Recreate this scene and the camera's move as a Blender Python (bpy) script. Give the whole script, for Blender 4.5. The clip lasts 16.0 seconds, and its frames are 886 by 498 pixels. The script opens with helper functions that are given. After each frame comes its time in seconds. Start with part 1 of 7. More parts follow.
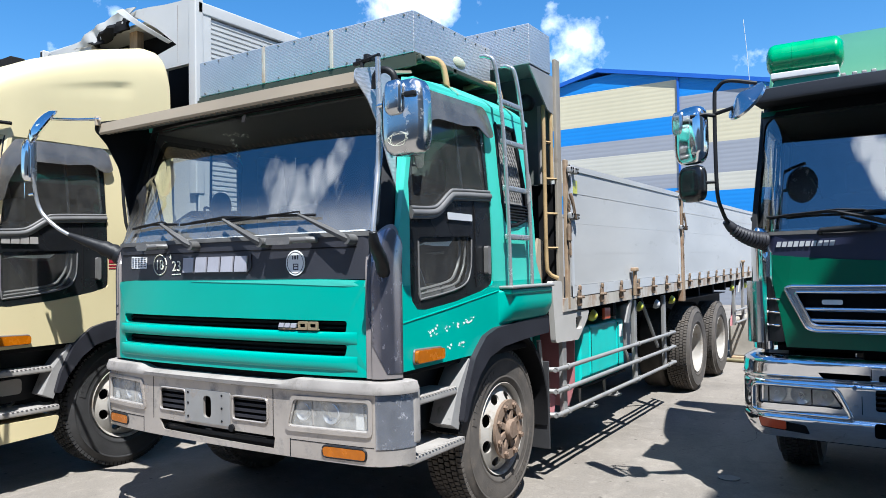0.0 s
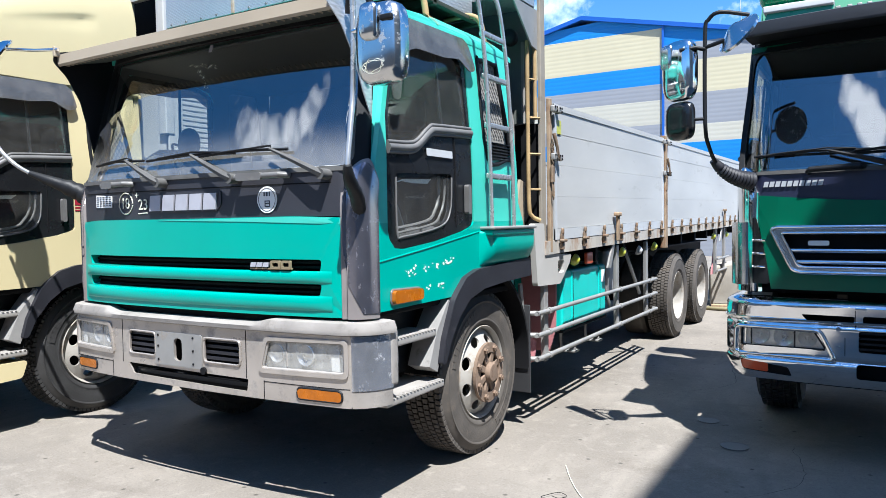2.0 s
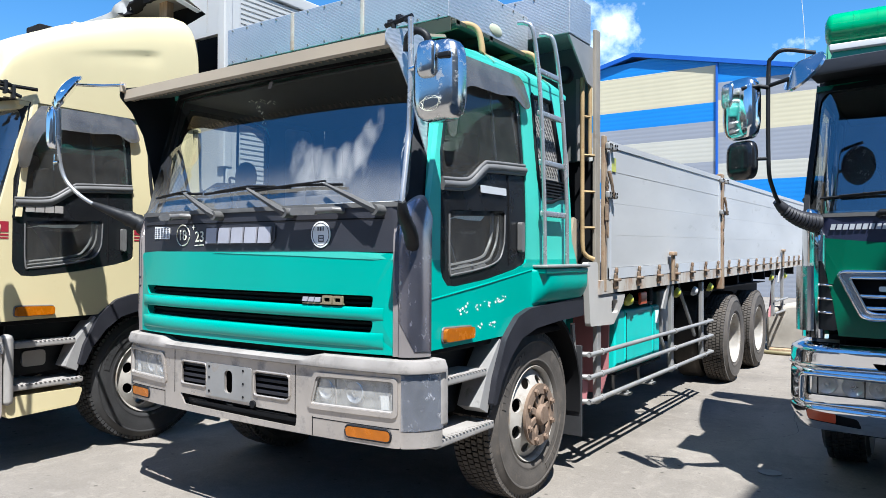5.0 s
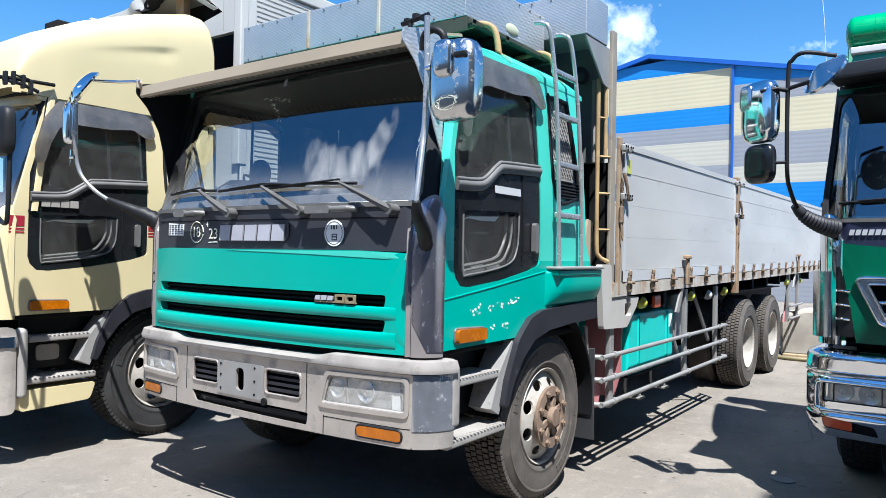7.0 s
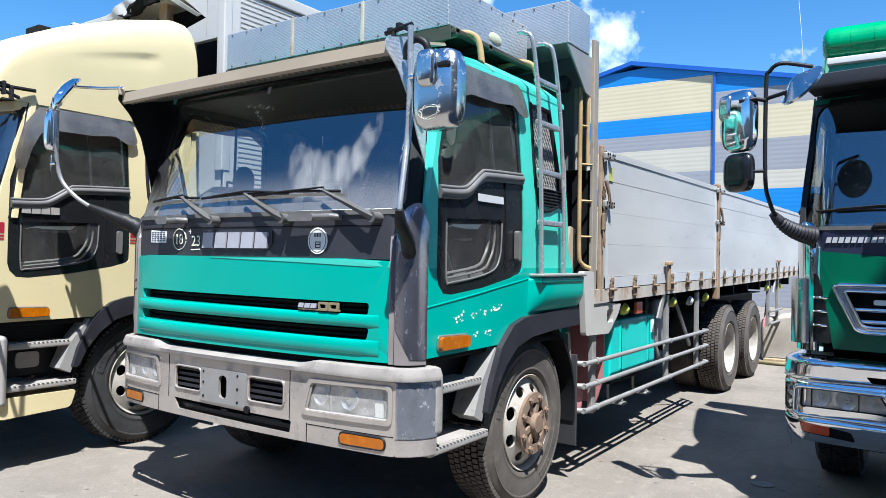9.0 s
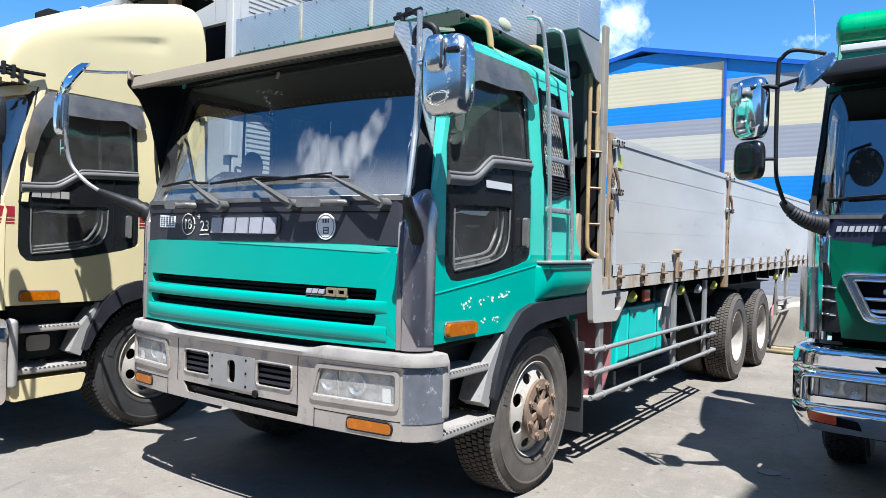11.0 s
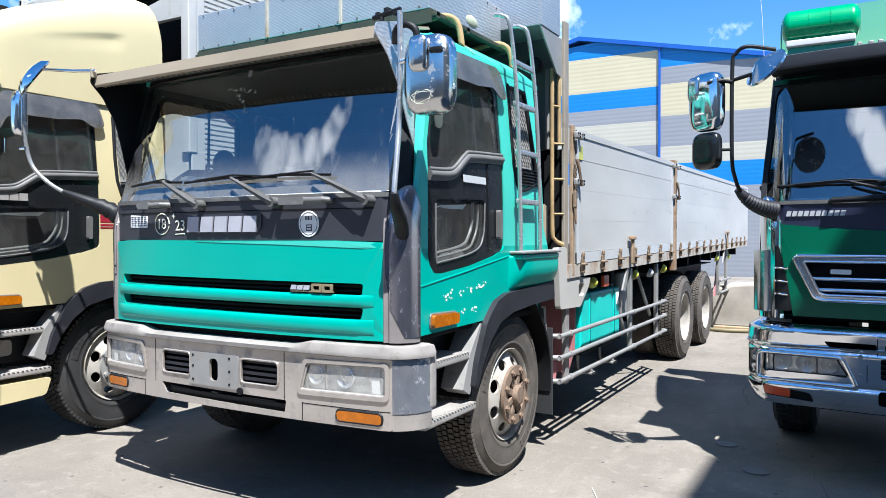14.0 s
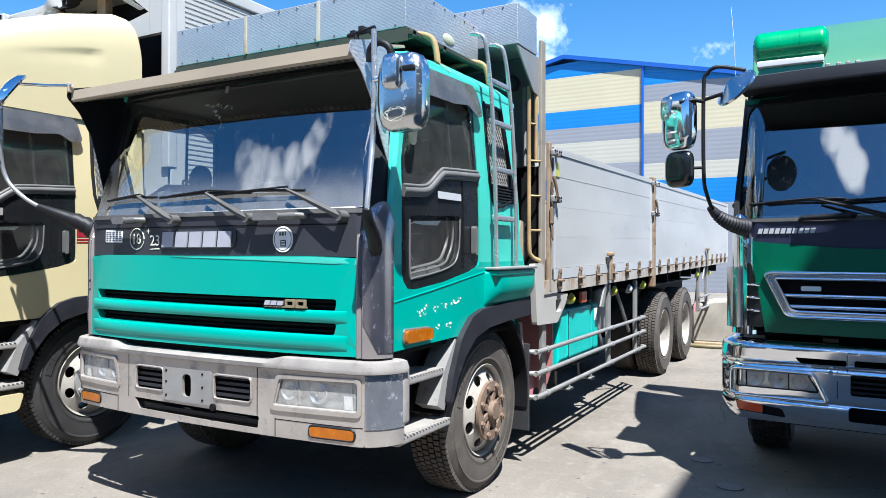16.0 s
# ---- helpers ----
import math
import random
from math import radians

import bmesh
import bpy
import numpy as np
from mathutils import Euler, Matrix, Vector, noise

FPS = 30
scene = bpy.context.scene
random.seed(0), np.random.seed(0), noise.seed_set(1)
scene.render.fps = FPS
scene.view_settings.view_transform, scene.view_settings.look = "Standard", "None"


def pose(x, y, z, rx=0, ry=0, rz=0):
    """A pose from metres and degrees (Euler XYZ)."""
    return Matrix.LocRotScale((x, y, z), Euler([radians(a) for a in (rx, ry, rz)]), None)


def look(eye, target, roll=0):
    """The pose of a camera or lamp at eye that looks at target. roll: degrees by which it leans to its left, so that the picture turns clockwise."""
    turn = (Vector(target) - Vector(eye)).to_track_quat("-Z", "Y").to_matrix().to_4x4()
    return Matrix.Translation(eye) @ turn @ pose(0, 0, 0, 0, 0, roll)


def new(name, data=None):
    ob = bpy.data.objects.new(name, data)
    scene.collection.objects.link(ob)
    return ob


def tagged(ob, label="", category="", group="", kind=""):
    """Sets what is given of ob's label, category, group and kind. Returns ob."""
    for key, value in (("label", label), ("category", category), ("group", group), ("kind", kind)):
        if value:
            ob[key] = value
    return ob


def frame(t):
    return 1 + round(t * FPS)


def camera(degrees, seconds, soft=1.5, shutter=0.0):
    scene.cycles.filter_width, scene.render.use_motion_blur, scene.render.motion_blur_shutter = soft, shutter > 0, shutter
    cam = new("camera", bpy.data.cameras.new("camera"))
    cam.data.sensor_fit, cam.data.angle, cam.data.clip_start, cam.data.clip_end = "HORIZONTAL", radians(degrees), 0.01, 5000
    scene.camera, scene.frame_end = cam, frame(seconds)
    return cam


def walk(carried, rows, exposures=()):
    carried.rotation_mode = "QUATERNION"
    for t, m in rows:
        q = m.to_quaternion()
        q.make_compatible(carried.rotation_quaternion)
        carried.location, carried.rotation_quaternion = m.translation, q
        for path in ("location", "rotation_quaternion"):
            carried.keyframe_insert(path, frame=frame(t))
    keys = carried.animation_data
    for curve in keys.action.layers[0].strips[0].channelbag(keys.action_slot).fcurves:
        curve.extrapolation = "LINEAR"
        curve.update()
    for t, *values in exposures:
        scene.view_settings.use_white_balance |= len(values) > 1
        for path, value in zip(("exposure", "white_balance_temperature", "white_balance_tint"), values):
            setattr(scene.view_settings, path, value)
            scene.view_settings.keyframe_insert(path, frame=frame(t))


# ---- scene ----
cam = camera(63.3, 16.0, soft=0.8)
METRES, EYE, TILT, LEAN, TURN = 8.0, 1.5, 0.0, 0.0, 0.0
PATH = [
    (0, (3.285, -2.731, 1.517), (2.218, -1.041, 1.57), -1.0),
    (0.5, (3.242, -2.785, 1.486), (2.181, -1.089, 1.458), -1.0),
    (1, (3.218, -2.798, 1.465), (2.187, -1.087, 1.36), -1.0),
    (1.5, (3.224, -2.678, 1.457), (2.187, -0.97, 1.354), -1.2),
    (2, (3.223, -2.604, 1.438), (2.197, -0.889, 1.36), -0.9),
    (2.5, (3.196, -2.563, 1.432), (2.19, -0.834, 1.396), -0.4),
    (3, (3.175, -2.553, 1.438), (2.139, -0.842, 1.435), -0.2),
    (3.5, (3.167, -2.563, 1.448), (2.08, -0.884, 1.444), -0.1),
    (4, (3.158, -2.564, 1.452), (2.041, -0.905, 1.447), 0.2),
    (4.5, (3.166, -2.57, 1.456), (2.045, -0.915, 1.459), 0.2),
    (5, (3.171, -2.581, 1.458), (2.036, -0.934, 1.474), 0.2),
    (7.5, (3.152, -2.571, 1.462), (1.988, -0.945, 1.481), 1.1),
    (8, (3.158, -2.575, 1.466), (1.999, -0.945, 1.498), 1.2),
    (8.5, (3.158, -2.582, 1.472), (2.018, -0.938, 1.509), 1.1),
    (9, (3.17, -2.584, 1.475), (2.044, -0.932, 1.504), 1.0),
    (9.5, (3.17, -2.582, 1.475), (2.033, -0.937, 1.487), 1.2),
    (12, (3.164, -2.588, 1.477), (2.022, -0.947, 1.465), 1.4),
    (12.5, (3.135, -2.618, 1.489), (2.006, -0.967, 1.503), 1.0),
    (13, (3.054, -2.736, 1.493), (1.94, -1.075, 1.489), 0.4),
    (13.5, (3.014, -2.776, 1.495), (1.935, -1.092, 1.476), 0.0),
    (14, (3.05, -2.785, 1.495), (2.047, -1.055, 1.458), -0.1),
    (14.5, (3.109, -2.74, 1.487), (2.202, -0.959, 1.43), -0.2),
    (15, (3.134, -2.73, 1.49), (2.252, -0.935, 1.45), -0.1),
    (15.5, (3.134, -2.739, 1.492), (2.212, -0.964, 1.484), 0.1),
    (16, (3.117, -2.771, 1.498), (2.146, -1.022, 1.504), 0.1),
]
walk(cam, [(t, look(eye, target, roll)) for t, eye, target, roll in PATH], [(0, 1.18, 6020, 8), (1, 1.33, 6020, 8), (2.5, 1.37, 6020, 8), (5, 1.27, 6020, 8), (12.5, 1.25, 6020, 8), (14.5, 1.39, 6020, 8), (15.5, 1.39, 6020, 8), (16, 1.33, 6020, 8)])

# ---- world, sun, exposure ----
SUN = Vector((0.39, -0.35, 1.0)).normalized()        # towards the sun
world = bpy.data.worlds.new("sky")
scene.world = world
world.use_nodes = True
wn, wl = world.node_tree.nodes, world.node_tree.links
wn.clear()
w_out = wn.new("ShaderNodeOutputWorld")
w_bg = wn.new("ShaderNodeBackground")
w_sky = wn.new("ShaderNodeTexSky")
w_sky.sky_type = "NISHITA"
w_sky.sun_disc = False
w_sky.sun_elevation = math.asin(SUN.z)
w_sky.sun_rotation = math.atan2(SUN.x, SUN.y)
w_sky.air_density, w_sky.dust_density, w_sky.ozone_density = 1.0, 0.45, 2.6
w_bg.inputs["Strength"].default_value = 0.082
w_co = wn.new("ShaderNodeTexCoord")
w_no = wn.new("ShaderNodeTexNoise")
w_no.inputs["Scale"].default_value = 17.0
w_no.inputs["Detail"].default_value = 11.0
w_no.inputs["Roughness"].default_value = 0.56
w_no.inputs["Distortion"].default_value = 0.0
wl.new(w_co.outputs["Generated"], w_no.inputs["Vector"])
w_sum = w_no.outputs[0]
# fair-weather clouds: direction, half-width in degrees, thickness
CLOUDS = [((-0.559, 0.752, 0.349), 3.2, 0.20), ((-0.527, 0.776, 0.352), 3.8, 0.20), ((-0.486, 0.803, 0.344), 3.2, 0.18), ((-0.439, 0.839, 0.318), 3.0, 0.17), ((-0.368, 0.878, 0.305), 3.0, 0.17), ((-0.345, 0.90, 0.270), 3.0, 0.20),
          ((-0.478, -0.642, 0.600), 2.2, 0.25), ((-0.504, -0.647, 0.572), 2.4, 0.27), ((-0.540, -0.645, 0.545), 2.8, 0.24), ((-0.575, -0.635, 0.518), 3.6, 0.27), ((-0.625, -0.600, 0.500), 3.4, 0.22), ((-0.652, -0.570, 0.500), 3.4, 0.24),
          ((-0.140, -0.734, 0.665), 2.0, 0.30), ((-0.108, -0.752, 0.650), 2.4, 0.40), ((-0.088, -0.768, 0.634), 2.4, 0.42), ((-0.068, -0.778, 0.624), 2.2, 0.30), ((0.75, 0.35, 0.55), 9, 0.3), ((0.2, 0.8, 0.5), 7, 0.3)]
for c, deg, thick in CLOUDS:
    w_dot, w_rng, w_add = wn.new("ShaderNodeVectorMath"), wn.new("ShaderNodeMapRange"), wn.new("ShaderNodeMath")
    w_dot.operation = "DOT_PRODUCT"
    w_dot.inputs[1].default_value = Vector(c).normalized()
    w_rng.interpolation_type = "SMOOTHSTEP"
    w_rng.inputs[1].default_value, w_rng.inputs[2].default_value = math.cos(radians(deg)), 1.0
    w_rng.inputs[3].default_value, w_rng.inputs[4].default_value = 0.0, thick
    wl.new(w_co.outputs["Generated"], w_dot.inputs[0])
    wl.new(w_dot.outputs["Value"], w_rng.inputs[0])
    w_add.operation = "ADD"
    wl.new(w_sum, w_add.inputs[0])
    wl.new(w_rng.outputs[0], w_add.inputs[1])
    w_sum = w_add.outputs[0]
w_ra = wn.new("ShaderNodeValToRGB")
w_ra.color_ramp.elements[0].position, w_ra.color_ramp.elements[1].position = 0.645, 0.98
wl.new(w_sum, w_ra.inputs[0])
w_mix = wn.new("ShaderNodeMix")
w_mix.data_type = "RGBA"
w_mix.inputs[7].default_value = (12.4, 13.0, 14.2, 1.0)
w_hue = wn.new("ShaderNodeHueSaturation")
w_hue.inputs["Saturation"].default_value = 1.34
wl.new(w_ra.outputs[0], w_mix.inputs[0])
wl.new(w_sky.outputs[0], w_hue.inputs["Color"])
wl.new(w_hue.outputs[0], w_mix.inputs[6])
wl.new(w_mix.outputs[2], w_bg.inputs["Color"])
wl.new(w_bg.outputs[0], w_out.inputs[0])

sun_data = bpy.data.lights.new("sun", "SUN")
sun_data.energy, sun_data.angle, sun_data.color = 5.0, radians(0.55), (1.0, 0.97, 0.925)
sun = new("sun", sun_data)
sun.matrix_world = look(SUN * 30, (0, 0, 0))


# ---- materials ----
def mat(name, col, rough=0.5, metal=0.0, var=0.10, scale=2.5, fine=60.0, bump=0.0, bscale=120.0, coat=0.0,
        dirt=0.0, dirt_col=(0.16, 0.12, 0.08), dirt_scale=4.0, stretch=(1, 1, 1), spec=0.5, coord="Object"):
    """A painted, plastic, metal or stone surface: two scales of tone, patches of dirt and a fine relief."""
    m = bpy.data.materials.new(name)
    m.use_nodes = True
    n, l = m.node_tree.nodes, m.node_tree.links
    b = n["Principled BSDF"]
    b.inputs["Metallic"].default_value = metal
    b.inputs["Specular IOR Level"].default_value = spec
    b.inputs["Coat Weight"].default_value = coat
    b.inputs["Coat Roughness"].default_value = 0.08
    co, mp = n.new("ShaderNodeTexCoord"), n.new("ShaderNodeMapping")
    mp.inputs["Scale"].default_value = stretch
    l.new(co.outputs[coord], mp.inputs[0])

    def noise_tex(s, detail=4.0, r=0.55):
        t = n.new("ShaderNodeTexNoise")
        t.inputs["Scale"].default_value, t.inputs["Detail"].default_value, t.inputs["Roughness"].default_value = s, detail, r
        l.new(mp.outputs[0], t.inputs["Vector"])
        return t

    def mix(f, a, c):
        x = n.new("ShaderNodeMix")
        x.data_type = "RGBA"
        for k, v in ((0, f), (6, a), (7, c)):
            if isinstance(v, (tuple, float)):
                x.inputs[k].default_value = (*v, 1) if isinstance(v, tuple) and len(v) == 3 else v
            else:
                l.new(v, x.inputs[k])
        return x.outputs[2]

    big, small = noise_tex(scale), noise_tex(fine, 2.0)
    dark, light = tuple(c * (1 - var) for c in col), tuple(min(1.0, c * (1 + var)) for c in col)
    ramp = n.new("ShaderNodeValToRGB")
    ramp.color_ramp.elements[0].position, ramp.color_ramp.elements[1].position = 0.32, 0.68
    ramp.color_ramp.elements[0].color, ramp.color_ramp.elements[1].color = (*dark, 1), (*light, 1)
    l.new(big.outputs[0], ramp.inputs[0])
    c = mix(0.25, ramp.outputs[0], tuple(x * (1 - 1.2 * var) for x in col))
    f = n.new("ShaderNodeMath")
    f.operation = "MULTIPLY"
    l.new(small.outputs[0], f.inputs[0])
    f.inputs[1].default_value = 0.6
    c = mix(f.outputs[0], ramp.outputs[0], c)
    rough_val = n.new("ShaderNodeMapRange")
    rough_val.inputs[3].default_value, rough_val.inputs[4].default_value = max(0.02, rough - 0.08), min(1.0, rough + 0.10)
    l.new(big.outputs[0], rough_val.inputs[0])
    if dirt > 0:
        d = noise_tex(dirt_scale, 8.0, 0.68)
        dr = n.new("ShaderNodeValToRGB")
        e = dr.color_ramp.elements
        e[0].position, e[1].position = 0.72 - 0.42 * dirt, 0.84 - 0.25 * dirt
        e[0].color, e[1].color = (0, 0, 0, 1), (0.9, 0.9, 0.9, 1)
        l.new(d.outputs[0], dr.inputs[0])
        c = mix(dr.outputs[0], c, dirt_col)
        add = n.new("ShaderNodeMath")
        add.operation, add.use_clamp = "MULTIPLY_ADD", True
        add.inputs[1].default_value = 0.45
        l.new(dr.outputs[0], add.inputs[0])
        l.new(rough_val.outputs[0], add.inputs[2])
        l.new(add.outputs[0], b.inputs["Roughness"])
        if metal > 0:
            me = n.new("ShaderNodeMath")
            me.operation = "MULTIPLY_ADD"
            me.inputs[1].default_value, me.inputs[2].default_value = -metal, metal
            l.new(dr.outputs[0], me.inputs[0])
            l.new(me.outputs[0], b.inputs["Metallic"])
    else:
        l.new(rough_val.outputs[0], b.inputs["Roughness"])
    l.new(c, b.inputs["Base Color"])
    if bump > 0:
        bt = noise_tex(bscale, 5.0, 0.6)
        bp = n.new("ShaderNodeBump")
        bp.inputs["Strength"].default_value, bp.inputs["Distance"].default_value = bump, 0.004
        l.new(bt.outputs[0], bp.inputs["Height"])
        l.new(bp.outputs[0], b.inputs["Normal"])
    return m


def glass(name, tint, gloss=0.08, rough=0.0, dust=0.0, low_dust_haze=0.0):
    """A thin pane: clear or tinted, with the mirror image that its angle gives and a film of dust."""
    m = bpy.data.materials.new(name)
    m.use_nodes = True
    n, l = m.node_tree.nodes, m.node_tree.links
    n.remove(n["Principled BSDF"])
    tr, gl, mx, lw = n.new("ShaderNodeBsdfTransparent"), n.new("ShaderNodeBsdfGlossy"), n.new("ShaderNodeMixShader"), n.new("ShaderNodeLayerWeight")
    pw, sc = n.new("ShaderNodeMath"), n.new("ShaderNodeMath")
    tr.inputs[0].default_value = (*tint, 1)
    gl.inputs["Roughness"].default_value = rough
    lw.inputs["Blend"].default_value = 0.5
    pw.operation, sc.operation = "POWER", "MULTIPLY_ADD"
    pw.inputs[1].default_value = 5.0
    sc.inputs[1].default_value, sc.inputs[2].default_value = 1.0 - gloss, gloss
    l.new(lw.outputs["Facing"], pw.inputs[0])
    l.new(pw.outputs[0], sc.inputs[0])
    l.new(sc.outputs[0], mx.inputs[0])
    l.new(tr.outputs[0], mx.inputs[1])
    l.new(gl.outputs[0], mx.inputs[2])
    last = mx.outputs[0]
    if dust:
        co, nt, rp, df, md = n.new("ShaderNodeTexCoord"), n.new("ShaderNodeTexNoise"), n.new("ShaderNodeMapRange"), n.new("ShaderNodeBsdfDiffuse"), n.new("ShaderNodeMixShader")
        nt.inputs["Scale"].default_value, nt.inputs["Detail"].default_value, nt.inputs["Roughness"].default_value = 3.0, 9.0, 0.75
        rp.inputs[1].default_value, rp.inputs[2].default_value = 0.35, 0.75
        rp.inputs[3].default_value, rp.inputs[4].default_value = 0.3 * dust, 1.8 * dust
        df.inputs[0].default_value = (0.62, 0.60, 0.56, 1)
        l.new(co.outputs["Object"], nt.inputs["Vector"])
        l.new(nt.outputs[0], rp.inputs[0])
        film = rp.outputs[0]
        if low_dust_haze:      # dust thickens downward; the sunlit haze below the visor is put in too
            sp, lo, ml, ad = n.new("ShaderNodeSeparateXYZ"), n.new("ShaderNodeMapRange"), n.new("ShaderNodeMath"), n.new("ShaderNodeMath")
            lo.interpolation_type = "SMOOTHSTEP"
            lo.inputs[1].default_value, lo.inputs[2].default_value = 1.96, 1.70
            lo.inputs[3].default_value, lo.inputs[4].default_value = 0.0, low_dust_haze
            ml.operation, ad.operation = "MULTIPLY", "ADD"
            l.new(co.outputs["Object"], sp.inputs[0])
            l.new(sp.outputs[2], lo.inputs[0])
            l.new(lo.outputs[0], ml.inputs[0])
            l.new(nt.outputs[0], ml.inputs[1])
            l.new(film, ad.inputs[0])
            l.new(ml.outputs[0], ad.inputs[1])
            film = ad.outputs[0]
        l.new(film, md.inputs[0])
        l.new(last, md.inputs[1])
        l.new(df.outputs[0], md.inputs[2])
        last = md.outputs[0]
    l.new(last, n["Material Output"].inputs[0])
    return m


TEAL = mat("teal_paint", (0.002, 0.325, 0.255), 0.38, var=0.05, scale=1.5, coat=0.12, dirt=0.08, dirt_col=(0.03, 0.27, 0.21), dirt_scale=9)
TURQ = mat("turquoise_paint", (0.06, 0.47, 0.375), 0.38, var=0.05, scale=1.5, coat=0.12, dirt=0.10, dirt_col=(0.17, 0.5, 0.42), dirt_scale=7)
CREAM = mat("cream_paint", (0.56, 0.475, 0.275), 0.45, var=0.05, scale=1.2, coat=0.06, dirt=0.12, dirt_col=(0.40, 0.32, 0.17), dirt_scale=6)
GREEN = mat("dark_green_paint", (0.0015, 0.105, 0.055), 0.34, var=0.08, scale=1.5, coat=0.15, spec=0.2)
LEAF = mat("light_green_paint", (0.052, 0.175, 0.10), 0.4, var=0.06, scale=1.0, coat=0.1)
LAMPGREEN = mat("green_lamp_plastic", (0.0, 0.30, 0.11), 0.25, var=0.12, scale=6, coat=0.4)
NAVY = mat("dark_blue_panel", (0.012, 0.015, 0.042), 0.45, var=0.15, scale=3, bump=0.15)
BLACK = mat("black_plastic", (0.011, 0.0115, 0.013), 0.48, var=0.2, scale=4, bump=0.25, dirt=0.14, dirt_col=(0.045, 0.043, 0.042), dirt_scale=5, spec=0.25)
FADED = mat("faded_black_plastic", (0.018, 0.018, 0.023), 0.5, var=0.2, scale=5, bump=0.2, dirt=0.24, dirt_col=(0.055, 0.052, 0.054), dirt_scale=7, spec=0.35)
DARK = mat("dark_underside", (0.008, 0.008, 0.009), 0.8, var=0.3, scale=4, dirt=0.18, dirt_col=(0.03, 0.026, 0.022), spec=0.15)
BLACKRUBBER = mat("black_tyre_rubber", (0.030, 0.029, 0.029), 0.6, var=0.2, scale=7, bump=0.3, bscale=90, dirt=0.22, dirt_col=(0.07, 0.062, 0.055), dirt_scale=9)
RUBBER = mat("tyre_rubber", (0.070, 0.060, 0.051), 0.85, var=0.22, scale=7, bump=0.35, bscale=90, dirt=0.40, dirt_col=(0.14, 0.112, 0.088), dirt_scale=9)
GREYPL = mat("grey_plastic", (0.275, 0.255, 0.235), 0.6, var=0.10, scale=5, bump=0.2, dirt=0.2, dirt_col=(0.17, 0.155, 0.14), dirt_scale=8)
SILVER = mat("silver_bumper_paint", (0.42, 0.378, 0.34), 0.28, metal=0.5, var=0.16, scale=4, dirt=0.46, dirt_col=(0.18, 0.162, 0.143), dirt_scale=10, bump=0.10, bscale=10, coat=0.1)
CHROME = mat("chrome", (0.80, 0.81, 0.83), 0.06, metal=1.0, var=0.04, scale=6, dirt=0.10, dirt_col=(0.34, 0.32, 0.30), dirt_scale=14)
DULLCHROME = mat("dull_chrome", (0.29, 0.275, 0.31), 0.20, metal=0.9, var=0.28, scale=6, dirt=0.32, dirt_col=(0.21, 0.195, 0.205), dirt_scale=24, bump=0.07, bscale=18, stretch=(1, 1, 0.45))
ALU = mat("aluminium_panel", (0.43, 0.427, 0.418), 0.5, metal=0.05, var=0.09, scale=1.6, fine=30, dirt=0.26, dirt_col=(0.31, 0.305, 0.295), dirt_scale=3.5, stretch=(1, 0.45, 1.6))
STEEL = mat("galvanised_steel", (0.29, 0.282, 0.27), 0.5, metal=0.35, var=0.10, scale=6, dirt=0.30, dirt_col=(0.26, 0.20, 0.15), dirt_scale=9)
RUSTPAINT = mat("rust_stained_grey_paint", (0.27, 0.195, 0.125), 0.75, var=0.3, scale=9, bump=0.35, bscale=60, dirt=0.60, dirt_col=(0.175, 0.068, 0.024), dirt_scale=12, stretch=(1, 1, 0.5))
TAN = mat("weathered_tan_metal", (0.344, 0.283, 0.205), 0.55, var=0.10, scale=3, dirt=0.25, dirt_col=(0.30, 0.24, 0.17), dirt_scale=8, stretch=(0.4, 1, 1))
WHITE = mat("white_paint", (0.607, 0.607, 0.599), 0.45, var=0.05, scale=2, dirt=0.12, dirt_col=(0.50, 0.48, 0.44), dirt_scale=5)
WHEELWHITE = mat("white_wheel_paint", (0.345, 0.32, 0.285), 0.5, var=0.14, scale=6, dirt=0.5, dirt_col=(0.22, 0.16, 0.11), dirt_scale=9)
AMBER = mat("amber_lens", (0.36, 0.098, 0.0), 0.25, var=0.15, scale=20, coat=0.2)
HUBGREY = mat("grey_hub_paint", (0.30, 0.295, 0.28), 0.5, metal=0.2, var=0.15, scale=8, dirt=0.3, dirt_col=(0.14, 0.12, 0.10))
RED = mat("red_stripe", (0.28, 0.015, 0.03), 0.4, var=0.08)
ORANGE = mat("orange_lens", (0.615, 0.082, 0.025), 0.3, var=0.10, scale=20, coat=0.3)
YELLOW = mat("yellow_green_lens", (0.451, 0.451, 0.049), 0.3, var=0.15, scale=20, coat=0.3)
PINK = mat("faded_red_chassis_paint", (0.42, 0.165, 0.175), 0.6, var=0.12, scale=6, dirt=0.22, dirt_col=(0.24, 0.12, 0.10), dirt_scale=9)
LENS = mat("clear_lens", (0.47, 0.47, 0.465), 0.18, var=0.4, scale=9, coat=0.8, bump=0.25, bscale=30, stretch=(1.2, 1.2, 1))
REFLECTOR = mat("lamp_reflector", (0.62, 0.62, 0.61), 0.30, metal=0.75, var=0.25, scale=12, bump=0.3, bscale=45)
PAPER = mat("paper", (0.738, 0.738, 0.720), 0.7, var=0.03)
INK = mat("ink", (0.05, 0.05, 0.06), 0.7, var=0.05)
CHALK = mat("chalk_marks", (0.72, 0.72, 0.58), 0.9, var=0.2, scale=40)
OLIVE = mat("olive_tray_paint", (0.036, 0.04, 0.026), 0.6, var=0.2, scale=5, dirt=0.2)
BOARD = mat("dark_grey_board", (0.115, 0.125, 0.115), 0.6, var=0.15, scale=2, dirt=0.2, dirt_col=(0.22, 0.19, 0.15))
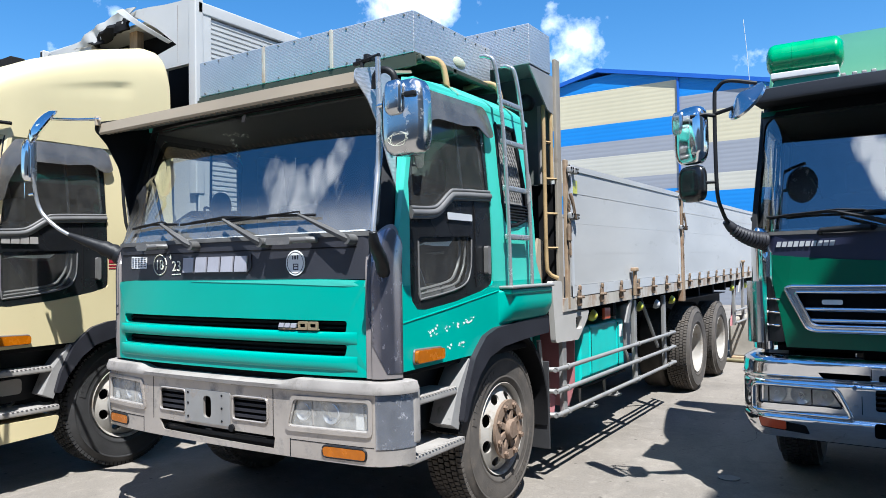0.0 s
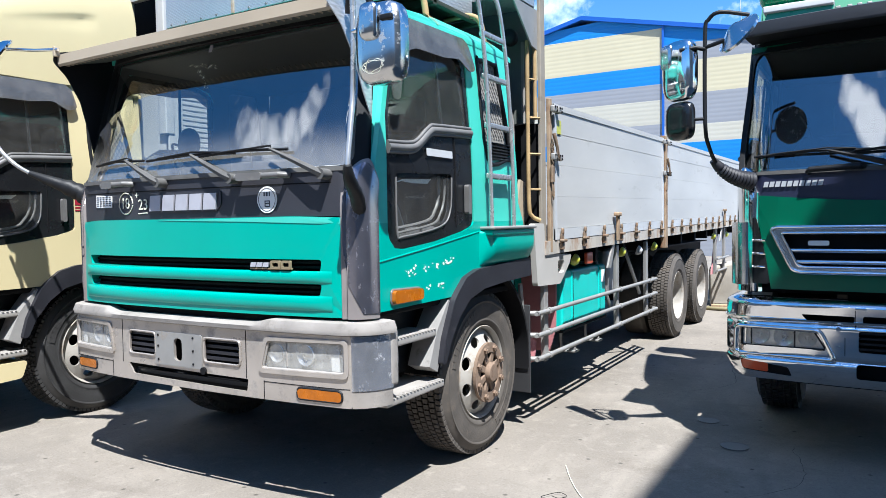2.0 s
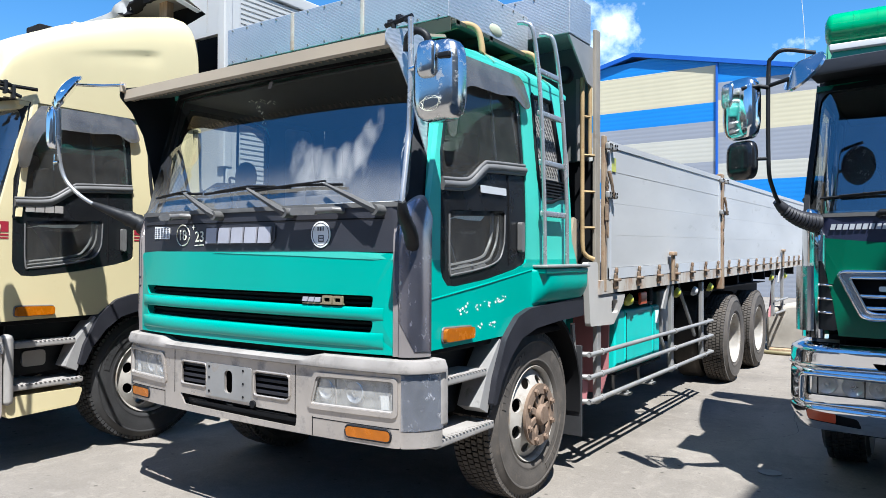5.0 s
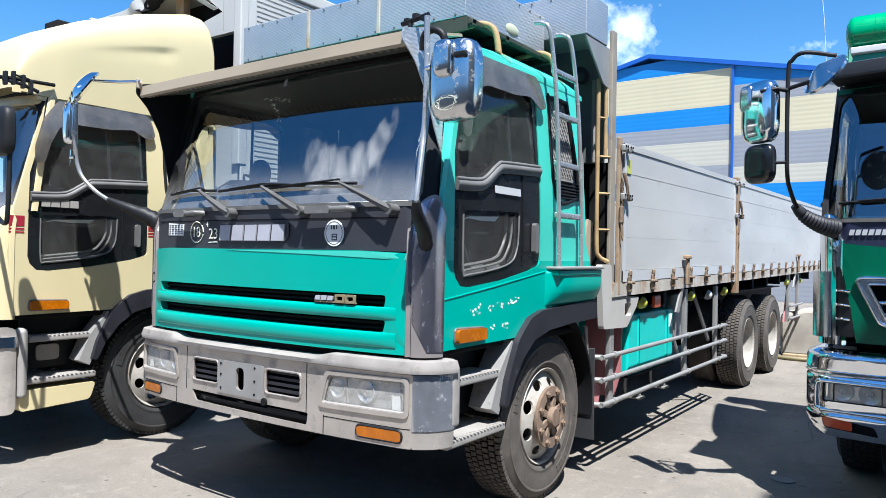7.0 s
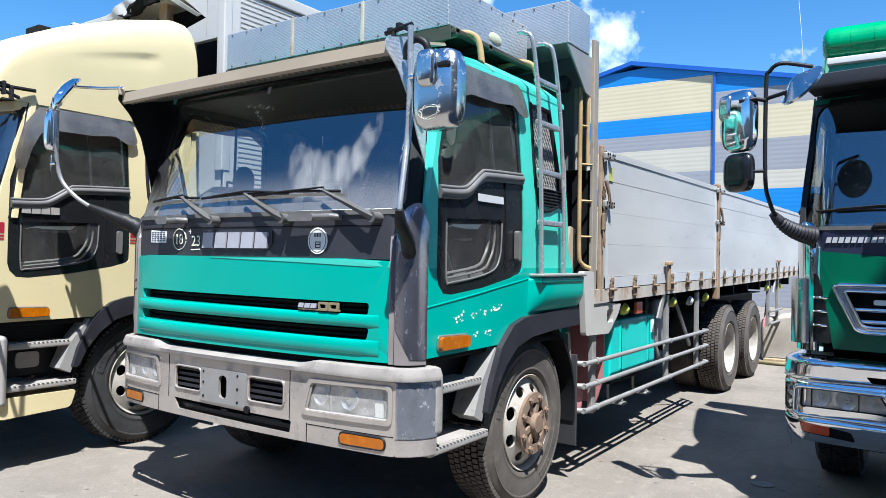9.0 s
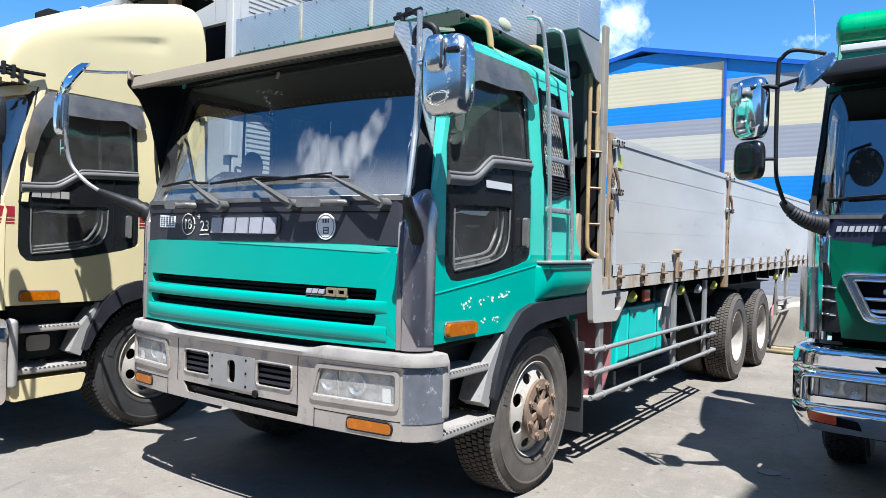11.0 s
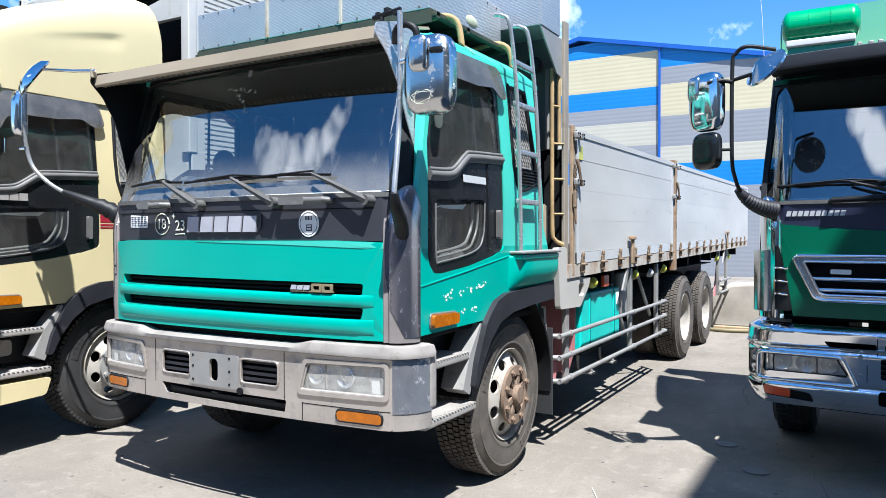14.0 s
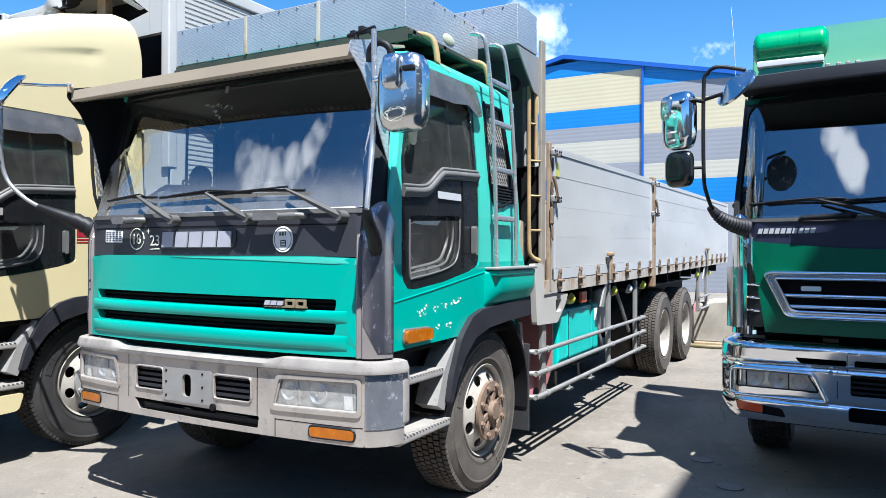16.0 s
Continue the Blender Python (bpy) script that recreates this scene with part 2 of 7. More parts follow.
SEAT = mat("seat_cloth", (0.05, 0.05, 0.054), 0.9, var=0.2, scale=8)
# pale dashboard: the sunlit look of its top is put into the colour
DASHTOP = mat("lit_pale_dashboard", (0.46, 0.45, 0.44), 0.7, var=0.15, scale=6, dirt=0.2, dirt_col=(0.42, 0.4, 0.37))
DUSTGREY = mat("dusty_black_rubber", (0.085, 0.083, 0.08), 0.8, var=0.25, scale=7, dirt=0.3, dirt_col=(0.13, 0.125, 0.118), dirt_scale=9)
STRUT = mat("scuffed_grey_strut", (0.25, 0.24, 0.23), 0.6, var=0.14, scale=6, dirt=0.25, dirt_col=(0.10, 0.095, 0.09), dirt_scale=9)
LINING = mat("black_visor_lining", (0.080, 0.090, 0.078), 0.6, var=0.2, scale=3, spec=0.3)
DASH = mat("cab_lining", (0.075, 0.075, 0.075), 0.6, var=0.12, scale=5)
WSGLASS = glass("windscreen_glass", (0.94, 0.97, 0.95), 0.25, dust=0.005, low_dust_haze=0.34)
CLEANGLASS = glass("clean_windscreen_glass", (0.80, 0.86, 0.84), 0.29, dust=0.002)
SMOKE = glass("smoked_rain_guard", (0.34, 0.29, 0.24), 0.10, 0.12, dust=0.11)
DOORBLACK = mat("glossy_black_door", (0.010, 0.0105, 0.012), 0.26, var=0.2, scale=4, coat=0.3, dirt=0.12, dirt_col=(0.04, 0.04, 0.042), dirt_scale=6, spec=0.4)
SIDEGLASS = glass("side_glass", (0.92, 0.95, 0.93), 0.09, dust=0.05)
TRIM = mat("dark_grey_trim", (0.123, 0.119, 0.115), 0.45, var=0.12, scale=6, dirt=0.15, dirt_col=(0.24, 0.22, 0.2))
LADDER = mat("worn_bright_tube", (0.44, 0.44, 0.44), 0.24, metal=0.65, var=0.12, scale=9, dirt=0.3, dirt_col=(0.28, 0.25, 0.22), dirt_scale=12)
SHELL = mat("scuffed_chrome_shell", (0.62, 0.625, 0.63), 0.19, metal=1.0, var=0.10, scale=9, dirt=0.34, dirt_col=(0.33, 0.32, 0.31), dirt_scale=16, bump=0.08, bscale=25)
NET = mat("grey_window_net", (0.25, 0.238, 0.22), 0.8, var=0.16, scale=14, fine=200, bump=0.6, bscale=90)
MIRROR = mat("mirror_glass", (0.88, 0.90, 0.90), 0.02, metal=1.0, var=0.01)
WOOD = mat("old_wood", (0.36, 0.25, 0.15), 0.8, var=0.25, scale=8, bump=0.4, stretch=(6, 6, 1))


def checker(name, col, rough, metal):
    """Checker plate: rows of raised lozenges in sheet metal."""
    m = mat(name, col, rough, metal, var=0.08, scale=2.5, dirt=0.12, dirt_col=(0.36, 0.34, 0.31), dirt_scale=7)
    n, l = m.node_tree.nodes, m.node_tree.links
    co, mp, w1 = n.new("ShaderNodeTexCoord"), n.new("ShaderNodeMapping"), n.new("ShaderNodeTexVoronoi")
    mp.inputs["Rotation"].default_value = (0.785, 0.785, 0.785)
    mp.inputs["Scale"].default_value = (60, 22, 60)
    w1.inputs["Scale"].default_value = 1.0
    w1.inputs["Randomness"].default_value = 0.12
    bp = n.new("ShaderNodeBump")
    bp.inputs["Strength"].default_value, bp.inputs["Distance"].default_value = 0.65, 0.004
    l.new(co.outputs["Object"], mp.inputs[0])
    l.new(mp.outputs[0], w1.inputs["Vector"])
    l.new(w1.outputs[0], bp.inputs["Height"])
    l.new(bp.outputs[0], n["Principled BSDF"].inputs["Normal"])
    return m


CHECKER = checker("aluminium_checker_plate", (0.426, 0.443, 0.467), 0.38, 0.55)


# ---- mesh helpers ----
def part(name, bm, material, parent=None, label="", smooth=48.0, loc=None, weigh=True):
    """Links a bmesh as one mesh object under a thing or a part."""
    me = bpy.data.meshes.new(name)
    bmesh.ops.recalc_face_normals(bm, faces=bm.faces[:])
    bm.to_mesh(me)
    bm.free()
    for mt in (material if isinstance(material, (list, tuple)) else [material]):
        me.materials.append(mt)
    if smooth:
        me.polygons.foreach_set("use_smooth", [True] * len(me.polygons))
        me.set_sharp_from_angle(angle=radians(smooth))
    ob = new(name, me)
    if smooth and weigh:
        flat = ob.modifiers.new("flat_faces", "WEIGHTED_NORMAL")
        flat.keep_sharp = True
    if parent is not None:
        ob.parent = parent
    if loc:
        ob.location = loc
    if label:
        ob["label"] = label
    return ob


def line_inside(ob, material, test):
    """Gives the faces whose middle passes the test a second material: a panel's inner lining."""
    ob.data.materials.append(material)
    for f in ob.data.polygons:
        if test(f.center):
            f.material_index = 1


def thing(name, at, label, category, group="", turn=0.0):
    ob = new(name)
    ob.empty_display_size = 0.2
    ob.location, ob.rotation_euler = at, (0, 0, radians(turn))
    return tagged(ob, label, category, group)


def box(x0, y0, z0, x1, y1, z1, bevel=0.0, bm=None, seg=2, m=None):
    """A box between two corners, with rounded edges. Adds to bm where one is given."""
    one = bmesh.new()
    bmesh.ops.create_cube(one, size=1.0)
    for v in one.verts:
        v.co = Vector((x0 + (v.co.x + 0.5) * (x1 - x0), y0 + (v.co.y + 0.5) * (y1 - y0), z0 + (v.co.z + 0.5) * (z1 - z0)))
    if bevel:
        bmesh.ops.bevel(one, geom=one.edges[:], offset=bevel, segments=seg, affect="EDGES", profile=0.5)
    return merge(bm, one, m)


def merge(bm, one, m=None):
    if m is not None:
        bmesh.ops.transform(one, matrix=m, verts=one.verts[:])
    if bm is None:
        return one
    me = bpy.data.meshes.new("tmp")
    one.to_mesh(me)
    one.free()
    bm.from_mesh(me)
    bpy.data.meshes.remove(me)
    return bm


def smooth_path(pts, n=6):
    """A Catmull-Rom line through the points."""
    p = [Vector(q) for q in pts]
    p = [2 * p[0] - p[1]] + p + [2 * p[-1] - p[-2]]
    out = []
    for i in range(1, len(p) - 2):
        for k in range(n):
            t = k / n
            a, b, c, d = p[i - 1], p[i], p[i + 1], p[i + 2]
            out.append(0.5 * ((2 * b) + (c - a) * t + (2 * a - 5 * b + 4 * c - d) * t * t + (3 * b - a - 3 * c + d) * t ** 3))
    out.append(p[-2])
    return out


def tube(path, r, n=8, bm=None, radii=None):
    """A round bar along a line of points, closed at both ends."""
    bm = bm or bmesh.new()
    p = [Vector(q) for q in path]
    rings, up = [], Vector((0.13, 0.21, 0.97)).normalized()
    for i, c in enumerate(p):
        d = (p[min(i + 1, len(p) - 1)] - p[max(i - 1, 0)]).normalized()
        a = d.cross(up)
        if a.length < 1e-3:
            a = d.cross(Vector((1, 0, 0)))
        a.normalize()
        b = d.cross(a)
        rr = radii[i] if radii else r
        rings.append([bm.verts.new(c + rr * (math.cos(k * math.tau / n) * a + math.sin(k * math.tau / n) * b)) for k in range(n)])
    for s, t in zip(rings, rings[1:]):
        for k in range(n):
            bm.faces.new((s[k], s[(k + 1) % n], t[(k + 1) % n], t[k]))
    bm.faces.new(rings[0][::-1])
    bm.faces.new(rings[-1])
    return bm


def lathe(profile, n=40, bm=None, m=None, closed=False):
    """Turns a profile of (radius, along) round the x axis."""
    one = bmesh.new()
    rings = []
    for r, a in profile:
        rings.append([one.verts.new((a, r * math.cos(k * math.tau / n), r * math.sin(k * math.tau / n))) for k in range(n)])
    pairs = list(zip(rings, rings[1:]))
    if closed:
        pairs.append((rings[-1], rings[0]))
    for s, t in pairs:
        for k in range(n):
            one.faces.new((s[k], s[(k + 1) % n], t[(k + 1) % n], t[k]))
    if not closed:
        for ring in (rings[0], rings[-1]):
            one.faces.new(ring)
    return merge(bm, one, m)


def fillet(points, radius=0.03, n=4):
    """A closed outline with its corners rounded. A point may carry its own radius as a third number."""
    out = []
    for i, q in enumerate(points):
        r = q[2] if len(q) > 2 else radius
        p = Vector(q[:2])
        a, b = Vector(points[i - 1][:2]) - p, Vector(points[(i + 1) % len(points)][:2]) - p
        d = min(r, 0.45 * a.length, 0.45 * b.length)
        if d < 1e-4:
            out.append(tuple(p))
            continue
        s, e = p + a.normalized() * d, p + b.normalized() * d
        for k in range(n + 1):
            t = k / n
            out.append(tuple((1 - t) ** 2 * s + 2 * t * (1 - t) * p + t * t * e))
    return out


def rect(u0, v0, u1, v1, r=0.02, n=3):
    return fillet([(u0, v0), (u1, v0), (u1, v1), (u0, v1)], r, n)


def plate(outline, holes=(), t=0.02, warp=None, cut=0.0, bm=None):
    """A sheet of thickness t (0: a single pane) with an outline and holes in (u, v), cut into small faces and then bent by warp(u, v, w)."""
    one = bmesh.new()
    for loop in (outline, *holes):
        vs = [one.verts.new((u, v, 0)) for u, v in loop]
        for a, b in zip(vs, vs[1:] + vs[:1]):
            one.edges.new((a, b))
    bmesh.ops.triangle_fill(one, use_beauty=True, edges=one.edges[:], normal=(0, 0, 1))
    if cut:
        for axis in (0, 1):
            step = cut[axis] if isinstance(cut, tuple) else cut
            lo, hi = min(q[axis] for q in outline), max(q[axis] for q in outline)
            k = math.floor(lo / step) + 1
            while k * step < hi:
                no = (1, 0, 0) if axis == 0 else (0, 1, 0)
                bmesh.ops.bisect_plane(one, geom=one.verts[:] + one.edges[:] + one.faces[:], dist=1e-5,
                                       plane_co=tuple(c * k * step for c in no), plane_no=no)
                k += 1
    if t:
        got = bmesh.ops.extrude_face_region(one, geom=one.faces[:])
        for v in got["geom"]:
            if isinstance(v, bmesh.types.BMVert):
                v.co.z += t
        bmesh.ops.recalc_face_normals(one, faces=one.faces[:])
    if warp:
        for v in one.verts:
            v.co = Vector(warp(*v.co))
    return merge(bm, one)


def sheet(fn, us, vs, bm=None, t=None):
    """A surface fn(u, v) over a grid; with t, a vector, a closed slab of that thickness."""
    bm = bm or bmesh.new()
    g = [[bm.verts.new(fn(u, v)) for v in vs] for u in us]
    faces = [bm.faces.new((g[i][j], g[i + 1][j], g[i + 1][j + 1], g[i][j + 1])) for i in range(len(us) - 1) for j in range(len(vs) - 1)]
    if t:
        got = bmesh.ops.extrude_face_region(bm, geom=faces)
        for v in got["geom"]:
            if isinstance(v, bmesh.types.BMVert):
                v.co += Vector(t)
    return bm


def span(a, b, n):
    return [a + (b - a) * i / n for i in range(n + 1)]


def repeat(name, bm, material, parent, places, smooth=35.0):
    """Alike small parts: one mesh, an object for each place (a matrix in the parent's space)."""
    first = part(name, bm, material, parent, smooth=smooth, weigh=False)
    first.matrix_local = places[0]
    for m in places[1:]:
        ob = new(name, first.data)
        ob.parent = parent
        ob.matrix_local = m
    return first


def bolt(c, r, depth, axis, bm, n=6):
    """A bolt head on a face whose outward direction is axis."""
    d = Vector(axis)
    return tube([Vector(c), Vector(c) + d * depth], r, n, bm)


# ---- large structure ----
def concrete():
    """Yard concrete: worn pale cement, darker stains, dragged streaks, pits and a few hair cracks."""
    m = mat("pale_concrete", (0.182, 0.160, 0.135), 0.82, var=0.14, scale=0.7, fine=45, bump=0.30, bscale=70,
            dirt=0.24, dirt_col=(0.148, 0.125, 0.102), dirt_scale=0.9)
    n, l = m.node_tree.nodes, m.node_tree.links
    b = n["Principled BSDF"]
    col = b.inputs["Base Color"].links[0].from_socket
    co = n.new("ShaderNodeTexCoord")

    def layer(col, tex, out, lo, hi, tint, amount, scale=(1, 1, 1), turn=0.0):
        mp, rg, mx = n.new("ShaderNodeMapping"), n.new("ShaderNodeMapRange"), n.new("ShaderNodeMix")
        mp.inputs["Scale"].default_value, mp.inputs["Rotation"].default_value = scale, (0, 0, turn)
        l.new(co.outputs["Object"], mp.inputs[0])
        l.new(mp.outputs[0], tex.inputs["Vector"])
        rg.inputs[1].default_value, rg.inputs[2].default_value = lo, hi
        rg.inputs[3].default_value, rg.inputs[4].default_value = 0.0, amount
        l.new(tex.outputs[out], rg.inputs[0])
        mx.data_type = "RGBA"
        mx.inputs[7].default_value = (*tint, 1)
        l.new(rg.outputs[0], mx.inputs[0])
        l.new(col, mx.inputs[6])
        return mx.outputs[2]

    def noise_tex(s, d=6.0, r=0.6, bend=0.0):
        t = n.new("ShaderNodeTexNoise")
        t.inputs["Scale"].default_value, t.inputs["Detail"].default_value, t.inputs["Roughness"].default_value, t.inputs["Distortion"].default_value = s, d, r, bend
        return t

    def cells(s, feature="F1"):
        t = n.new("ShaderNodeTexVoronoi")
        t.feature = feature
        t.inputs["Scale"].default_value = s
        return t
    col = layer(col, noise_tex(1.3, 9, 0.66, 0.8), 0, 0.48, 0.66, (0.255, 0.224, 0.190), 0.75, (1, 0.35, 1), 0.5)
    col = layer(col, noise_tex(2.0, 9, 0.70, 0.5), 0, 0.51, 0.70, (0.112, 0.095, 0.077), 0.65, (0.5, 1, 1), 1.1)
    col = layer(col, noise_tex(9.0, 6, 0.7, 0.5), 0, 0.54, 0.68, (0.267, 0.238, 0.202), 0.5)
    col = layer(col, noise_tex(110, 2, 0.5), 0, 0.52, 0.70, (0.285, 0.252, 0.212), 0.32)
    col = layer(col, noise_tex(70, 3, 0.6), 0, 0.54, 0.72, (0.080, 0.071, 0.058), 0.4)
    col = layer(col, cells(7.0), 0, 0.12, 0.05, (0.040, 0.034, 0.028), 0.8)
    col = layer(col, noise_tex(0.8, 8, 0.64, 1.4), 0, 0.52, 0.66, (0.088, 0.078, 0.066), 0.40, (1, 0.6, 1), 0.8)
    l.new(col, b.inputs["Base Color"])
    return m


CONCRETE = concrete()
CRACK = mat("dark_crack", (0.075, 0.07, 0.062), 0.9, var=0.2, scale=12)
PALEGREY = mat("pale_pinkish_grey", (0.27, 0.24, 0.23), 0.32, metal=0.3, var=0.15, scale=4, dirt=0.38, dirt_col=(0.15, 0.135, 0.13), dirt_scale=12)


def ground_sheet():
    def h(x, y):
        return 0.004 * noise.noise((x * 0.8, y * 0.8, 0)) + 0.003 * noise.noise((x * 2.5, y * 2.5, 3)) - 0.005
    far = [-900, -300, -100, -40, -20]
    near = span(-10, 14, 96)
    xs, ys = far + near + [25, 50, 120, 350, 900], far + near + [25, 50, 120, 350, 900]
    return sheet(lambda x, y: (x, y, h(x, y) if abs(x) < 16 and abs(y) < 16 else -0.005), xs, ys)


tagged(part("ground", ground_sheet(), CONCRETE, smooth=60), "pale concrete yard with stains and fine cracks", "ground", kind="structure")

def crack(points, width, seed):
    """A wandering hair crack: a thin strip that follows the ground."""
    rng = random.Random(seed)
    path = smooth_path([(x, y, 0) for x, y in points], 14)
    bm = bmesh.new()
    rows = []
    for k, p in enumerate(path):
        d = (path[min(k + 1, len(path) - 1)] - path[max(k - 1, 0)]).normalized()
        nrm = Vector((-d.y, d.x, 0))
        c = p + nrm * rng.uniform(-0.012, 0.012)
        w = width * rng.uniform(0.4, 1.3) * (1 if 0 < k < len(path) - 1 else 0.2)
        rows.append((bm.verts.new((c.x - nrm.x * w, c.y - nrm.y * w, 0.0035)), bm.verts.new((c.x + nrm.x * w, c.y + nrm.y * w, 0.0035))))
    for a, b in zip(rows, rows[1:]):
        bm.faces.new((a[0], a[1], b[1], b[0]))
    return bm


for k, (line, wd) in enumerate((([(2.1, -0.6), (2.5, 0.1), (2.4, 0.9), (2.9, 1.6), (2.8, 2.3)], 0.0018), ([(0.2, -1.0), (-0.6, -0.75), (-1.4, -0.9), (-2.2, -0.6)], 0.0016),
                                ([(1.7, 3.2), (2.2, 3.9), (2.1, 4.8), (2.6, 5.6)], 0.0022), ([(-1.6, -1.6), (-1.2, -1.0), (-1.35, -0.4)], 0.0014))):
    tagged(part("crack", crack(line, wd, k), CRACK, smooth=0), "thin dark crack in the concrete", "crack", kind="structure")

BLUE = mat("blue_cladding", (0.008, 0.175, 0.50), 0.45, var=0.05, scale=0.4)
BEIGE = mat("beige_cladding", (0.50, 0.445, 0.305), 0.5, var=0.05, scale=0.4)
OFFWHITE = mat("offwhite_cladding", (0.43, 0.408, 0.345), 0.5, var=0.05, scale=0.4)
GREY = mat("grey_cladding", (0.238, 0.246, 0.271), 0.5, var=0.05, scale=0.4)
ROOFBLUE = mat("blue_roof_trim", (0.010, 0.085, 0.38), 0.4, var=0.06, scale=0.5)


def warehouse():
    """The striped warehouse behind the yard: ribbed bands, a low gable with blue trim, a blue corner strip."""
    w = thing("warehouse", (0, 25, 0), "ribbed warehouse in blue, beige, white and grey bands", "building")

    def ribbed(name, x0, x1, bands, top, label):
        for z0, z1, mt in bands:
            bm = bmesh.new()
            k, z, pitch = 0, z0, 0.16
            rows = []
            while z < z1 - 1e-6:
                for f, d in ((0, 0.0), (0.35, 0.0), (0.45, 0.003), (0.9, 0.003)):
                    zz = z + f * pitch
                    if zz < z1:
                        rows.append((zz, d))
                z += pitch
            rows.append((z1, 0.0))
            g = []
            for zz, d in rows:
                g.append([bm.verts.new((x, -d, min(zz, top(x)))) for x in span(x0, x1, 16)])
            for a, b in zip(g, g[1:]):
                for i in range(16):
                    if (a[i].co - b[i].co).length > 1e-4 or (a[i + 1].co - b[i + 1].co).length > 1e-4:
                        bm.faces.new((a[i], a[i + 1], b[i + 1], b[i]))
            part(name, bm, mt, w, label, smooth=20)

    apex_x, apex_z = -6.7, 9.33
    left_end, right_end = -40.0, 30.0

    def roof(x):
        return apex_z - (apex_x - x) * 0.235 if x < apex_x else apex_z - (x - apex_x) * 0.215

    seam = -3.55
    ribbed("cladding_band", left_end, seam, [(0, 3.4, BLUE), (3.4, 4.4, BLUE), (4.4, 4.95, GREY), (4.95, 5.85, OFFWHITE), (5.85, 6.45, GREY),
                                  (6.45, 7.15, BLUE), (7.15, 8.52, BEIGE), (8.52, 9.4, BLUE)], roof, "")
    ribbed("cladding_band", seam + 0.02, right_end, [(0, 3.3, GREY), (3.3, 4.2, BLUE), (4.2, 4.85, OFFWHITE), (4.85, 6.0, GREY), (6.0, 7.2, BEIGE),
                                        (7.2, 7.85, GREY), (7.85, 9.4, BLUE)], roof, "")
    part("corner_strip", box(seam - 0.04, -0.09, 0, seam + 0.04, 0.0, roof(seam) - 0.02, 0.01), ROOFBLUE, w, "blue corner strip")
    bm = bmesh.new()
    for x0, x1 in ((left_end, apex_x), (apex_x, right_end)):
        q = [(x0, roof(x0)), (x1, roof(x1))]
        plate([(q[0][0], q[0][1] - 0.06), (q[1][0], q[1][1] - 0.06), (q[1][0], q[1][1] + 0.10), (q[0][0], q[0][1] + 0.10)], t=22.0,
              warp=lambda u, v, d: (u, -0.14 + d, v), bm=bm)
    part("roof", bm, ROOFBLUE, w, "blue metal roof edge", smooth=0)
    part("back_wall", box(left_end, 20, 0, right_end, 20.2, 7.0), OFFWHITE, w, smooth=0)


warehouse()

# plain hall added beside the yard, out of view, to shade the green lorry's front
HALLGREY = mat("grey_hall_wall", (0.24, 0.24, 0.235), 0.7, var=0.1, scale=0.8)
hall = thing("workshop_hall", (6.09, -4.5, 0), "plain grey unseen hall added to shade the yard", "building")
part("wall", plate([(-4.8, 0), (4.2, 0), (4.2, 9.1), (3.3, 10.0), (-4.8, 10.0)], t=9.0, warp=lambda u, v, w: (w, u, v)), HALLGREY, hall, smooth=0)


# plain low hall added behind the camera, out of view, to block sky light
rear = thing("storage_hall", (-22.0, -19.0, 0), "plain low grey unseen hall added to block sky light", "building")
part("wall", box(0, 0, 0, 36.0, 6.0, 5.2, 0.03), HALLGREY, rear, smooth=0)


# ---- the lorry cab, alike on all three lorries ----
def rake(z):
    return 0.0 if z < 1.70 else 0.30 * (z - 1.70)


def bow(x):
    a = abs(x)
    return 0.065 * (a / 1.06) ** 2.4 + (0.165 * ((a - 1.04) / 0.16) ** 2 if a > 1.04 else 0.0)


def front(u, v, w):
    """The bent front of the cab: u across, v up, w inwards."""
    return (u, bow(u) + rake(v) + w, v)


def lean(z):
    return 0.0 if z < 1.75 else 0.085 * (z - 1.75) ** 1.3


def side(s):
    """The side skin: u along, v up, w inwards; s is the side."""
    return lambda u, v, w: (s * (1.20 - lean(v) - w), u, v)


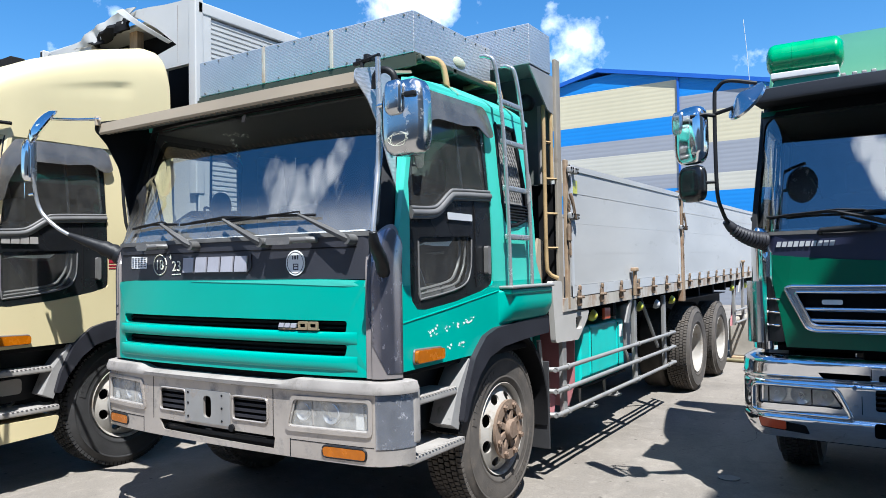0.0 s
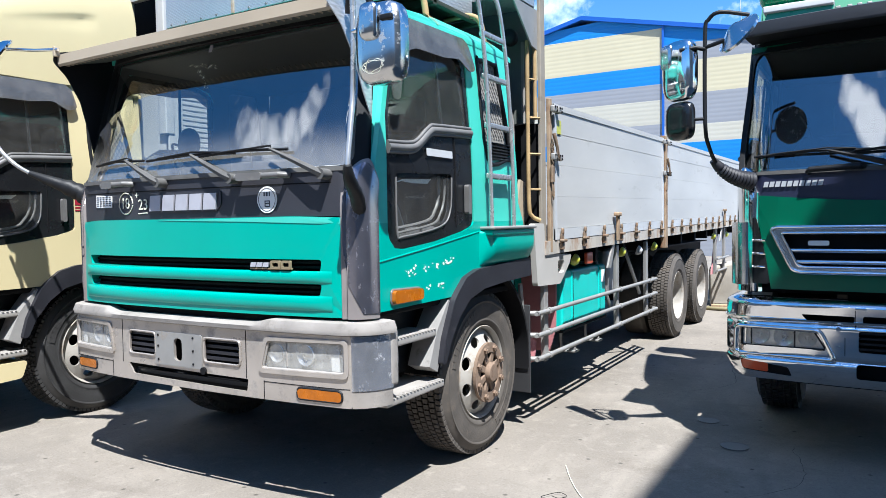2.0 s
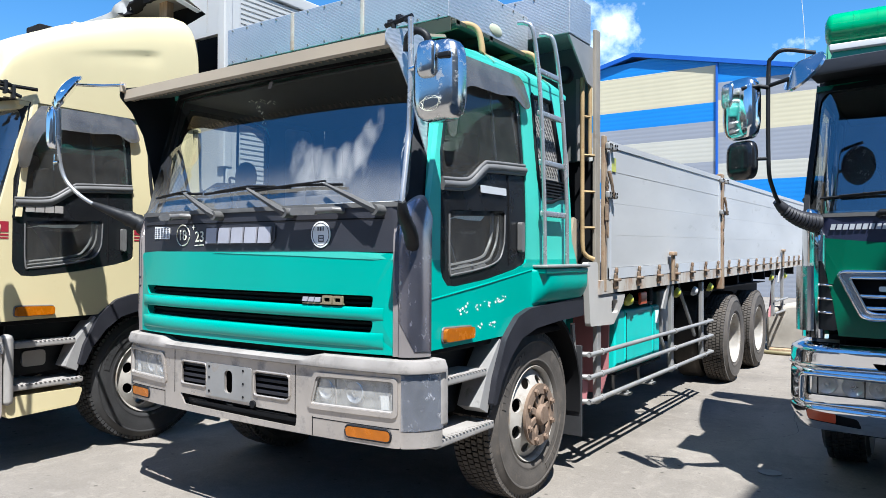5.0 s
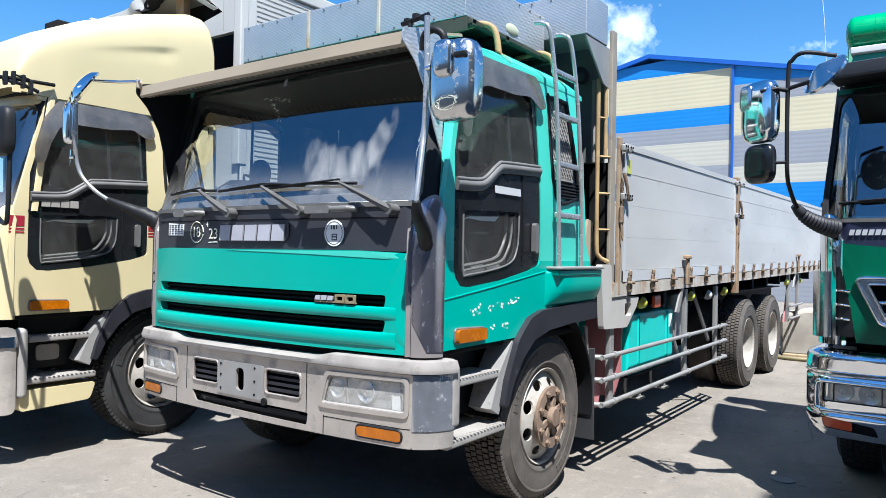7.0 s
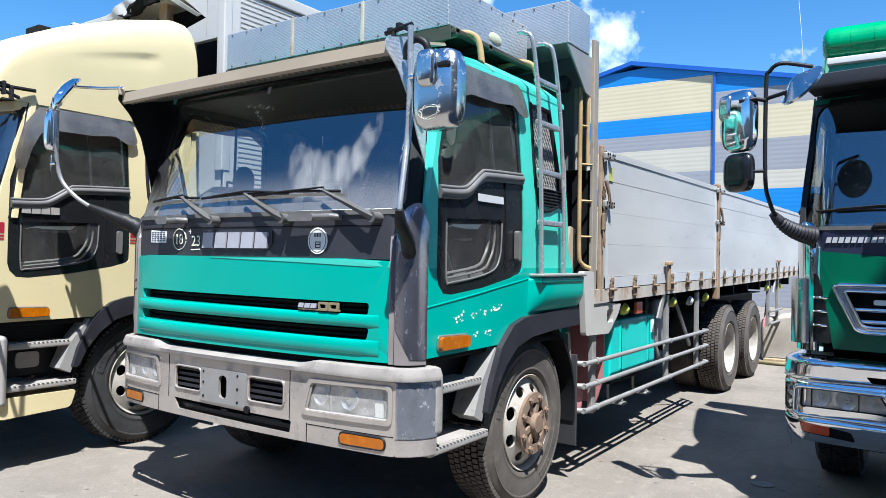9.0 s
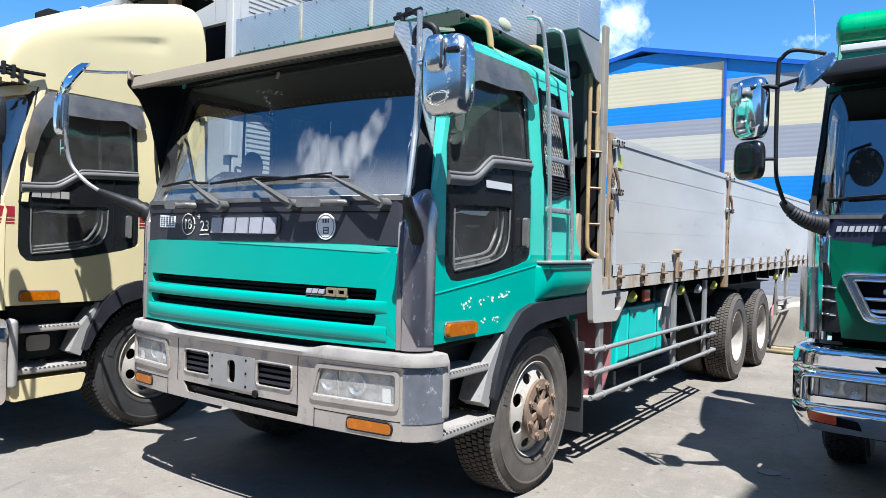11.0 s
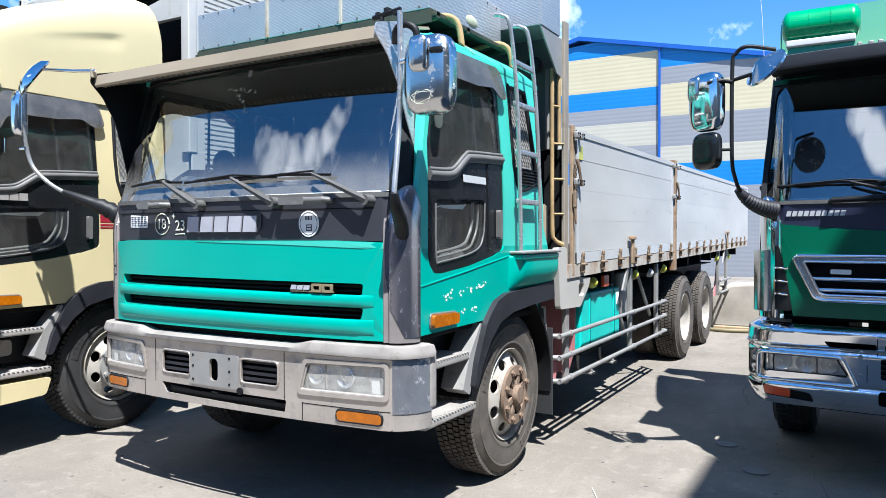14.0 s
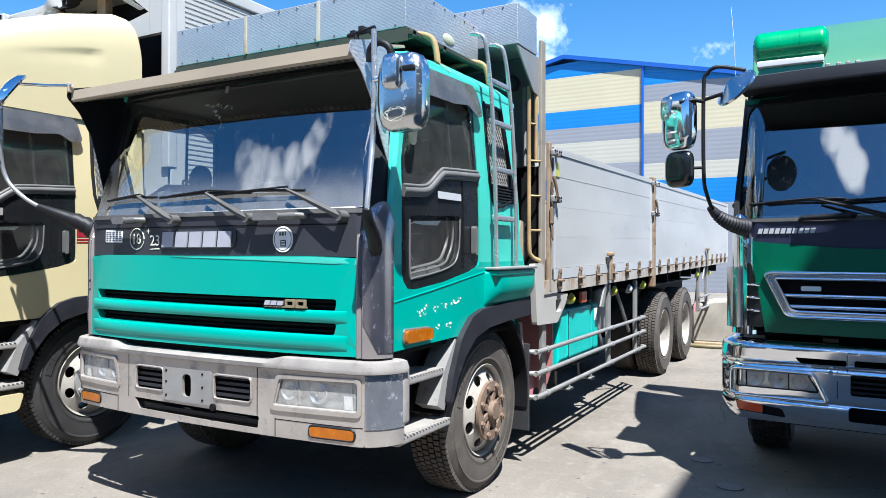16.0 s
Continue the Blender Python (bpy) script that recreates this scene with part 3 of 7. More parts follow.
def cab(truck, paint_hi, paint_lo, split, face, detail):
    """Shell, doors, panes, roof and inner fittings of a tilt cab. Its front stands at y = 0, its wheels on z = 0."""
    # front panel under the windscreen
    part("front_panel", plate(rect(-1.10, 1.47, 1.10, 1.690, 0.02), t=0.03, warp=front, cut=0.15), face, truck, "dark panel under the windscreen")
    # windscreen and its frame
    wide = 0.0 if detail == "old" else 0.075      # the newer cabs' glass reaches farther round
    ws = fillet([(-1.115 - wide, 1.708, 0.06), (1.115 + wide, 1.708, 0.06), (1.05 + wide, 2.46, 0.08), (-1.05 - wide, 2.46, 0.08)], 0.06, 5)
    rim = fillet([(-1.16 - 0.6 * wide, 1.684, 0.03), (1.16 + 0.6 * wide, 1.684, 0.03), (1.10 + 0.6 * wide, 2.53, 0.04), (-1.10 - 0.6 * wide, 2.53, 0.04)], 0.04, 5)
    part("windscreen_frame", plate(rim, [ws], 0.035, front, 0.15), BLACK, truck)
    part("cowl_strip", plate(rect(-1.09, 1.684, 1.09, 1.706, 0.004), t=0.008, warp=lambda u, v, w: front(u, v, -w - 0.001), cut=0.12), DUSTGREY, truck)
    for s in (-1, 1):
        post = [(s * (1.162 + 0.6 * wide), 1.705), (s * (1.182 + 0.4 * wide), 1.705), (s * (1.130 + 0.35 * wide), 2.53), (s * (1.102 + 0.6 * wide), 2.53)]
        part("pillar", plate(post[::s], t=0.03, warp=front, cut=(0.02, 0.2)), BLACK if detail == "new" or (detail == "old" and s < 0) else paint_hi, truck)
    pane = part("windscreen", plate(fillet([(-1.125 - wide, 1.695), (1.125 + wide, 1.695), (1.06 + wide, 2.47), (-1.06 - wide, 2.47)], 0.06, 5), t=0,
                                    warp=lambda u, v, w: front(u, v, w + 0.012), cut=0.04), CLEANGLASS if detail == "new" else WSGLASS, truck, "windscreen that mirrors sky and clouds")
    pane.visible_shadow = False
    # sides
    door = fillet([(0.258, 1.42, 0.06), (0.285, 1.31, 0.06), (0.40, 1.303, 0.04), (0.70, 1.331, 0.05), (1.004, 1.380, 0.05), (1.125, 1.415, 0.06), (1.134, 1.50, 0.03), (1.13, 2.36, 0.05), (0.98, 2.425, 0.05), (0.42, 2.425, 0.05), (0.315, 2.12, 0.1), (0.268, 1.95, 0.1)], 0.05)
    small = fillet([(1.325, 1.81), (1.655, 1.835), (1.545, 2.425), (1.285, 2.415)], 0.05)
    for s in (-1, 1):
        for lo, paint in ((True, paint_lo), (False, paint_hi)):
            if lo:
                out = [(0.168, 1.004), (0.86, 1.012), (0.93, 1.06), (0.985, 1.10), (1.10, 1.135), (1.22, 1.15), (1.87, 1.17), (1.865, 1.31), (1.84, 1.40), (1.83, split)]
                # lower skin: cut round the door opening
                skin = out + [(1.137, split), (1.12, 1.412), (1.004, 1.377), (0.70, 1.328), (0.40, 1.300), (0.315, 1.307), (0.272, 1.35), (0.257, 1.40), (0.257, split), (0.13, split)]
                holes = []
            else:
                skin = [(0.13, split), (0.257, split), (0.258, 1.75), (0.267, 1.96), (0.314, 2.12), (0.390, 2.36), (0.43, 2.425), (0.98, 2.425), (1.10, 2.40),
                        (1.132, 2.34), (1.137, split), (1.83, split), (1.76, 1.55), (1.735, 1.9), (1.70, 2.53), (0.40, 2.54), (0.285, 2.15), (0.165, 1.72)]
                holes = [small]
            sp = part("side_panel", plate(skin, holes, 0.03, side(s), 0.13), BLACK if detail == "new" and not lo else paint, truck)
            line_inside(sp, DASH, lambda c: abs(c.x) < 1.174 - lean(c.z))
        sd = side(s)
        # black door panel with the upper and the lower window
        up = fillet([(0.285, 1.835), (0.50, 1.850), (0.58, 1.88), (0.69, 1.945), (1.105, 1.975), (1.085, 2.36), (0.96, 2.395), (0.445, 2.395), (0.345, 2.12), (0.298, 1.96)], 0.03)
        low = fillet([(0.330, 1.68), (0.335, 1.355), (0.42, 1.352), (0.775, 1.398), (0.885, 1.48), (0.905, 1.70)], 0.05)
        dr = part("door", plate([(u, v) for u, v in door], [up, low], 0.03, lambda u, v, w: sd(u, v, w + 0.006), 0.13), DOORBLACK, truck, "door with black panel and lower window")
        for win in (up, low):
            g = part("door_window", plate(win, (), 0, lambda u, v, w: sd(u, v, w + 0.016), 0.2), SIDEGLASS, dr)
            g.visible_shadow = False
        bm = bmesh.new()
        for dz, r in ((0.0, 0.020), (0.027, 0.010), (-0.022, 0.010)):
            line = smooth_path([(0.27, 1.802, 0), (0.46, 1.812, 0), (0.54, 1.835, 0), (0.665, 1.912, 0), (0.74, 1.928, 0), (1.125, 1.948, 0)], 5)
            tube([sd(p.x, p.y + dz, -0.003) for p in line], r, 8, bm)
        part("door_trim", bm, TRIM, dr, "dark grey waved trim strip")
        part("window_divider", plate([(0.835, 1.962), (0.853, 1.963), (0.840, 2.39), (0.822, 2.39)], t=0.012, warp=lambda u, v, w: sd(u, v, w + 0.020)), BLACK, dr)
        part("door_handle", plate(rect(1.026, 1.475, 1.060, 1.645, 0.015), t=0.030, warp=lambda u, v, w: sd(u, v, -w)), TRIM, dr)
        part("seam", plate([(0.928, 1.40), (0.934, 1.40), (0.934, 1.92), (0.928, 1.92)], t=0.004, warp=lambda u, v, w: sd(u, v, 0.004 - w), cut=0.2), DARK, dr)
        bm = tube([sd(p.x, p.y, 0.004) for p in smooth_path([(0.340, 1.66, 0), (0.345, 1.385, 0), (0.40, 1.362, 0), (0.76, 1.408, 0), (0.87, 1.49, 0), (0.89, 1.68, 0)], 4)], 0.0055)
        part("window_seal", bm, TRIM, dr)
        bm = bmesh.new()
        for d, q in ((0.0, 0.007), (0.022, 0.009)):
            tube([sd(p.x - d, p.y + d * 0.8, 0.035 + d) for p in smooth_path([(0.36, 1.378, 0), (0.72, 1.420, 0), (0.81, 1.475, 0), (0.855, 1.56, 0), (0.862, 1.67, 0)], 4)], q, 6, bm)
        part("door_pocket", bm, TRIM, dr)
        part("pocket_paper", plate([(0.36, 1.630), (0.46, 1.655), (0.74, 1.668), (0.70, 1.640), (0.56, 1.638), (0.45, 1.645)], t=0.002, warp=lambda u, v, w: sd(u, v, w + 0.045)), PAPER, dr, "crumpled paper behind the lower window")
        # the smoked rain guard over the door window
        guard = fillet([(0.285, 2.03), (0.345, 2.035), (0.385, 2.17), (0.455, 2.30), (0.55, 2.332), (0.82, 2.335), (1.01, 2.36), (1.065, 2.325), (1.12, 2.30), (1.19, 2.325), (1.165, 2.47, 0.05), (1.12, 2.50), (0.46, 2.487), (0.345, 2.34), (0.28, 2.14)], 0.03)
        if detail != "new":
            part("rain_guard", plate(guard, t=0.006, warp=lambda u, v, w: (s * (1.20 - lean(v) + 0.012 + 0.03 * math.sin(max(0.0, min(1.0, (2.48 - v) / 0.3)) * 1.6) + w), u, v), cut=0.06), SMOKE, dr, "smoked rain guard")
        # the small rear window and its vent
        g = part("quarter_window", plate(fillet([(1.315, 1.80), (1.665, 1.825), (1.555, 2.435), (1.275, 2.425)], 0.05), t=0.02, warp=lambda u, v, w: sd(u, v, w + 0.012), cut=0.2), NET, truck, "quarter window with vent slats")
        repeat("vent_slat", box(-0.004, 1.325, 0, 0.018, 1.645, 0.010, 0.003, None, 1), BLACK, g, [pose(s * (1.195 - lean(1.812 + 0.0195 * k)), 0, 1.812 + 0.0195 * k) for k in range(6)])
        bm = bmesh.new()
        for k in range(-9, 22):
            for d in (1, -1):
                z0, z1 = 1.945, 2.405
                pts = [(1.315 + 0.034 * k + d * (z - (z0 if d > 0 else z1)) * 0.62, z) for z in span(z0, z1, 24)]
                pts = [q for q in pts if 1.32 - 0.06 * (q[1] - 1.9) < q[0] < 1.64 - 0.185 * (q[1] - 1.82)]
                if len(pts) > 2:
                    tube([sd(q[0], q[1], 0.010) for q in (pts[0], pts[-1])], 0.0035, 4, bm)
        part("window_mesh", bm, TRIM, g, "diamond mesh over the quarter window")
        part("quarter_frame", tube([sd(p.x, p.y, 0.0) for p in smooth_path([(1.655, 1.835, 0), (1.325, 1.815, 0), (1.287, 2.37, 0), (1.315, 2.415, 0), (1.515, 2.42, 0), (1.553, 2.37, 0), (1.655, 1.86, 0)], 4)], 0.014), BLACK, g)
        # corner panel between front and side
        def corner(a, t, o=0.0):
            peak = 1.58 + 0.16 * math.sin(max(0.0, min(1.0, (a + 0.6) / 1.2)) * math.pi / 2) - 0.10 * max(0.0, (a - 0.7) / 0.75) ** 1.5
            z = 0.98 + t * (peak - 0.98)
            back = rake(z) + 0.07 * (max(0.0, z - 1.50) / 0.25) ** 2
            if a < 0:
                x = 1.105 + a * 0.032
                return (s * x, bow(x) - 0.020 - o + back, z)
            return (s * (1.105 + (0.103 + o) * math.sin(a)), 0.056 + (0.095 + o) * (1 - math.cos(a)) - o + 0.022 * a + back * (1 - 0.5 * a / 1.45), z)
        cp = part("corner_panel", sheet(corner, [-1.0, -0.75, -0.5, -0.25] + span(0, 1.45, 10), span(0, 1, 22), t=(-0.02 * s, 0.02, 0)), PALEGREY if detail == "old" else (CHROME if detail == "new" else paint_lo), truck, "scuffed pale grey corner panel" if detail == "old" else "")
        if detail == "old":
            def inset(f, t):
                lo = -0.75 + 1.45 * max(0.0, min(1.0, (0.58 - t) / 0.55)) ** 1.3
                return corner(lo + (1.44 - lo) * f, t, 0.004)
            part("corner_inset", sheet(inset, span(0, 1, 14), span(0.035, 0.975, 24), t=(-0.003 * s, 0.003, 0)), DULLCHROME, cp, "scratched dark chrome inset")
        # wheel arch flare and mudguard
        flare = fillet([(0.845, 1.00), (0.90, 1.05), (0.985, 1.115), (1.12, 1.15), (1.87, 1.185), (1.88, 1.06), (1.50, 1.05), (1.20, 1.03), (1.02, 0.985), (0.90, 0.90), (0.80, 0.78), (0.74, 0.66), (0.70, 0.66), (0.74, 0.80)], 0.02)
        part("wheel_arch", plate(flare, t=0.10, warp=lambda u, v, w: (s * (1.235 - w), u, v), cut=0.15), FADED, truck, "faded black wheel arch")
        bm = sheet(lambda a, x: (s * x, 1.32 + 0.60 * math.cos(a), 0.50 + 0.62 * math.sin(a)), span(-0.15, 3.0, 16), [0.72, 1.19], t=(0, 0.012, 0.02))
        part("mudguard", bm, DARK, truck)
        part("mud_flap", box(s * 0.80 if s > 0 else -1.2, 1.925, 0.24, s * 1.2 if s > 0 else -0.8, 1.94, 0.85, 0.004), FLAP, truck)
        # steps
        st = part("step", box(min(s * 0.95, s * 1.20), 0.28, 0.815, max(s * 0.95, s * 1.20), 0.70, 0.855, 0.01), GREYPL, truck, "serrated grey step")
        bm = bmesh.new()
        for k in range(14):
            y = 0.295 + k * 0.029
            box(min(s * 1.17, s * 1.205), y, 0.853, max(s * 1.17, s * 1.205), y + 0.013, 0.861, 0.002, bm, 1)
        tagged(part("serrated_edge", bm, GREYPL, st), kind="stuff")
        st = part("step", box(min(s * 0.95, s * 1.22), 0.20, 0.535, max(s * 0.95, s * 1.22), 0.74, 0.575, 0.01), GREYPL, truck, "serrated grey step")
        bm = bmesh.new()
        for k in range(17):
            y = 0.215 + k * 0.031
            box(min(s * 1.19, s * 1.225), y, 0.573, max(s * 1.19, s * 1.225), y + 0.014, 0.5785, 0.001, bm, 1)
        tagged(part("serrated_edge", bm, GREYPL, st), kind="stuff")
        part("step_side", plate([(0.30, 0.60), (0.30, 0.98), (0.84, 0.99), (0.76, 0.90), (0.66, 0.62)], t=0.03, warp=lambda u, v, w: (s * (1.02 - w), u, v)), BLACK, truck)
        part("step_strut", plate([(0.62, 0.66), (0.70, 0.62), (0.86, 0.98), (0.83, 1.0), (0.70, 0.84)], t=0.14, warp=lambda u, v, w: (s * (1.20 - w), u, v)), STRUT, truck)
        part("step_lamp", plate(rect(0.40, 0.665, 0.56, 0.775, 0.03), t=0.02, warp=lambda u, v, w: (s * (1.022 + w), u, v)), GREYPL, truck)
        # side indicator
        lamp = part("side_indicator", plate(fillet([(0.270, 1.036), (0.530, 1.036), (0.530, 1.092), (0.275, 1.100)], 0.02), t=0.03, warp=lambda u, v, w: sd(u, v, -w)), AMBER, truck, "amber side indicator")
        lo = [sd(u, v, -0.004) for u, v in fillet([(0.267, 1.033), (0.533, 1.033), (0.533, 1.095), (0.272, 1.103)], 0.02)]
        part("indicator_rim", tube(lo + [lo[0]], 0.006, 6), TRIM, lamp)
    # roof, back wall, floor
    def roof(u, v):
        edge = 1 - abs(u) ** 9
        fr = max(0.0, min(1.0, (v - 0.26) / 0.55)) ** 1.6 if v < 0.81 else 1 - max(0, (v - 1.62) / 0.16) ** 3 * 0.6
        return (u * 1.145, v + 0.06 * abs(u) ** 4 * (v < 0.5), 2.50 + 0.155 * max(0.0, edge) * fr ** 0.5 + 0.02 * fr)
    part("roof", sheet(roof, [math.sin(a) for a in span(-1.57, 1.57, 28)], [0.26, 0.28, 0.31, 0.35, 0.42, 0.5, 0.7, 1.0, 1.3, 1.55, 1.65, 1.72, 1.78], t=(0, 0, -0.03)), paint_hi, truck)
    bw = part("back_wall", plate([(-1.16, 1.0), (1.16, 1.0), (1.18, 1.7), (1.13, 2.52), (-1.13, 2.52), (-1.18, 1.7)], (), 0.04, lambda u, v, w: (u, 1.72 + w, v)), paint_hi, truck)
    line_inside(bw, SEAT, lambda c: c.y < 1.735)
    part("cab_floor", box(-1.15, 0.12, 0.97, 1.15, 1.72, 1.01, 0.01), DARK, truck)
    part("headlining", box(-1.08, 0.36, 2.46, 1.08, 1.70, 2.475, 0.004), DASH, truck)
    # inner fittings
    bm = sheet(lambda x, a: (x, 0.17 + bow(x) * 0.7 + 0.22 * (1 - math.cos(a)) + 0.10 * a, 1.70 + 0.05 * math.sin(2 * a) - 0.30 * (a / 1.5) ** 3), span(-1.08, 1.08, 10), span(0, 1.5, 8), t=(0, 0.02, -0.03))
    part("dashboard", bm, DASH if detail == "cream" else DASHTOP, truck)
    bm = bmesh.new()
    ring = [(0.21 * math.cos(a), 0.21 * math.sin(a), 0) for a in span(0, math.tau, 28)]
    tube(ring, 0.014, 8, bm)
    tube([(-0.2, 0, 0), (0, 0, -0.03), (0.2, 0, 0)], 0.012, 6, bm)
    tube([(0, 0, -0.02), (0, 0, -0.35)], 0.035, 8, bm)
    bmesh.ops.transform(bm, matrix=pose(-0.58, 0.66, 1.72, -40, 0, 0), verts=bm.verts[:])
    part("steering_wheel", bm, BLACK, truck)
    for x in (-0.6, 0.6):
        sb = box(x - 0.25, 0.85, 1.28, x + 0.25, 1.32, 1.42, 0.05)
        box(x - 0.24, 1.27, 1.38, x + 0.24, 1.40, 2.02, 0.05, sb)
        box(x - 0.13, 1.30, 2.02, x + 0.13, 1.40, 2.25, 0.04, sb)
        part("seat", sb, SEAT, truck, "dark cloth seat")
    # wipers
    def wp(x, z, o):
        return (x, bow(x) + rake(z) - o, z)
    for pivot, knee, b0, b1 in (((-0.28, -0.70, -1.10, -0.46), (0.28, -0.16, -0.57, 0.10), (0.84, 0.40, 0.0, 0.66)) if detail == "new" else ((-0.10, -0.44, -0.86, -0.30), (0.445, 0.115, -0.27, 0.42), (1.0, 0.665, 0.16, 0.76))):
        bm = tube([wp(pivot, 1.668, 0.045), wp(pivot - 0.03, 1.685, 0.055), wp((pivot + knee) / 2, 1.745, 0.055), wp(knee, 1.808, 0.035)], 0.010, 6, radii=[0.021, 0.020, 0.015, 0.008])
        tube([wp(pivot, 1.668, -0.01), wp(pivot, 1.668, 0.06)], 0.026, 12, bm)
        wi = part("wiper", bm, BLACK if detail == "new" else DUSTGREY, truck)
        bm = tube([wp(b0, 1.798, 0.014), wp((b0 + b1) / 2, 1.812, 0.016), wp(b1, 1.802, 0.014)], 0.008, 6)
        tube([wp(b0 + 0.1, 1.806, 0.022), wp(knee, 1.824, 0.032), wp(b1 - 0.1, 1.812, 0.022)], 0.005, 6, bm)
        part("wiper_blade", bm, BLACK, wi)


# ---- wheels ----
def tyre_mesh(width, blocks=True, r=0.505):
    rw = width / 2
    half = [(0.285, rw - 0.03), (0.296, rw - 0.010), (0.312, rw - 0.002), (0.318, rw + 0.003), (0.326, rw + 0.003), (0.332, rw - 0.001), (0.36, rw + 0.004), (0.40, rw + 0.006), (0.428, rw + 0.004), (0.432, rw + 0.008), (0.440, rw + 0.008),
            (0.444, rw + 0.001), (0.462, rw - 0.010), (0.478, rw - 0.022), (0.486, rw - 0.036)]
    bm = lathe([(r0, -a) for r0, a in half] + half[::-1], 72, closed=True)
    if blocks:
        rows, count = 6, 88
        for row in range(rows):
            outer = row in (0, rows - 1)
            a0 = -rw + 0.012 + row * (2 * rw - 0.024) / rows
            a1 = a0 + (2 * rw - 0.024) / rows - 0.009
            for k in range(count):
                b = math.tau * (k + 0.5 * (row % 2)) / count
                box(a0, -0.0132, 0.466 if outer else 0.478, a1, 0.0132, r - (0.004 if outer else 0.0), 0.0, bm, 1, pose(0, 0, 0, math.degrees(b), 0, 0))
    return bm


def raised_bars(bm, r, a, start, count, step, size):
    """Plain raised bars on a tyre wall, where moulded writing runs."""
    for k in range(count):
        t = start + k * step
        box(a, -size * 0.36, r - size * 0.5, a + 0.004, size * 0.36, r + size * 0.5, 0.0, bm, 1, pose(0, 0, 0, math.degrees(t), 0, 0))
    return bm


def wheel(truck, x, y, s, kind, hub_paint):
    """A lorry wheel at x, y on side s: 'front' (disc outwards), 'rear' (twin, disc sunk)."""
    width = 0.27
    n = 8
    out = 0.090 if kind == "front" else -0.14
    rise_in = 0.067 if kind == "front" else -0.02
    outer = [(0.262 * math.cos(a), 0.262 * math.sin(a)) for a in span(0, math.tau, 48)[:-1]]
    holes = []
    for k in range(n):
        c = math.tau * (k + 0.5) / n
        holes.append([((0.205 + 0.030 * math.cos(b)) * math.cos(c) - 0.042 * math.sin(b) * math.sin(c), (0.205 + 0.030 * math.cos(b)) * math.sin(c) + 0.042 * math.sin(b) * math.cos(c)) for b in span(0, math.tau, 14)[:-1]])

    def cone(u, v, w):
        r = math.hypot(u, v)
        d = out + rise_in * min(1.0, (0.262 - r) / 0.12)
        return (d - w, u, v)
    bm = plate(outer, holes, 0.014, cone, 0.045)
    lathe([(0.262, out - 0.02), (0.275, 0.06), (0.266, 0.105), (0.276, 0.122), (0.284, 0.130), (0.288, 0.124), (0.284, 0.10), (0.283, -0.13), (0.26, -0.13)], 48, bm, closed=True)
    place = pose(x, y, 0.50) if s > 0 else pose(x, y, 0.50, 0, 0, 180)
    rim = part("wheel", bm, WHEELWHITE, truck, "white steel wheel")
    rim.matrix_local = place
    ty = tyre_mesh(width)
    if kind == "front":
        raised_bars(ty, 0.385, width / 2 + 0.004, 0.3, 11, 0.10, 0.05)
        raised_bars(ty, 0.385, width / 2 + 0.004, 3.6, 11, 0.10, 0.05)
    part("tyre", ty, RUBBER if hub_paint is HUBRUST else BLACKRUBBER, rim, "worn lorry tyre")
    d = out + rise_in
    ring = lambda q0: [(q0 * math.cos(q), q0 * math.sin(q)) for q in span(0, math.tau, 40)[:-1]]
    bm = plate(ring(0.184), [ring(0.124)], 0.020, lambda u, v, w: (d + 0.024 - w - 0.10 * max(0.0, math.hypot(u, v) - 0.15), u, v))
    lathe([(0.062, d + 0.02), (0.060, d + 0.040), (0.052, d + 0.050), (0.0, d + 0.052), (0.0, d)], 28, bm)
    hub = part("hub", bm, hub_paint if kind == "front" else STEEL, rim, "rusty hub" if hub_paint is HUBRUST and kind == "front" else "")
    repeat("hub_rib", box(d + 0.004, -0.021, 0.055, d + 0.021, 0.021, 0.130, 0.004, None, 1), hub_paint if kind == "front" else STEEL, hub, [pose(0, 0, 0, 360 * (k + 0.5) / n, 0, 0) for k in range(n)])
    part("hub_recess", lathe([(0.0, d + 0.005), (0.150, d + 0.005), (0.150, d + 0.001), (0.0, d + 0.001)], 28), DARK, hub)
    nut = bolt((0, 0, 0), 0.022, 0.015, (1, 0, 0), bmesh.new())
    bolt((0, 0, 0), 0.012, 0.023, (1, 0, 0), nut, 8)
    repeat("wheel_nut", nut, hub_paint if kind == "front" else STEEL, hub, [pose(d + 0.022, 0.154 * math.cos(math.tau * (k + 0.5) / n), 0.154 * math.sin(math.tau * (k + 0.5) / n)) for k in range(n)])
    if kind == "rear":
        t2 = part("tyre", tyre_mesh(width, False), RUBBER, rim)
        t2.location = (-0.33, 0, 0)
    part("brake_drum", lathe([(0.20, -0.05), (0.20, -0.28), (0.05, -0.28), (0.05, -0.05)], 24, closed=True), DARK, rim)
    return rim


# ---- parts shared by the lorries ----
def bumper_at(u, v, w, half=1.245, lead=-0.02, r=0.20):
    """Round the bumper: u along its face from the middle, v up, w inwards."""
    s, a = (1 if u >= 0 else -1), abs(u)
    flat = half - r
    if a <= flat:
        x, y, nx, ny = a, lead + 0.05 * (a / flat) ** 2.4, 0.0, 1.0
    elif a <= flat + r * 1.571:
        t = (a - flat) / r
        x, y, nx, ny = flat + r * math.sin(t), lead + 0.05 + r * (1 - math.cos(t)), -math.sin(t), math.cos(t)
    else:
        x, y, nx, ny = half, lead + 0.05 + r + (a - flat - r * 1.571), -1.0, 0.0
    return (s * (x + nx * w), y + ny * w, v)


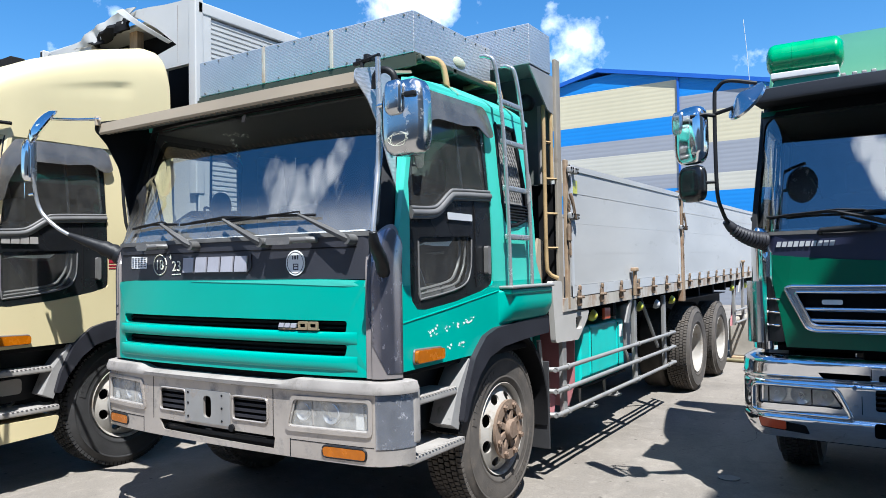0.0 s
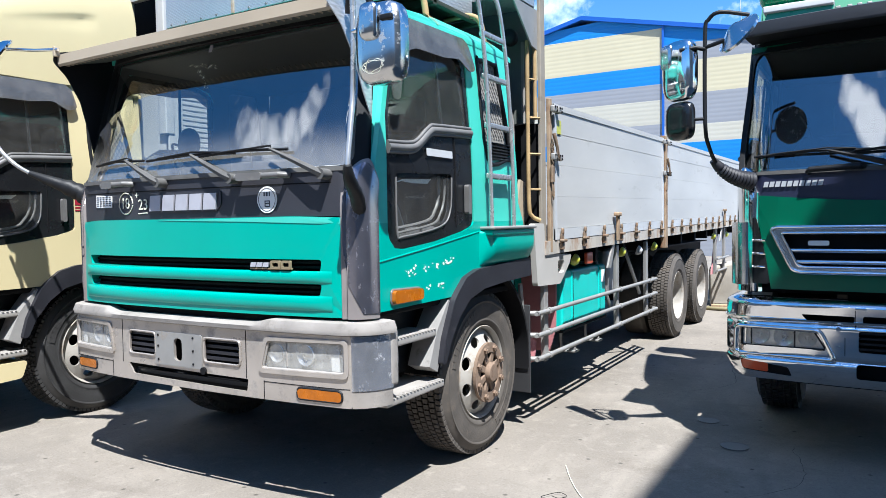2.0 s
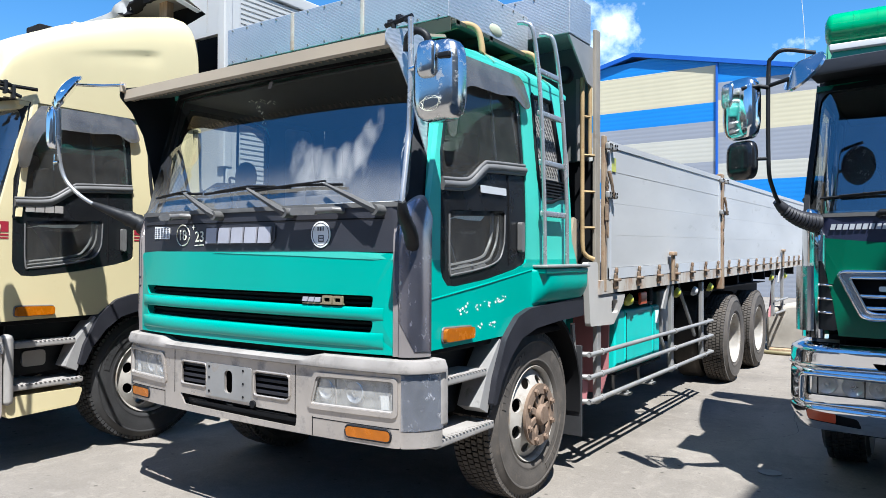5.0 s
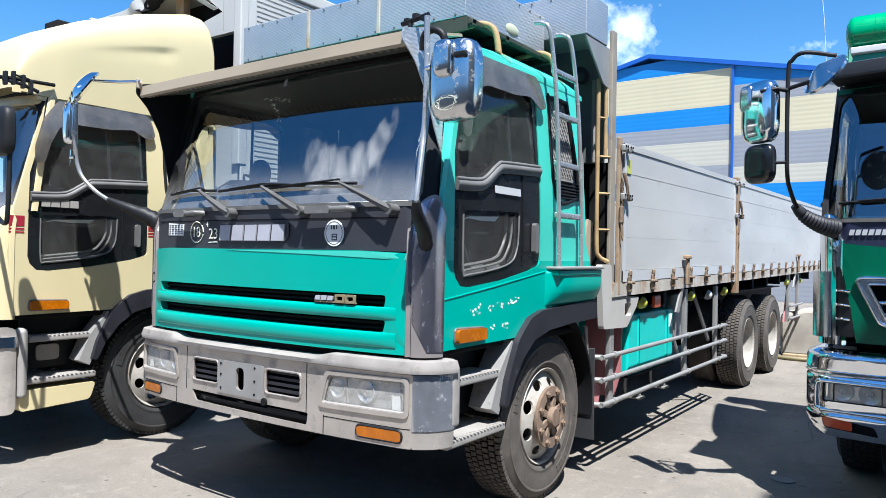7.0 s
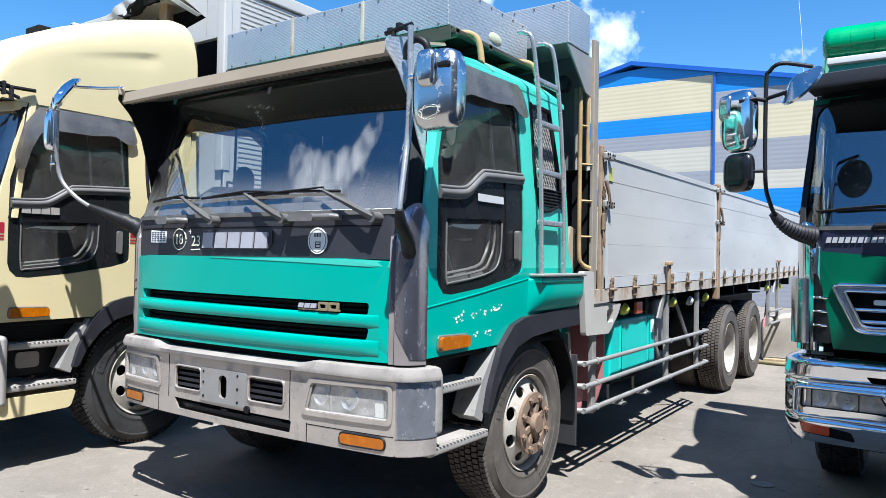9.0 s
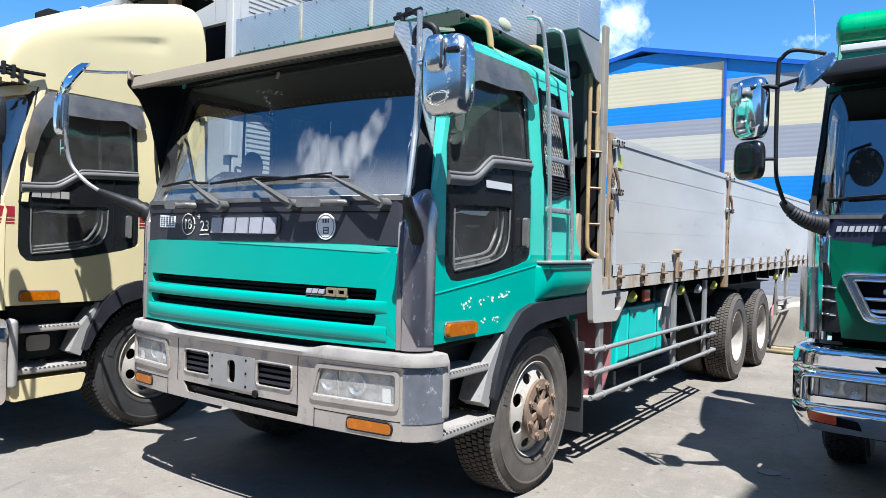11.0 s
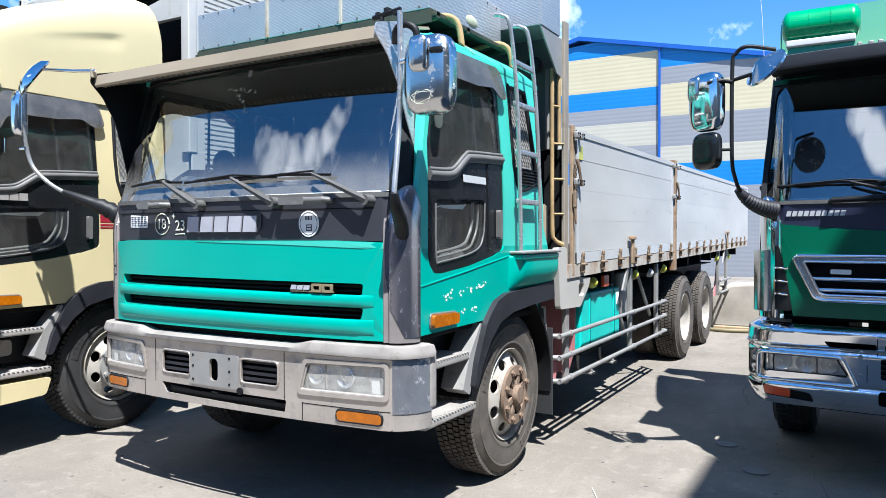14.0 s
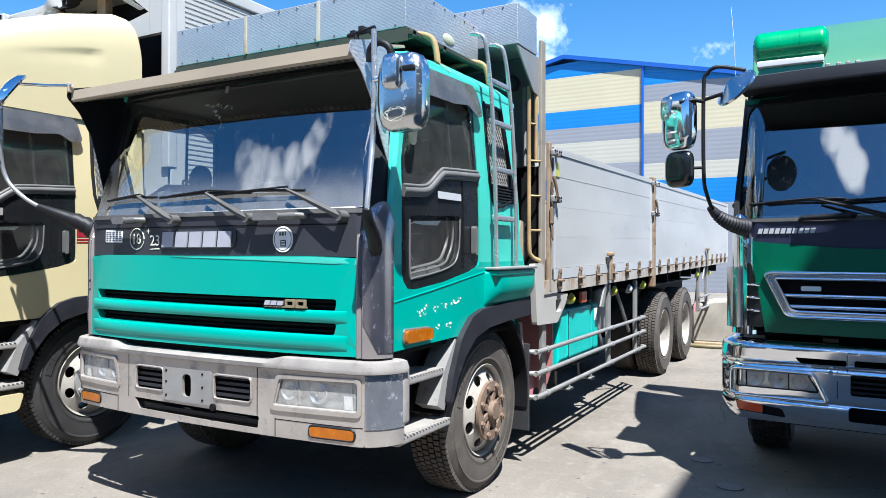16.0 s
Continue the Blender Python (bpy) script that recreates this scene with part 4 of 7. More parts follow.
def letter_bars(parent, name, x0, x1, z0, z1, count, fn, material, slant=0.12, gap=0.22, label=""):
    """Plain raised shapes, one for each letter of a name that is not spelled out."""
    step = (x1 - x0) / count
    for k in range(count):
        a, b = x0 + k * step, x0 + (k + 1 - gap) * step
        d = slant * (z1 - z0)
        ob = part(name, plate([(a, z0), (b, z0), (b + d, z1), (a + d, z1)], t=0.008, warp=fn), material, parent, label)
    return ob


def mirror_head(x0, z0, x1, z1, y, depth, bm=None):
    """A rounded mirror shell, bulging forward."""
    bm = bmesh.new()
    bmesh.ops.create_uvsphere(bm, u_segments=28, v_segments=18, radius=1.0)
    for v in bm.verts:
        q = v.co
        def sq(c, e):
            return math.copysign(abs(c) ** e, c)
        k = max((abs(q.x) ** 4 + abs(q.z) ** 4 + abs(q.y) ** 4) ** 0.25, 1e-6)
        p = q / k
        v.co = Vector(((x0 + x1) / 2 + p.x * (x1 - x0) / 2, y + (p.y * depth * (1.0 if p.y < 0 else 0.35)), (z0 + z1) / 2 + p.z * (z1 - z0) / 2))
    return bm


def text_mesh(name, words, size, material, parent, m, label=""):
    """Flat lettering in the built-in font."""
    c = bpy.data.curves.new(name, "FONT")
    c.body, c.size, c.extrude, c.align_x, c.align_y = words, size, 0.001, "CENTER", "CENTER"
    tmp = bpy.data.objects.new("tmp", c)
    me = bpy.data.meshes.new_from_object(tmp)
    bpy.data.objects.remove(tmp)
    me.name = name
    me.materials.clear()
    me.materials.append(material)
    ob = new(name, me)
    ob.parent = parent
    ob.matrix_local = m
    if label:
        ob["label"] = label
    return ob


def chassis(truck, y1, x=0.42, z0=0.70, z1=0.98):
    bm = bmesh.new()
    for s in (-1, 1):
        box(s * x - 0.04, 0.6, z0, s * x + 0.04, y1, z1, 0.01, bm)
    part("chassis_frame", bm, DARK, truck, "dark steel chassis rails")
    part("front_axle", tube([(-0.95, 1.32, 0.47), (-0.6, 1.32, 0.40), (0.6, 1.32, 0.40), (0.95, 1.32, 0.47)], 0.06), DARK, truck)
    part("engine", box(-0.45, 0.35, 0.62, 0.45, 1.6, 0.97, 0.05), DARK, truck)
    part("radiator", box(-0.60, 0.10, 0.58, 0.60, 0.22, 1.40, 0.02), DARK, truck)


# ---- the teal flatbed lorry ----
def narrow(truck, amount):
    """Draws the far half of the cab in: it is a little narrower and rounder there."""
    for ob in truck.children_recursive:
        if ob.type == "MESH":
            keep = 0.72 if ob.name.startswith(("bumper", "headlight", "indicator", "lens")) else 1.0
            for v in ob.data.vertices:
                if v.co.x < -0.45:
                    v.co.x += keep * amount * min(1.3, (-v.co.x - 0.45) / 0.65) ** 1.3


BED = 0.012


def rise(y):
    return BED * (y - 2.3)


def flatbed():
    T = thing("flatbed_truck", (0, 0, 0), "teal flatbed lorry with grey drop sides and roof boxes", "truck")
    cab(T, TURQ, TEAL, 1.432, NAVYBLACK, "old")
    # grille panel with two slots
    slots = [fillet([(-0.93, 1.215), (0.955, 1.200), (0.965, 1.262), (-0.95, 1.268)], 0.02), fillet([(-0.93, 1.092), (0.95, 1.083), (0.965, 1.143), (-0.95, 1.150)], 0.02)]
    gp = part("grille_panel", plate(fillet([(-1.05, 0.985), (1.085, 0.985), (1.078, 1.462), (0.80, 1.472), (0, 1.470), (-0.8, 1.472), (-1.10, 1.462)], 0.015), slots, 0.055, lambda u, v, w: front(u, v, w - 0.012), 0.12), TEAL, T, "teal front panel with two grille slots")
    for z in (1.10, 1.125, 1.222, 1.245):
        part("grille_slat", plate(rect(-0.97, z - 0.006, 0.97, z + 0.006, 0.003), t=0.02, warp=lambda u, v, w: front(u, v, w + 0.03), cut=0.25), DARK, gp)
    part("grille_back", plate(rect(-1.0, 1.06, 1.0, 1.29, 0.01), t=0.01, warp=lambda u, v, w: front(u, v, w + 0.06), cut=0.25), DARK, gp)
    for z, h in ((1.176, 0.030), (1.050, 0.036)):
        def rib(u, a):
            f = max(0.0, min(1.0, (1.02 - abs(u)) / 0.10)) ** 0.5
            return front(u, z + h * math.sin(a), -0.012 - 0.013 * f * math.cos(a))
        part("grille_rib", sheet(rib, span(-1.02, 1.02, 44), span(-1.57, 1.57, 8)), TEAL, gp)
    # the panel's light-catching top edge, painted as a lighter strip
    part("paint_band", plate([(-0.15, 1.464), (0.5, 1.450), (1.074, 1.430), (1.074, 1.461), (0.80, 1.469)], t=0.002, warp=lambda u, v, w: front(u, v, -0.0125 - w), cut=0.12), TURQ, gp, "lighter turquoise edge, its caught light painted on")
    part("lower_valance", plate(rect(-1.12, 0.90, 1.12, 0.99, 0.01), t=0.03, warp=lambda u, v, w: front(u, v, w + 0.035), cut=0.25), DARK, T)
    badge = letter_bars(T, "model_badge", 0.545, 0.665, 1.224, 1.246, 3, lambda u, v, w: front(u, v, -0.02 - w), SILVERLET, 0.3, 0.15)
    bm = bmesh.new()
    for k in range(2):
        plate(rect(0.675 + 0.065 * k, 1.214, 0.733 + 0.065 * k, 1.256, 0.006), [rect(0.686 + 0.065 * k, 1.226, 0.722 + 0.065 * k, 1.245, 0.004)], 0.010, lambda u, v, w: front(u, v, -0.018 - w), bm=bm)
    plate(rect(0.54, 1.212, 0.80, 1.219, 0.003), t=0.01, warp=lambda u, v, w: front(u, v, -0.012 - w), bm=bm)
    part("badge_number", bm, GOLD, badge, "gold-edged badge shapes")
    bk = part("maker_plate", plate(fillet([(-0.235, 1.507), (0.30, 1.507), (0.335, 1.540), (0.335, 1.612), (-0.215, 1.612)], 0.012), t=0.006, warp=lambda u, v, w: front(u, v, -w), cut=0.2), NAVYBLACK, T)
    letter_bars(bk, "letter_shape", -0.222, 0.318, 1.517, 1.602, 5, lambda u, v, w: front(u, v, -0.006 - w), SILVERLET, 0.12, 0.16, "pale silver letter shape")
    # sticker, label, chalk marks
    disc = [(0.642 + 0.062 * math.cos(a), 1.557 + 0.066 * math.sin(a)) for a in span(0, math.tau, 32)[:-1]]
    st = part("round_sticker", plate(disc, t=0.003, warp=lambda u, v, w: front(u, v, -w - 0.001)), PAPER, T, "round white paper sticker")
    bm = bmesh.new()
    ring = [(0.642 + 0.054 * math.cos(a), 1.557 + 0.058 * math.sin(a)) for a in span(0, math.tau, 32)[:-1]]
    plate(ring, [[(0.642 + 0.051 * math.cos(a), 1.557 + 0.055 * math.sin(a)) for a in span(0, math.tau, 32)[:-1]]], 0.001, lambda u, v, w: front(u, v, -w - 0.004), bm=bm)
    for a, b, c, d in ((0.622, 1.575, 0.630, 1.595), (0.636, 1.575, 0.648, 1.595), (0.655, 1.575, 0.662, 1.597), (0.628, 1.535, 0.662, 1.541), (0.628, 1.548, 0.662, 1.553), (0.628, 1.520, 0.662, 1.526), (0.628, 1.520, 0.633, 1.553), (0.657, 1.520, 0.662, 1.553)):
        plate([(a, b), (c, b), (c, d), (a, d)], t=0.001, warp=lambda u, v, w: front(u, v, -w - 0.004), bm=bm)
    part("sticker_marks", bm, INK, st)
    lb = part("paper_label", plate(fillet([(-0.845, 1.548), (-0.615, 1.545), (-0.612, 1.612), (-0.842, 1.622)], 0.004), t=0.003, warp=lambda u, v, w: front(u, v, -w - 0.001)), PAPER, T, "white paper label with illegible print")
    bm = bmesh.new()
    rng = random.Random(3)
    for i in range(5):
        for k in range(5):
            x, z = -0.832 + 0.044 * i, 1.555 + 0.0125 * k
            plate([(x, z), (x + rng.uniform(0.018, 0.036), z), (x + 0.03, z + 0.006), (x, z + 0.006)], t=0.001, warp=lambda u, v, w: front(u, v, -w - 0.004), bm=bm)
    part("label_print", bm, INK, lb)
    part("chalk_ring", tube([front(-0.455 + 0.068 * math.cos(a), 1.565 + 0.060 * math.sin(a), -0.002) for a in span(0, 6.1, 30)], 0.003, 6), CHALK, T, "chalk ring round a number")
    text_mesh("chalk_number", "18", 0.085, CHALK, T, pose(-0.455, front(-0.455, 1.56, 0)[1] - 0.003, 1.563, 90, 0, -3), "chalked number")
    text_mesh("chalk_number", "+", 0.06, CHALK, T, pose(-0.345, front(-0.345, 1.56, 0)[1] - 0.003, 1.607, 90, 0, 0), "chalked plus sign")
    text_mesh("chalk_number", "23", 0.085, CHALK, T, pose(-0.290, front(-0.290, 1.56, 0)[1] - 0.003, 1.553, 90, 0, 0), "chalked number")
    part("chalk_line", tube([front(-0.335, 1.505, -0.001), front(-0.255, 1.508, -0.001)], 0.003, 6), CHALK, T)
    # grab handles
    for x0, x1 in ((0.47, 0.78), (-0.66, -0.38)):
        bm = tube([front(p[0], p[1], p[2]) for p in ((x0, 1.668, 0.0), (x0 + 0.02, 1.670, -0.05), (x1 - 0.02, 1.674, -0.05), (x1, 1.674, 0.0))], 0.016, 8)
        plate(rect(x0 + 0.03, 1.652, x1 - 0.12, 1.690, 0.012), t=0.02, warp=lambda u, v, w: front(u, v, -0.045 - w), bm=bm)
        part("grab_handle", bm, TRIM, T)
    bm = plate(rect(-1.10, 1.627, 1.10, 1.633, 0.001), t=0.003, warp=lambda u, v, w: front(u, v, -w), cut=0.2)
    part("panel_joint", bm, DARK, T)
    # bumper
    inner = 1.13
    hlr = fillet([(0.605, 0.718), (1.095, 0.722), (1.095, 0.868), (0.645, 0.858)], 0.02)
    hll = [(-u, v) for u, v in hlr][::-1]
    ind = rect(0.822, 0.584, 1.080, 0.640, 0.024)
    indl = [(-u, v) for u, v in ind][::-1]
    holes = [rect(-0.425, 0.715, -0.19, 0.845, 0.025), rect(0.20, 0.715, 0.46, 0.843, 0.025), rect(-0.035, 0.702, 0.032, 0.826, 0.03), hlr, hll, ind, indl,
             fillet([(-0.44, 0.658), (-0.40, 0.598), (0.50, 0.588), (0.51, 0.652)], 0.012)]
    bp = part("bumper", plate(rect(-inner, 0.560, inner, 0.902, 0.012), holes, 0.010, bumper_at, 0.12), SILVER, T, "dented silver steel bumper")
    for s in (-1, 1):
        cap = [(s * inner, 0.642), (s * 1.345, 0.642), (s * 1.345, 0.902), (s * inner, 0.902)]
        part("bumper_corner", plate(cap[::s], t=0.03, warp=lambda u, v, w: bumper_at(u, v, w - 0.004), cut=0.05), CORNERCHROME, bp, "dented chrome bumper corner")
        cap = [(s * inner, 0.560), (s * 1.345, 0.560), (s * 1.345, 0.640), (s * inner, 0.640)]
        part("bumper_corner", plate(cap[::s], t=0.03, warp=lambda u, v, w: bumper_at(u, v, w), cut=0.05), SILVER, bp)
        part("bumper_end", box(min(s * 1.17, s * 1.252), 0.195, 0.645, max(s * 1.17, s * 1.252), 0.265, 0.925, 0.02), BUMPERCAP, bp)
    # faded cap along its top, lower in the middle
    def cap_top(u):
        a = abs(u)
        return 0.945 + (0.024 if a > 0.66 else (0.024 * max(0.0, (a - 0.56) / 0.10)))
    us = span(-1.35, 1.35, 60)
    bm = bmesh.new()
    rings = []
    for u in us:
        t = cap_top(u)
        rings.append([bm.verts.new(bumper_at(u, z, w)) for w, z in ((0.01, 0.902), (-0.022, 0.908), (-0.026, 0.930), (-0.012, t - 0.006), (0.02, t), (0.13, t), (0.13, 0.90))])
    for a, b in zip(rings, rings[1:]):
        for k in range(7):
            bm.faces.new((a[k], a[(k + 1) % 7], b[(k + 1) % 7], b[k]))
    bm.faces.new(rings[0])
    bm.faces.new(rings[-1][::-1])
    part("bumper_cap", bm, BUMPERCAP, bp, "sun-faded grey bumper cap")
    for a, b, c, d in ((-0.425, 0.715, -0.19, 0.845), (0.20, 0.715, 0.46, 0.843)):
        for k in range(4):
            z = b + 0.022 + k * 0.031
            part("louvre", plate(rect(a - 0.01, z - 0.008, c + 0.01, z + 0.008, 0.006), t=0.02, warp=lambda u, v, w: bumper_at(u, v, w + 0.012), cut=0.12), FADED, bp)
        part("louvre_back", plate(rect(a - 0.02, b - 0.02, c + 0.02, d + 0.02), t=0.01, warp=lambda u, v, w: bumper_at(u, v, w + 0.05), cut=0.12), DARK, bp)
    pl = part("number_plate_holder", plate(rect(-0.19, 0.672, 0.185, 0.855, 0.012), [rect(-0.035, 0.702, 0.032, 0.826, 0.03)], 0.006, lambda u, v, w: bumper_at(u, v, -w - 0.001), 0.12), STEEL, bp, "bare plate holder with a slot")
    for x, z in ((-0.162, 0.835), (-0.162, 0.775), (-0.162, 0.70), (0.12, 0.835), (0.12, 0.765), (0.12, 0.695)):
        part("screw", bolt(bumper_at(x, z, -0.006), 0.007, 0.004, (0, -1, 0), bmesh.new()), DARK, pl)
    part("tow_plug", bolt(bumper_at(0.20, 0.668, -0.004), 0.020, 0.012, (0, -1, 0), bmesh.new(), 12), DARK, bp)
    part("slot_back", plate(rect(-0.06, 0.69, 0.06, 0.84), t=0.01, warp=lambda u, v, w: bumper_at(u, v, w + 0.06)), DARK, bp)
    part("intake_mesh", plate(rect(-0.46, 0.57, 0.53, 0.67), t=0.01, warp=lambda u, v, w: bumper_at(u, v, w + 0.07), cut=0.12), DARK, bp)
    part("tow_hook_bar", plate(rect(-0.42, 0.602, 0.50, 0.625, 0.008), t=0.03, warp=lambda u, v, w: bumper_at(u, v, w + 0.03), cut=0.12), BLACK, bp)
    for x0, z0, x1, z1 in ((0.496, 0.655, 0.500, 0.90), (0.612, 0.562, 0.616, 0.655), (-0.500, 0.655, -0.496, 0.90), (-0.616, 0.562, -0.612, 0.655), (0.616, 0.648, 1.12, 0.652), (-1.12, 0.648, -0.616, 0.652)):
        part("bumper_joint", plate([(x0, z0), (x1, z0), (x1, z1), (x0, z1)], t=0.003, warp=lambda u, v, w: bumper_at(u, v, 0.0015 - w), cut=0.12), DARK, bp)
    for lo in (holes[0], holes[1]):
        loop = [bumper_at(u, v, -0.002) for u, v in lo]
        part("louvre_rim", tube(loop + [loop[0]], 0.007, 6), SILVER, bp)
    for s in (-1, 1):
        lens = hlr if s > 0 else hll
        big = fillet([(s * 0.585, 0.695), (s * 1.115, 0.70), (s * 1.115, 0.885), (s * 0.625, 0.878)], 0.03)
        part("headlight_bezel", plate(big[::s], [lens[::s]], 0.010, lambda u, v, w: bumper_at(u, v, -w), 0.1), SILVER, bp)
        hl = part("headlight", plate(lens, t=0.02, warp=lambda u, v, w: bumper_at(u, v, w + 0.030), cut=0.1), REFLECTOR, T, "clouded headlight under a clear lens")
        for uc, rr in ((0.685, 0.046), (0.86, 0.052)):
            part("reflector", lathe([(0.008, -0.002), (0.012, 0.020), (0.014, 0.0), (rr * 0.6, 0.004), (rr, 0.020), (rr + 0.004, 0.018), (rr + 0.004, -0.006), (0.008, -0.006)], 24, m=pose(*bumper_at(s * uc, 0.795, 0.033), 0, 0, -90)), REFLECTOR, hl)
        g = part("headlight_lens", plate([(u, v) for u, v in lens], t=0, warp=lambda u, v, w: bumper_at(u, v, w + 0.012), cut=0.1), OLDLENS, hl)
        g.visible_shadow = False
        bm = bmesh.new()
        loop = [bumper_at(u, v, 0.004) for u, v in lens]
        tube(loop + [loop[0]], 0.008, 6, bm)
        tube([bumper_at(s * 0.752, 0.730, 0.014), bumper_at(s * 0.748, 0.852, 0.014)], 0.005, 6, bm)
        bar = [(s * 1.010, 0.728), (s * 1.055, 0.728), (s * 1.052, 0.858), (s * 1.004, 0.858)]
        part("lens_bar", plate(bar[::s], t=0.006, warp=lambda u, v, w: bumper_at(u, v, w + 0.018)), WHITE, hl)
        part("headlight_rim", bm, GREYPL, hl)
        part("indicator", plate(ind if s > 0 else indl, t=0.03, warp=lambda u, v, w: bumper_at(u, v, w - 0.006), cut=0.1), AMBER, T, "amber indicator in the bumper")
        lo = [bumper_at(u, v, -0.002) for u, v in (ind if s > 0 else indl)]
        part("indicator_rim", tube(lo + [lo[0]], 0.006, 6), BLACK, bp)
    narrow(T, 0.145)
    chassis(T, 11.4)
    # sun visor with its side wings
    def lip(u):
        return -0.03 + 0.035 * (abs(u) / 1.06) ** 2.5
    vz = 2.466
    bm = sheet(lambda u, k: (u, lip(u) + (0.0, 0.004, 0.03, 0.36)[k] + (0.10 * (abs(u) / 1.08) ** 3 if k == 3 else 0), vz + (-0.044, 0.014, 0.022, 0.118)[k] + 0.010 * (abs(u) / 1.08) ** 2), span(-1.08, 1.08, 24), [0, 1, 2, 3], t=(0, 0.012, -0.012))
    vis = part("sun_visor", bm, TAN, T, "long weathered tan sun visor")
    bm = sheet(lambda u, k: (u, lip(u) + 0.02 + 0.3 * k, vz - 0.040 + 0.07 * k + 0.010 * (abs(u) / 1.08) ** 2), span(-1.06, 1.06, 24), [0, 0.5, 1], t=(0, 0, -0.008))
    part("visor_lining", bm, LINING, vis)
    bm = bmesh.new()
    for k in range(46):
        u = -1.03 + k * 0.0458
        box(-0.009, 0, -0.004, 0.012, 0.03, 0.004, 0, bm, 1, pose(u, lip(u) + 0.024, vz - 0.046 + 0.010 * (u / 1.08) ** 2, 0, 25, 0))
    tagged(part("notched_edge", bm, TAN, vis), kind="stuff")
    for s in (-1, 1):
        wing = fillet([(-0.02, 2.445), (-0.01, 2.50), (0.22, 2.56), (0.37, 2.52), (0.355, 2.24), (0.295, 1.93), (0.235, 1.90), (0.175, 2.06), (0.13, 2.22), (0.06, 2.36)], 0.02)
        if s < 0:
            wing = fillet([(-0.02, 2.445), (-0.01, 2.50), (0.22, 2.56), (0.38, 2.52), (0.40, 2.30), (0.29, 1.98), (0.24, 1.80), (0.20, 1.80), (0.16, 2.06), (0.13, 2.22), (0.06, 2.36)], 0.02)
            part("visor_wing", plate(wing, t=0.006, warp=lambda u, v, w: (-1.075 + 0.10 * max(0.0, 2.45 - v) + 0.10 * max(0.0, u - 0.1) + w, u, v), cut=0.06), BLACK, vis, "black visor wing")
        else:
            part("visor_wing", plate(wing, t=0.006, warp=lambda u, v, w: (1.075 + 0.10 * max(0.0, (2.45 - v)) ** 0.7 + w, u, v), cut=0.06), CHECKER, vis, "checker plate visor wing")
    # mirrors
    mp = part("mirror_pole", tube(smooth_path([(1.21, -0.03, 1.60), (1.235, -0.09, 1.68), (1.262, -0.10, 1.85), (1.281, -0.10, 2.03), (1.288, -0.10, 2.30), (1.285, -0.10, 2.49)], 4), 0.013, 10), LADDER, T, "worn bright mirror pole")
    part("pole_boot", tube(smooth_path([(1.15, 0.10, 1.50), (1.19, 0.03, 1.56), (1.222, -0.06, 1.63), (1.236, -0.092, 1.69)], 4), 0.03, 10, radii=[0.036, 0.035, 0.034, 0.036, 0.032, 0.034, 0.030, 0.031, 0.028, 0.026, 0.024, 0.021, 0.018]), BLACK, mp, "rubber boot")
    hd = part("mirror", mirror_head(1.335, 2.015, 1.57, 2.355, -0.10, 0.075), SHELL, T, "large scuffed chrome mirror shell")
    part("mirror_glass", plate(rect(1.355, 2.035, 1.55, 2.335, 0.04), t=0.004, warp=lambda u, v, w: (u, -0.072 + w, v)), MIRROR, hd)
    bm = mirror_head(1.385, 2.19, 1.48, 2.345, -0.165, 0.04)
    part("mirror_cap", bm, SHELL, hd)
    part("chalk_scrawl", tube([(1.445 + 0.050 * math.cos(q) + 0.008 * math.cos(3.7 * q), -0.1735, 2.085 + 0.026 * math.sin(q * 1.02) + 0.006 * math.sin(2.3 * q)) for q in span(0.3, 15.5, 70)], 0.0009, 5), CHALK, hd, "chalk scrawl")
    part("mirror_bracket", tube([(1.285, -0.10, 2.262), (1.36, -0.105, 2.27)], 0.014), CHROME, hd)
    part("mirror_hinge", box(1.485, -0.185, 2.262, 1.545, -0.165, 2.286, 0.006), BLACK, hd)
    pivot = Vector((3.16, -2.58, 1.47))
    for ob in (hd, *hd.children, mp):
        for v in ob.data.vertices:
            f = max(0.0, min(1.0, (v.co.z - 1.65) / 0.35))
            v.co = pivot + (1 + 0.05 * f) * (v.co - pivot)
    part("wing_lamp", tube(smooth_path([(1.12, 0.09, 2.41), (1.135, 0.08, 2.475), (1.185, 0.08, 2.495), (1.235, 0.09, 2.465), (1.24, 0.10, 2.40)], 4), 0.018, 8), BLACK, T, "black bracket on the visor end")
    bm = bmesh.new()
    for x, z in ((1.03, 2.56), (1.08, 2.575), (1.13, 2.56)):
        box(x - 0.014, 0.07, z - 0.014, x + 0.014, 0.11, z + 0.014, 0.004, bm)
    tube([(1.0, 0.08, 2.55), (1.16, 0.08, 2.57)], 0.012, 6, bm)
    tube([(1.05, 0.08, 2.55), (1.05, 0.08, 2.46)], 0.012, 6, bm)
    part("visor_clamp", bm, BLACK, T)
    # far mirror on its bent arm
    arm = part("mirror_arm", tube(smooth_path([(-1.32, -0.035, 1.772), (-1.41, -0.08, 1.832), (-1.515, -0.12, 1.935), (-1.552, -0.14, 2.06), (-1.545, -0.15, 2.20), (-1.543, -0.15, 2.40)], 5), 0.013, 10), LADDER, T, "bent bright mirror arm")
    part("arm_boot", tube(smooth_path([(-1.06, 0.16, 1.63), (-1.12, 0.115, 1.672), (-1.215, 0.03, 1.725), (-1.33, -0.04, 1.778)], 4), 0.03, 10, radii=[0.062, 0.060, 0.050, 0.058, 0.048, 0.054, 0.042, 0.038, 0.034, 0.030, 0.026, 0.022, 0.018]), BLACK, arm, "ribbed rubber boot")
    part("arm_stub", tube([(-1.545, -0.15, 2.055), (-1.60, -0.15, 2.055)], 0.012), CHROME, arm)
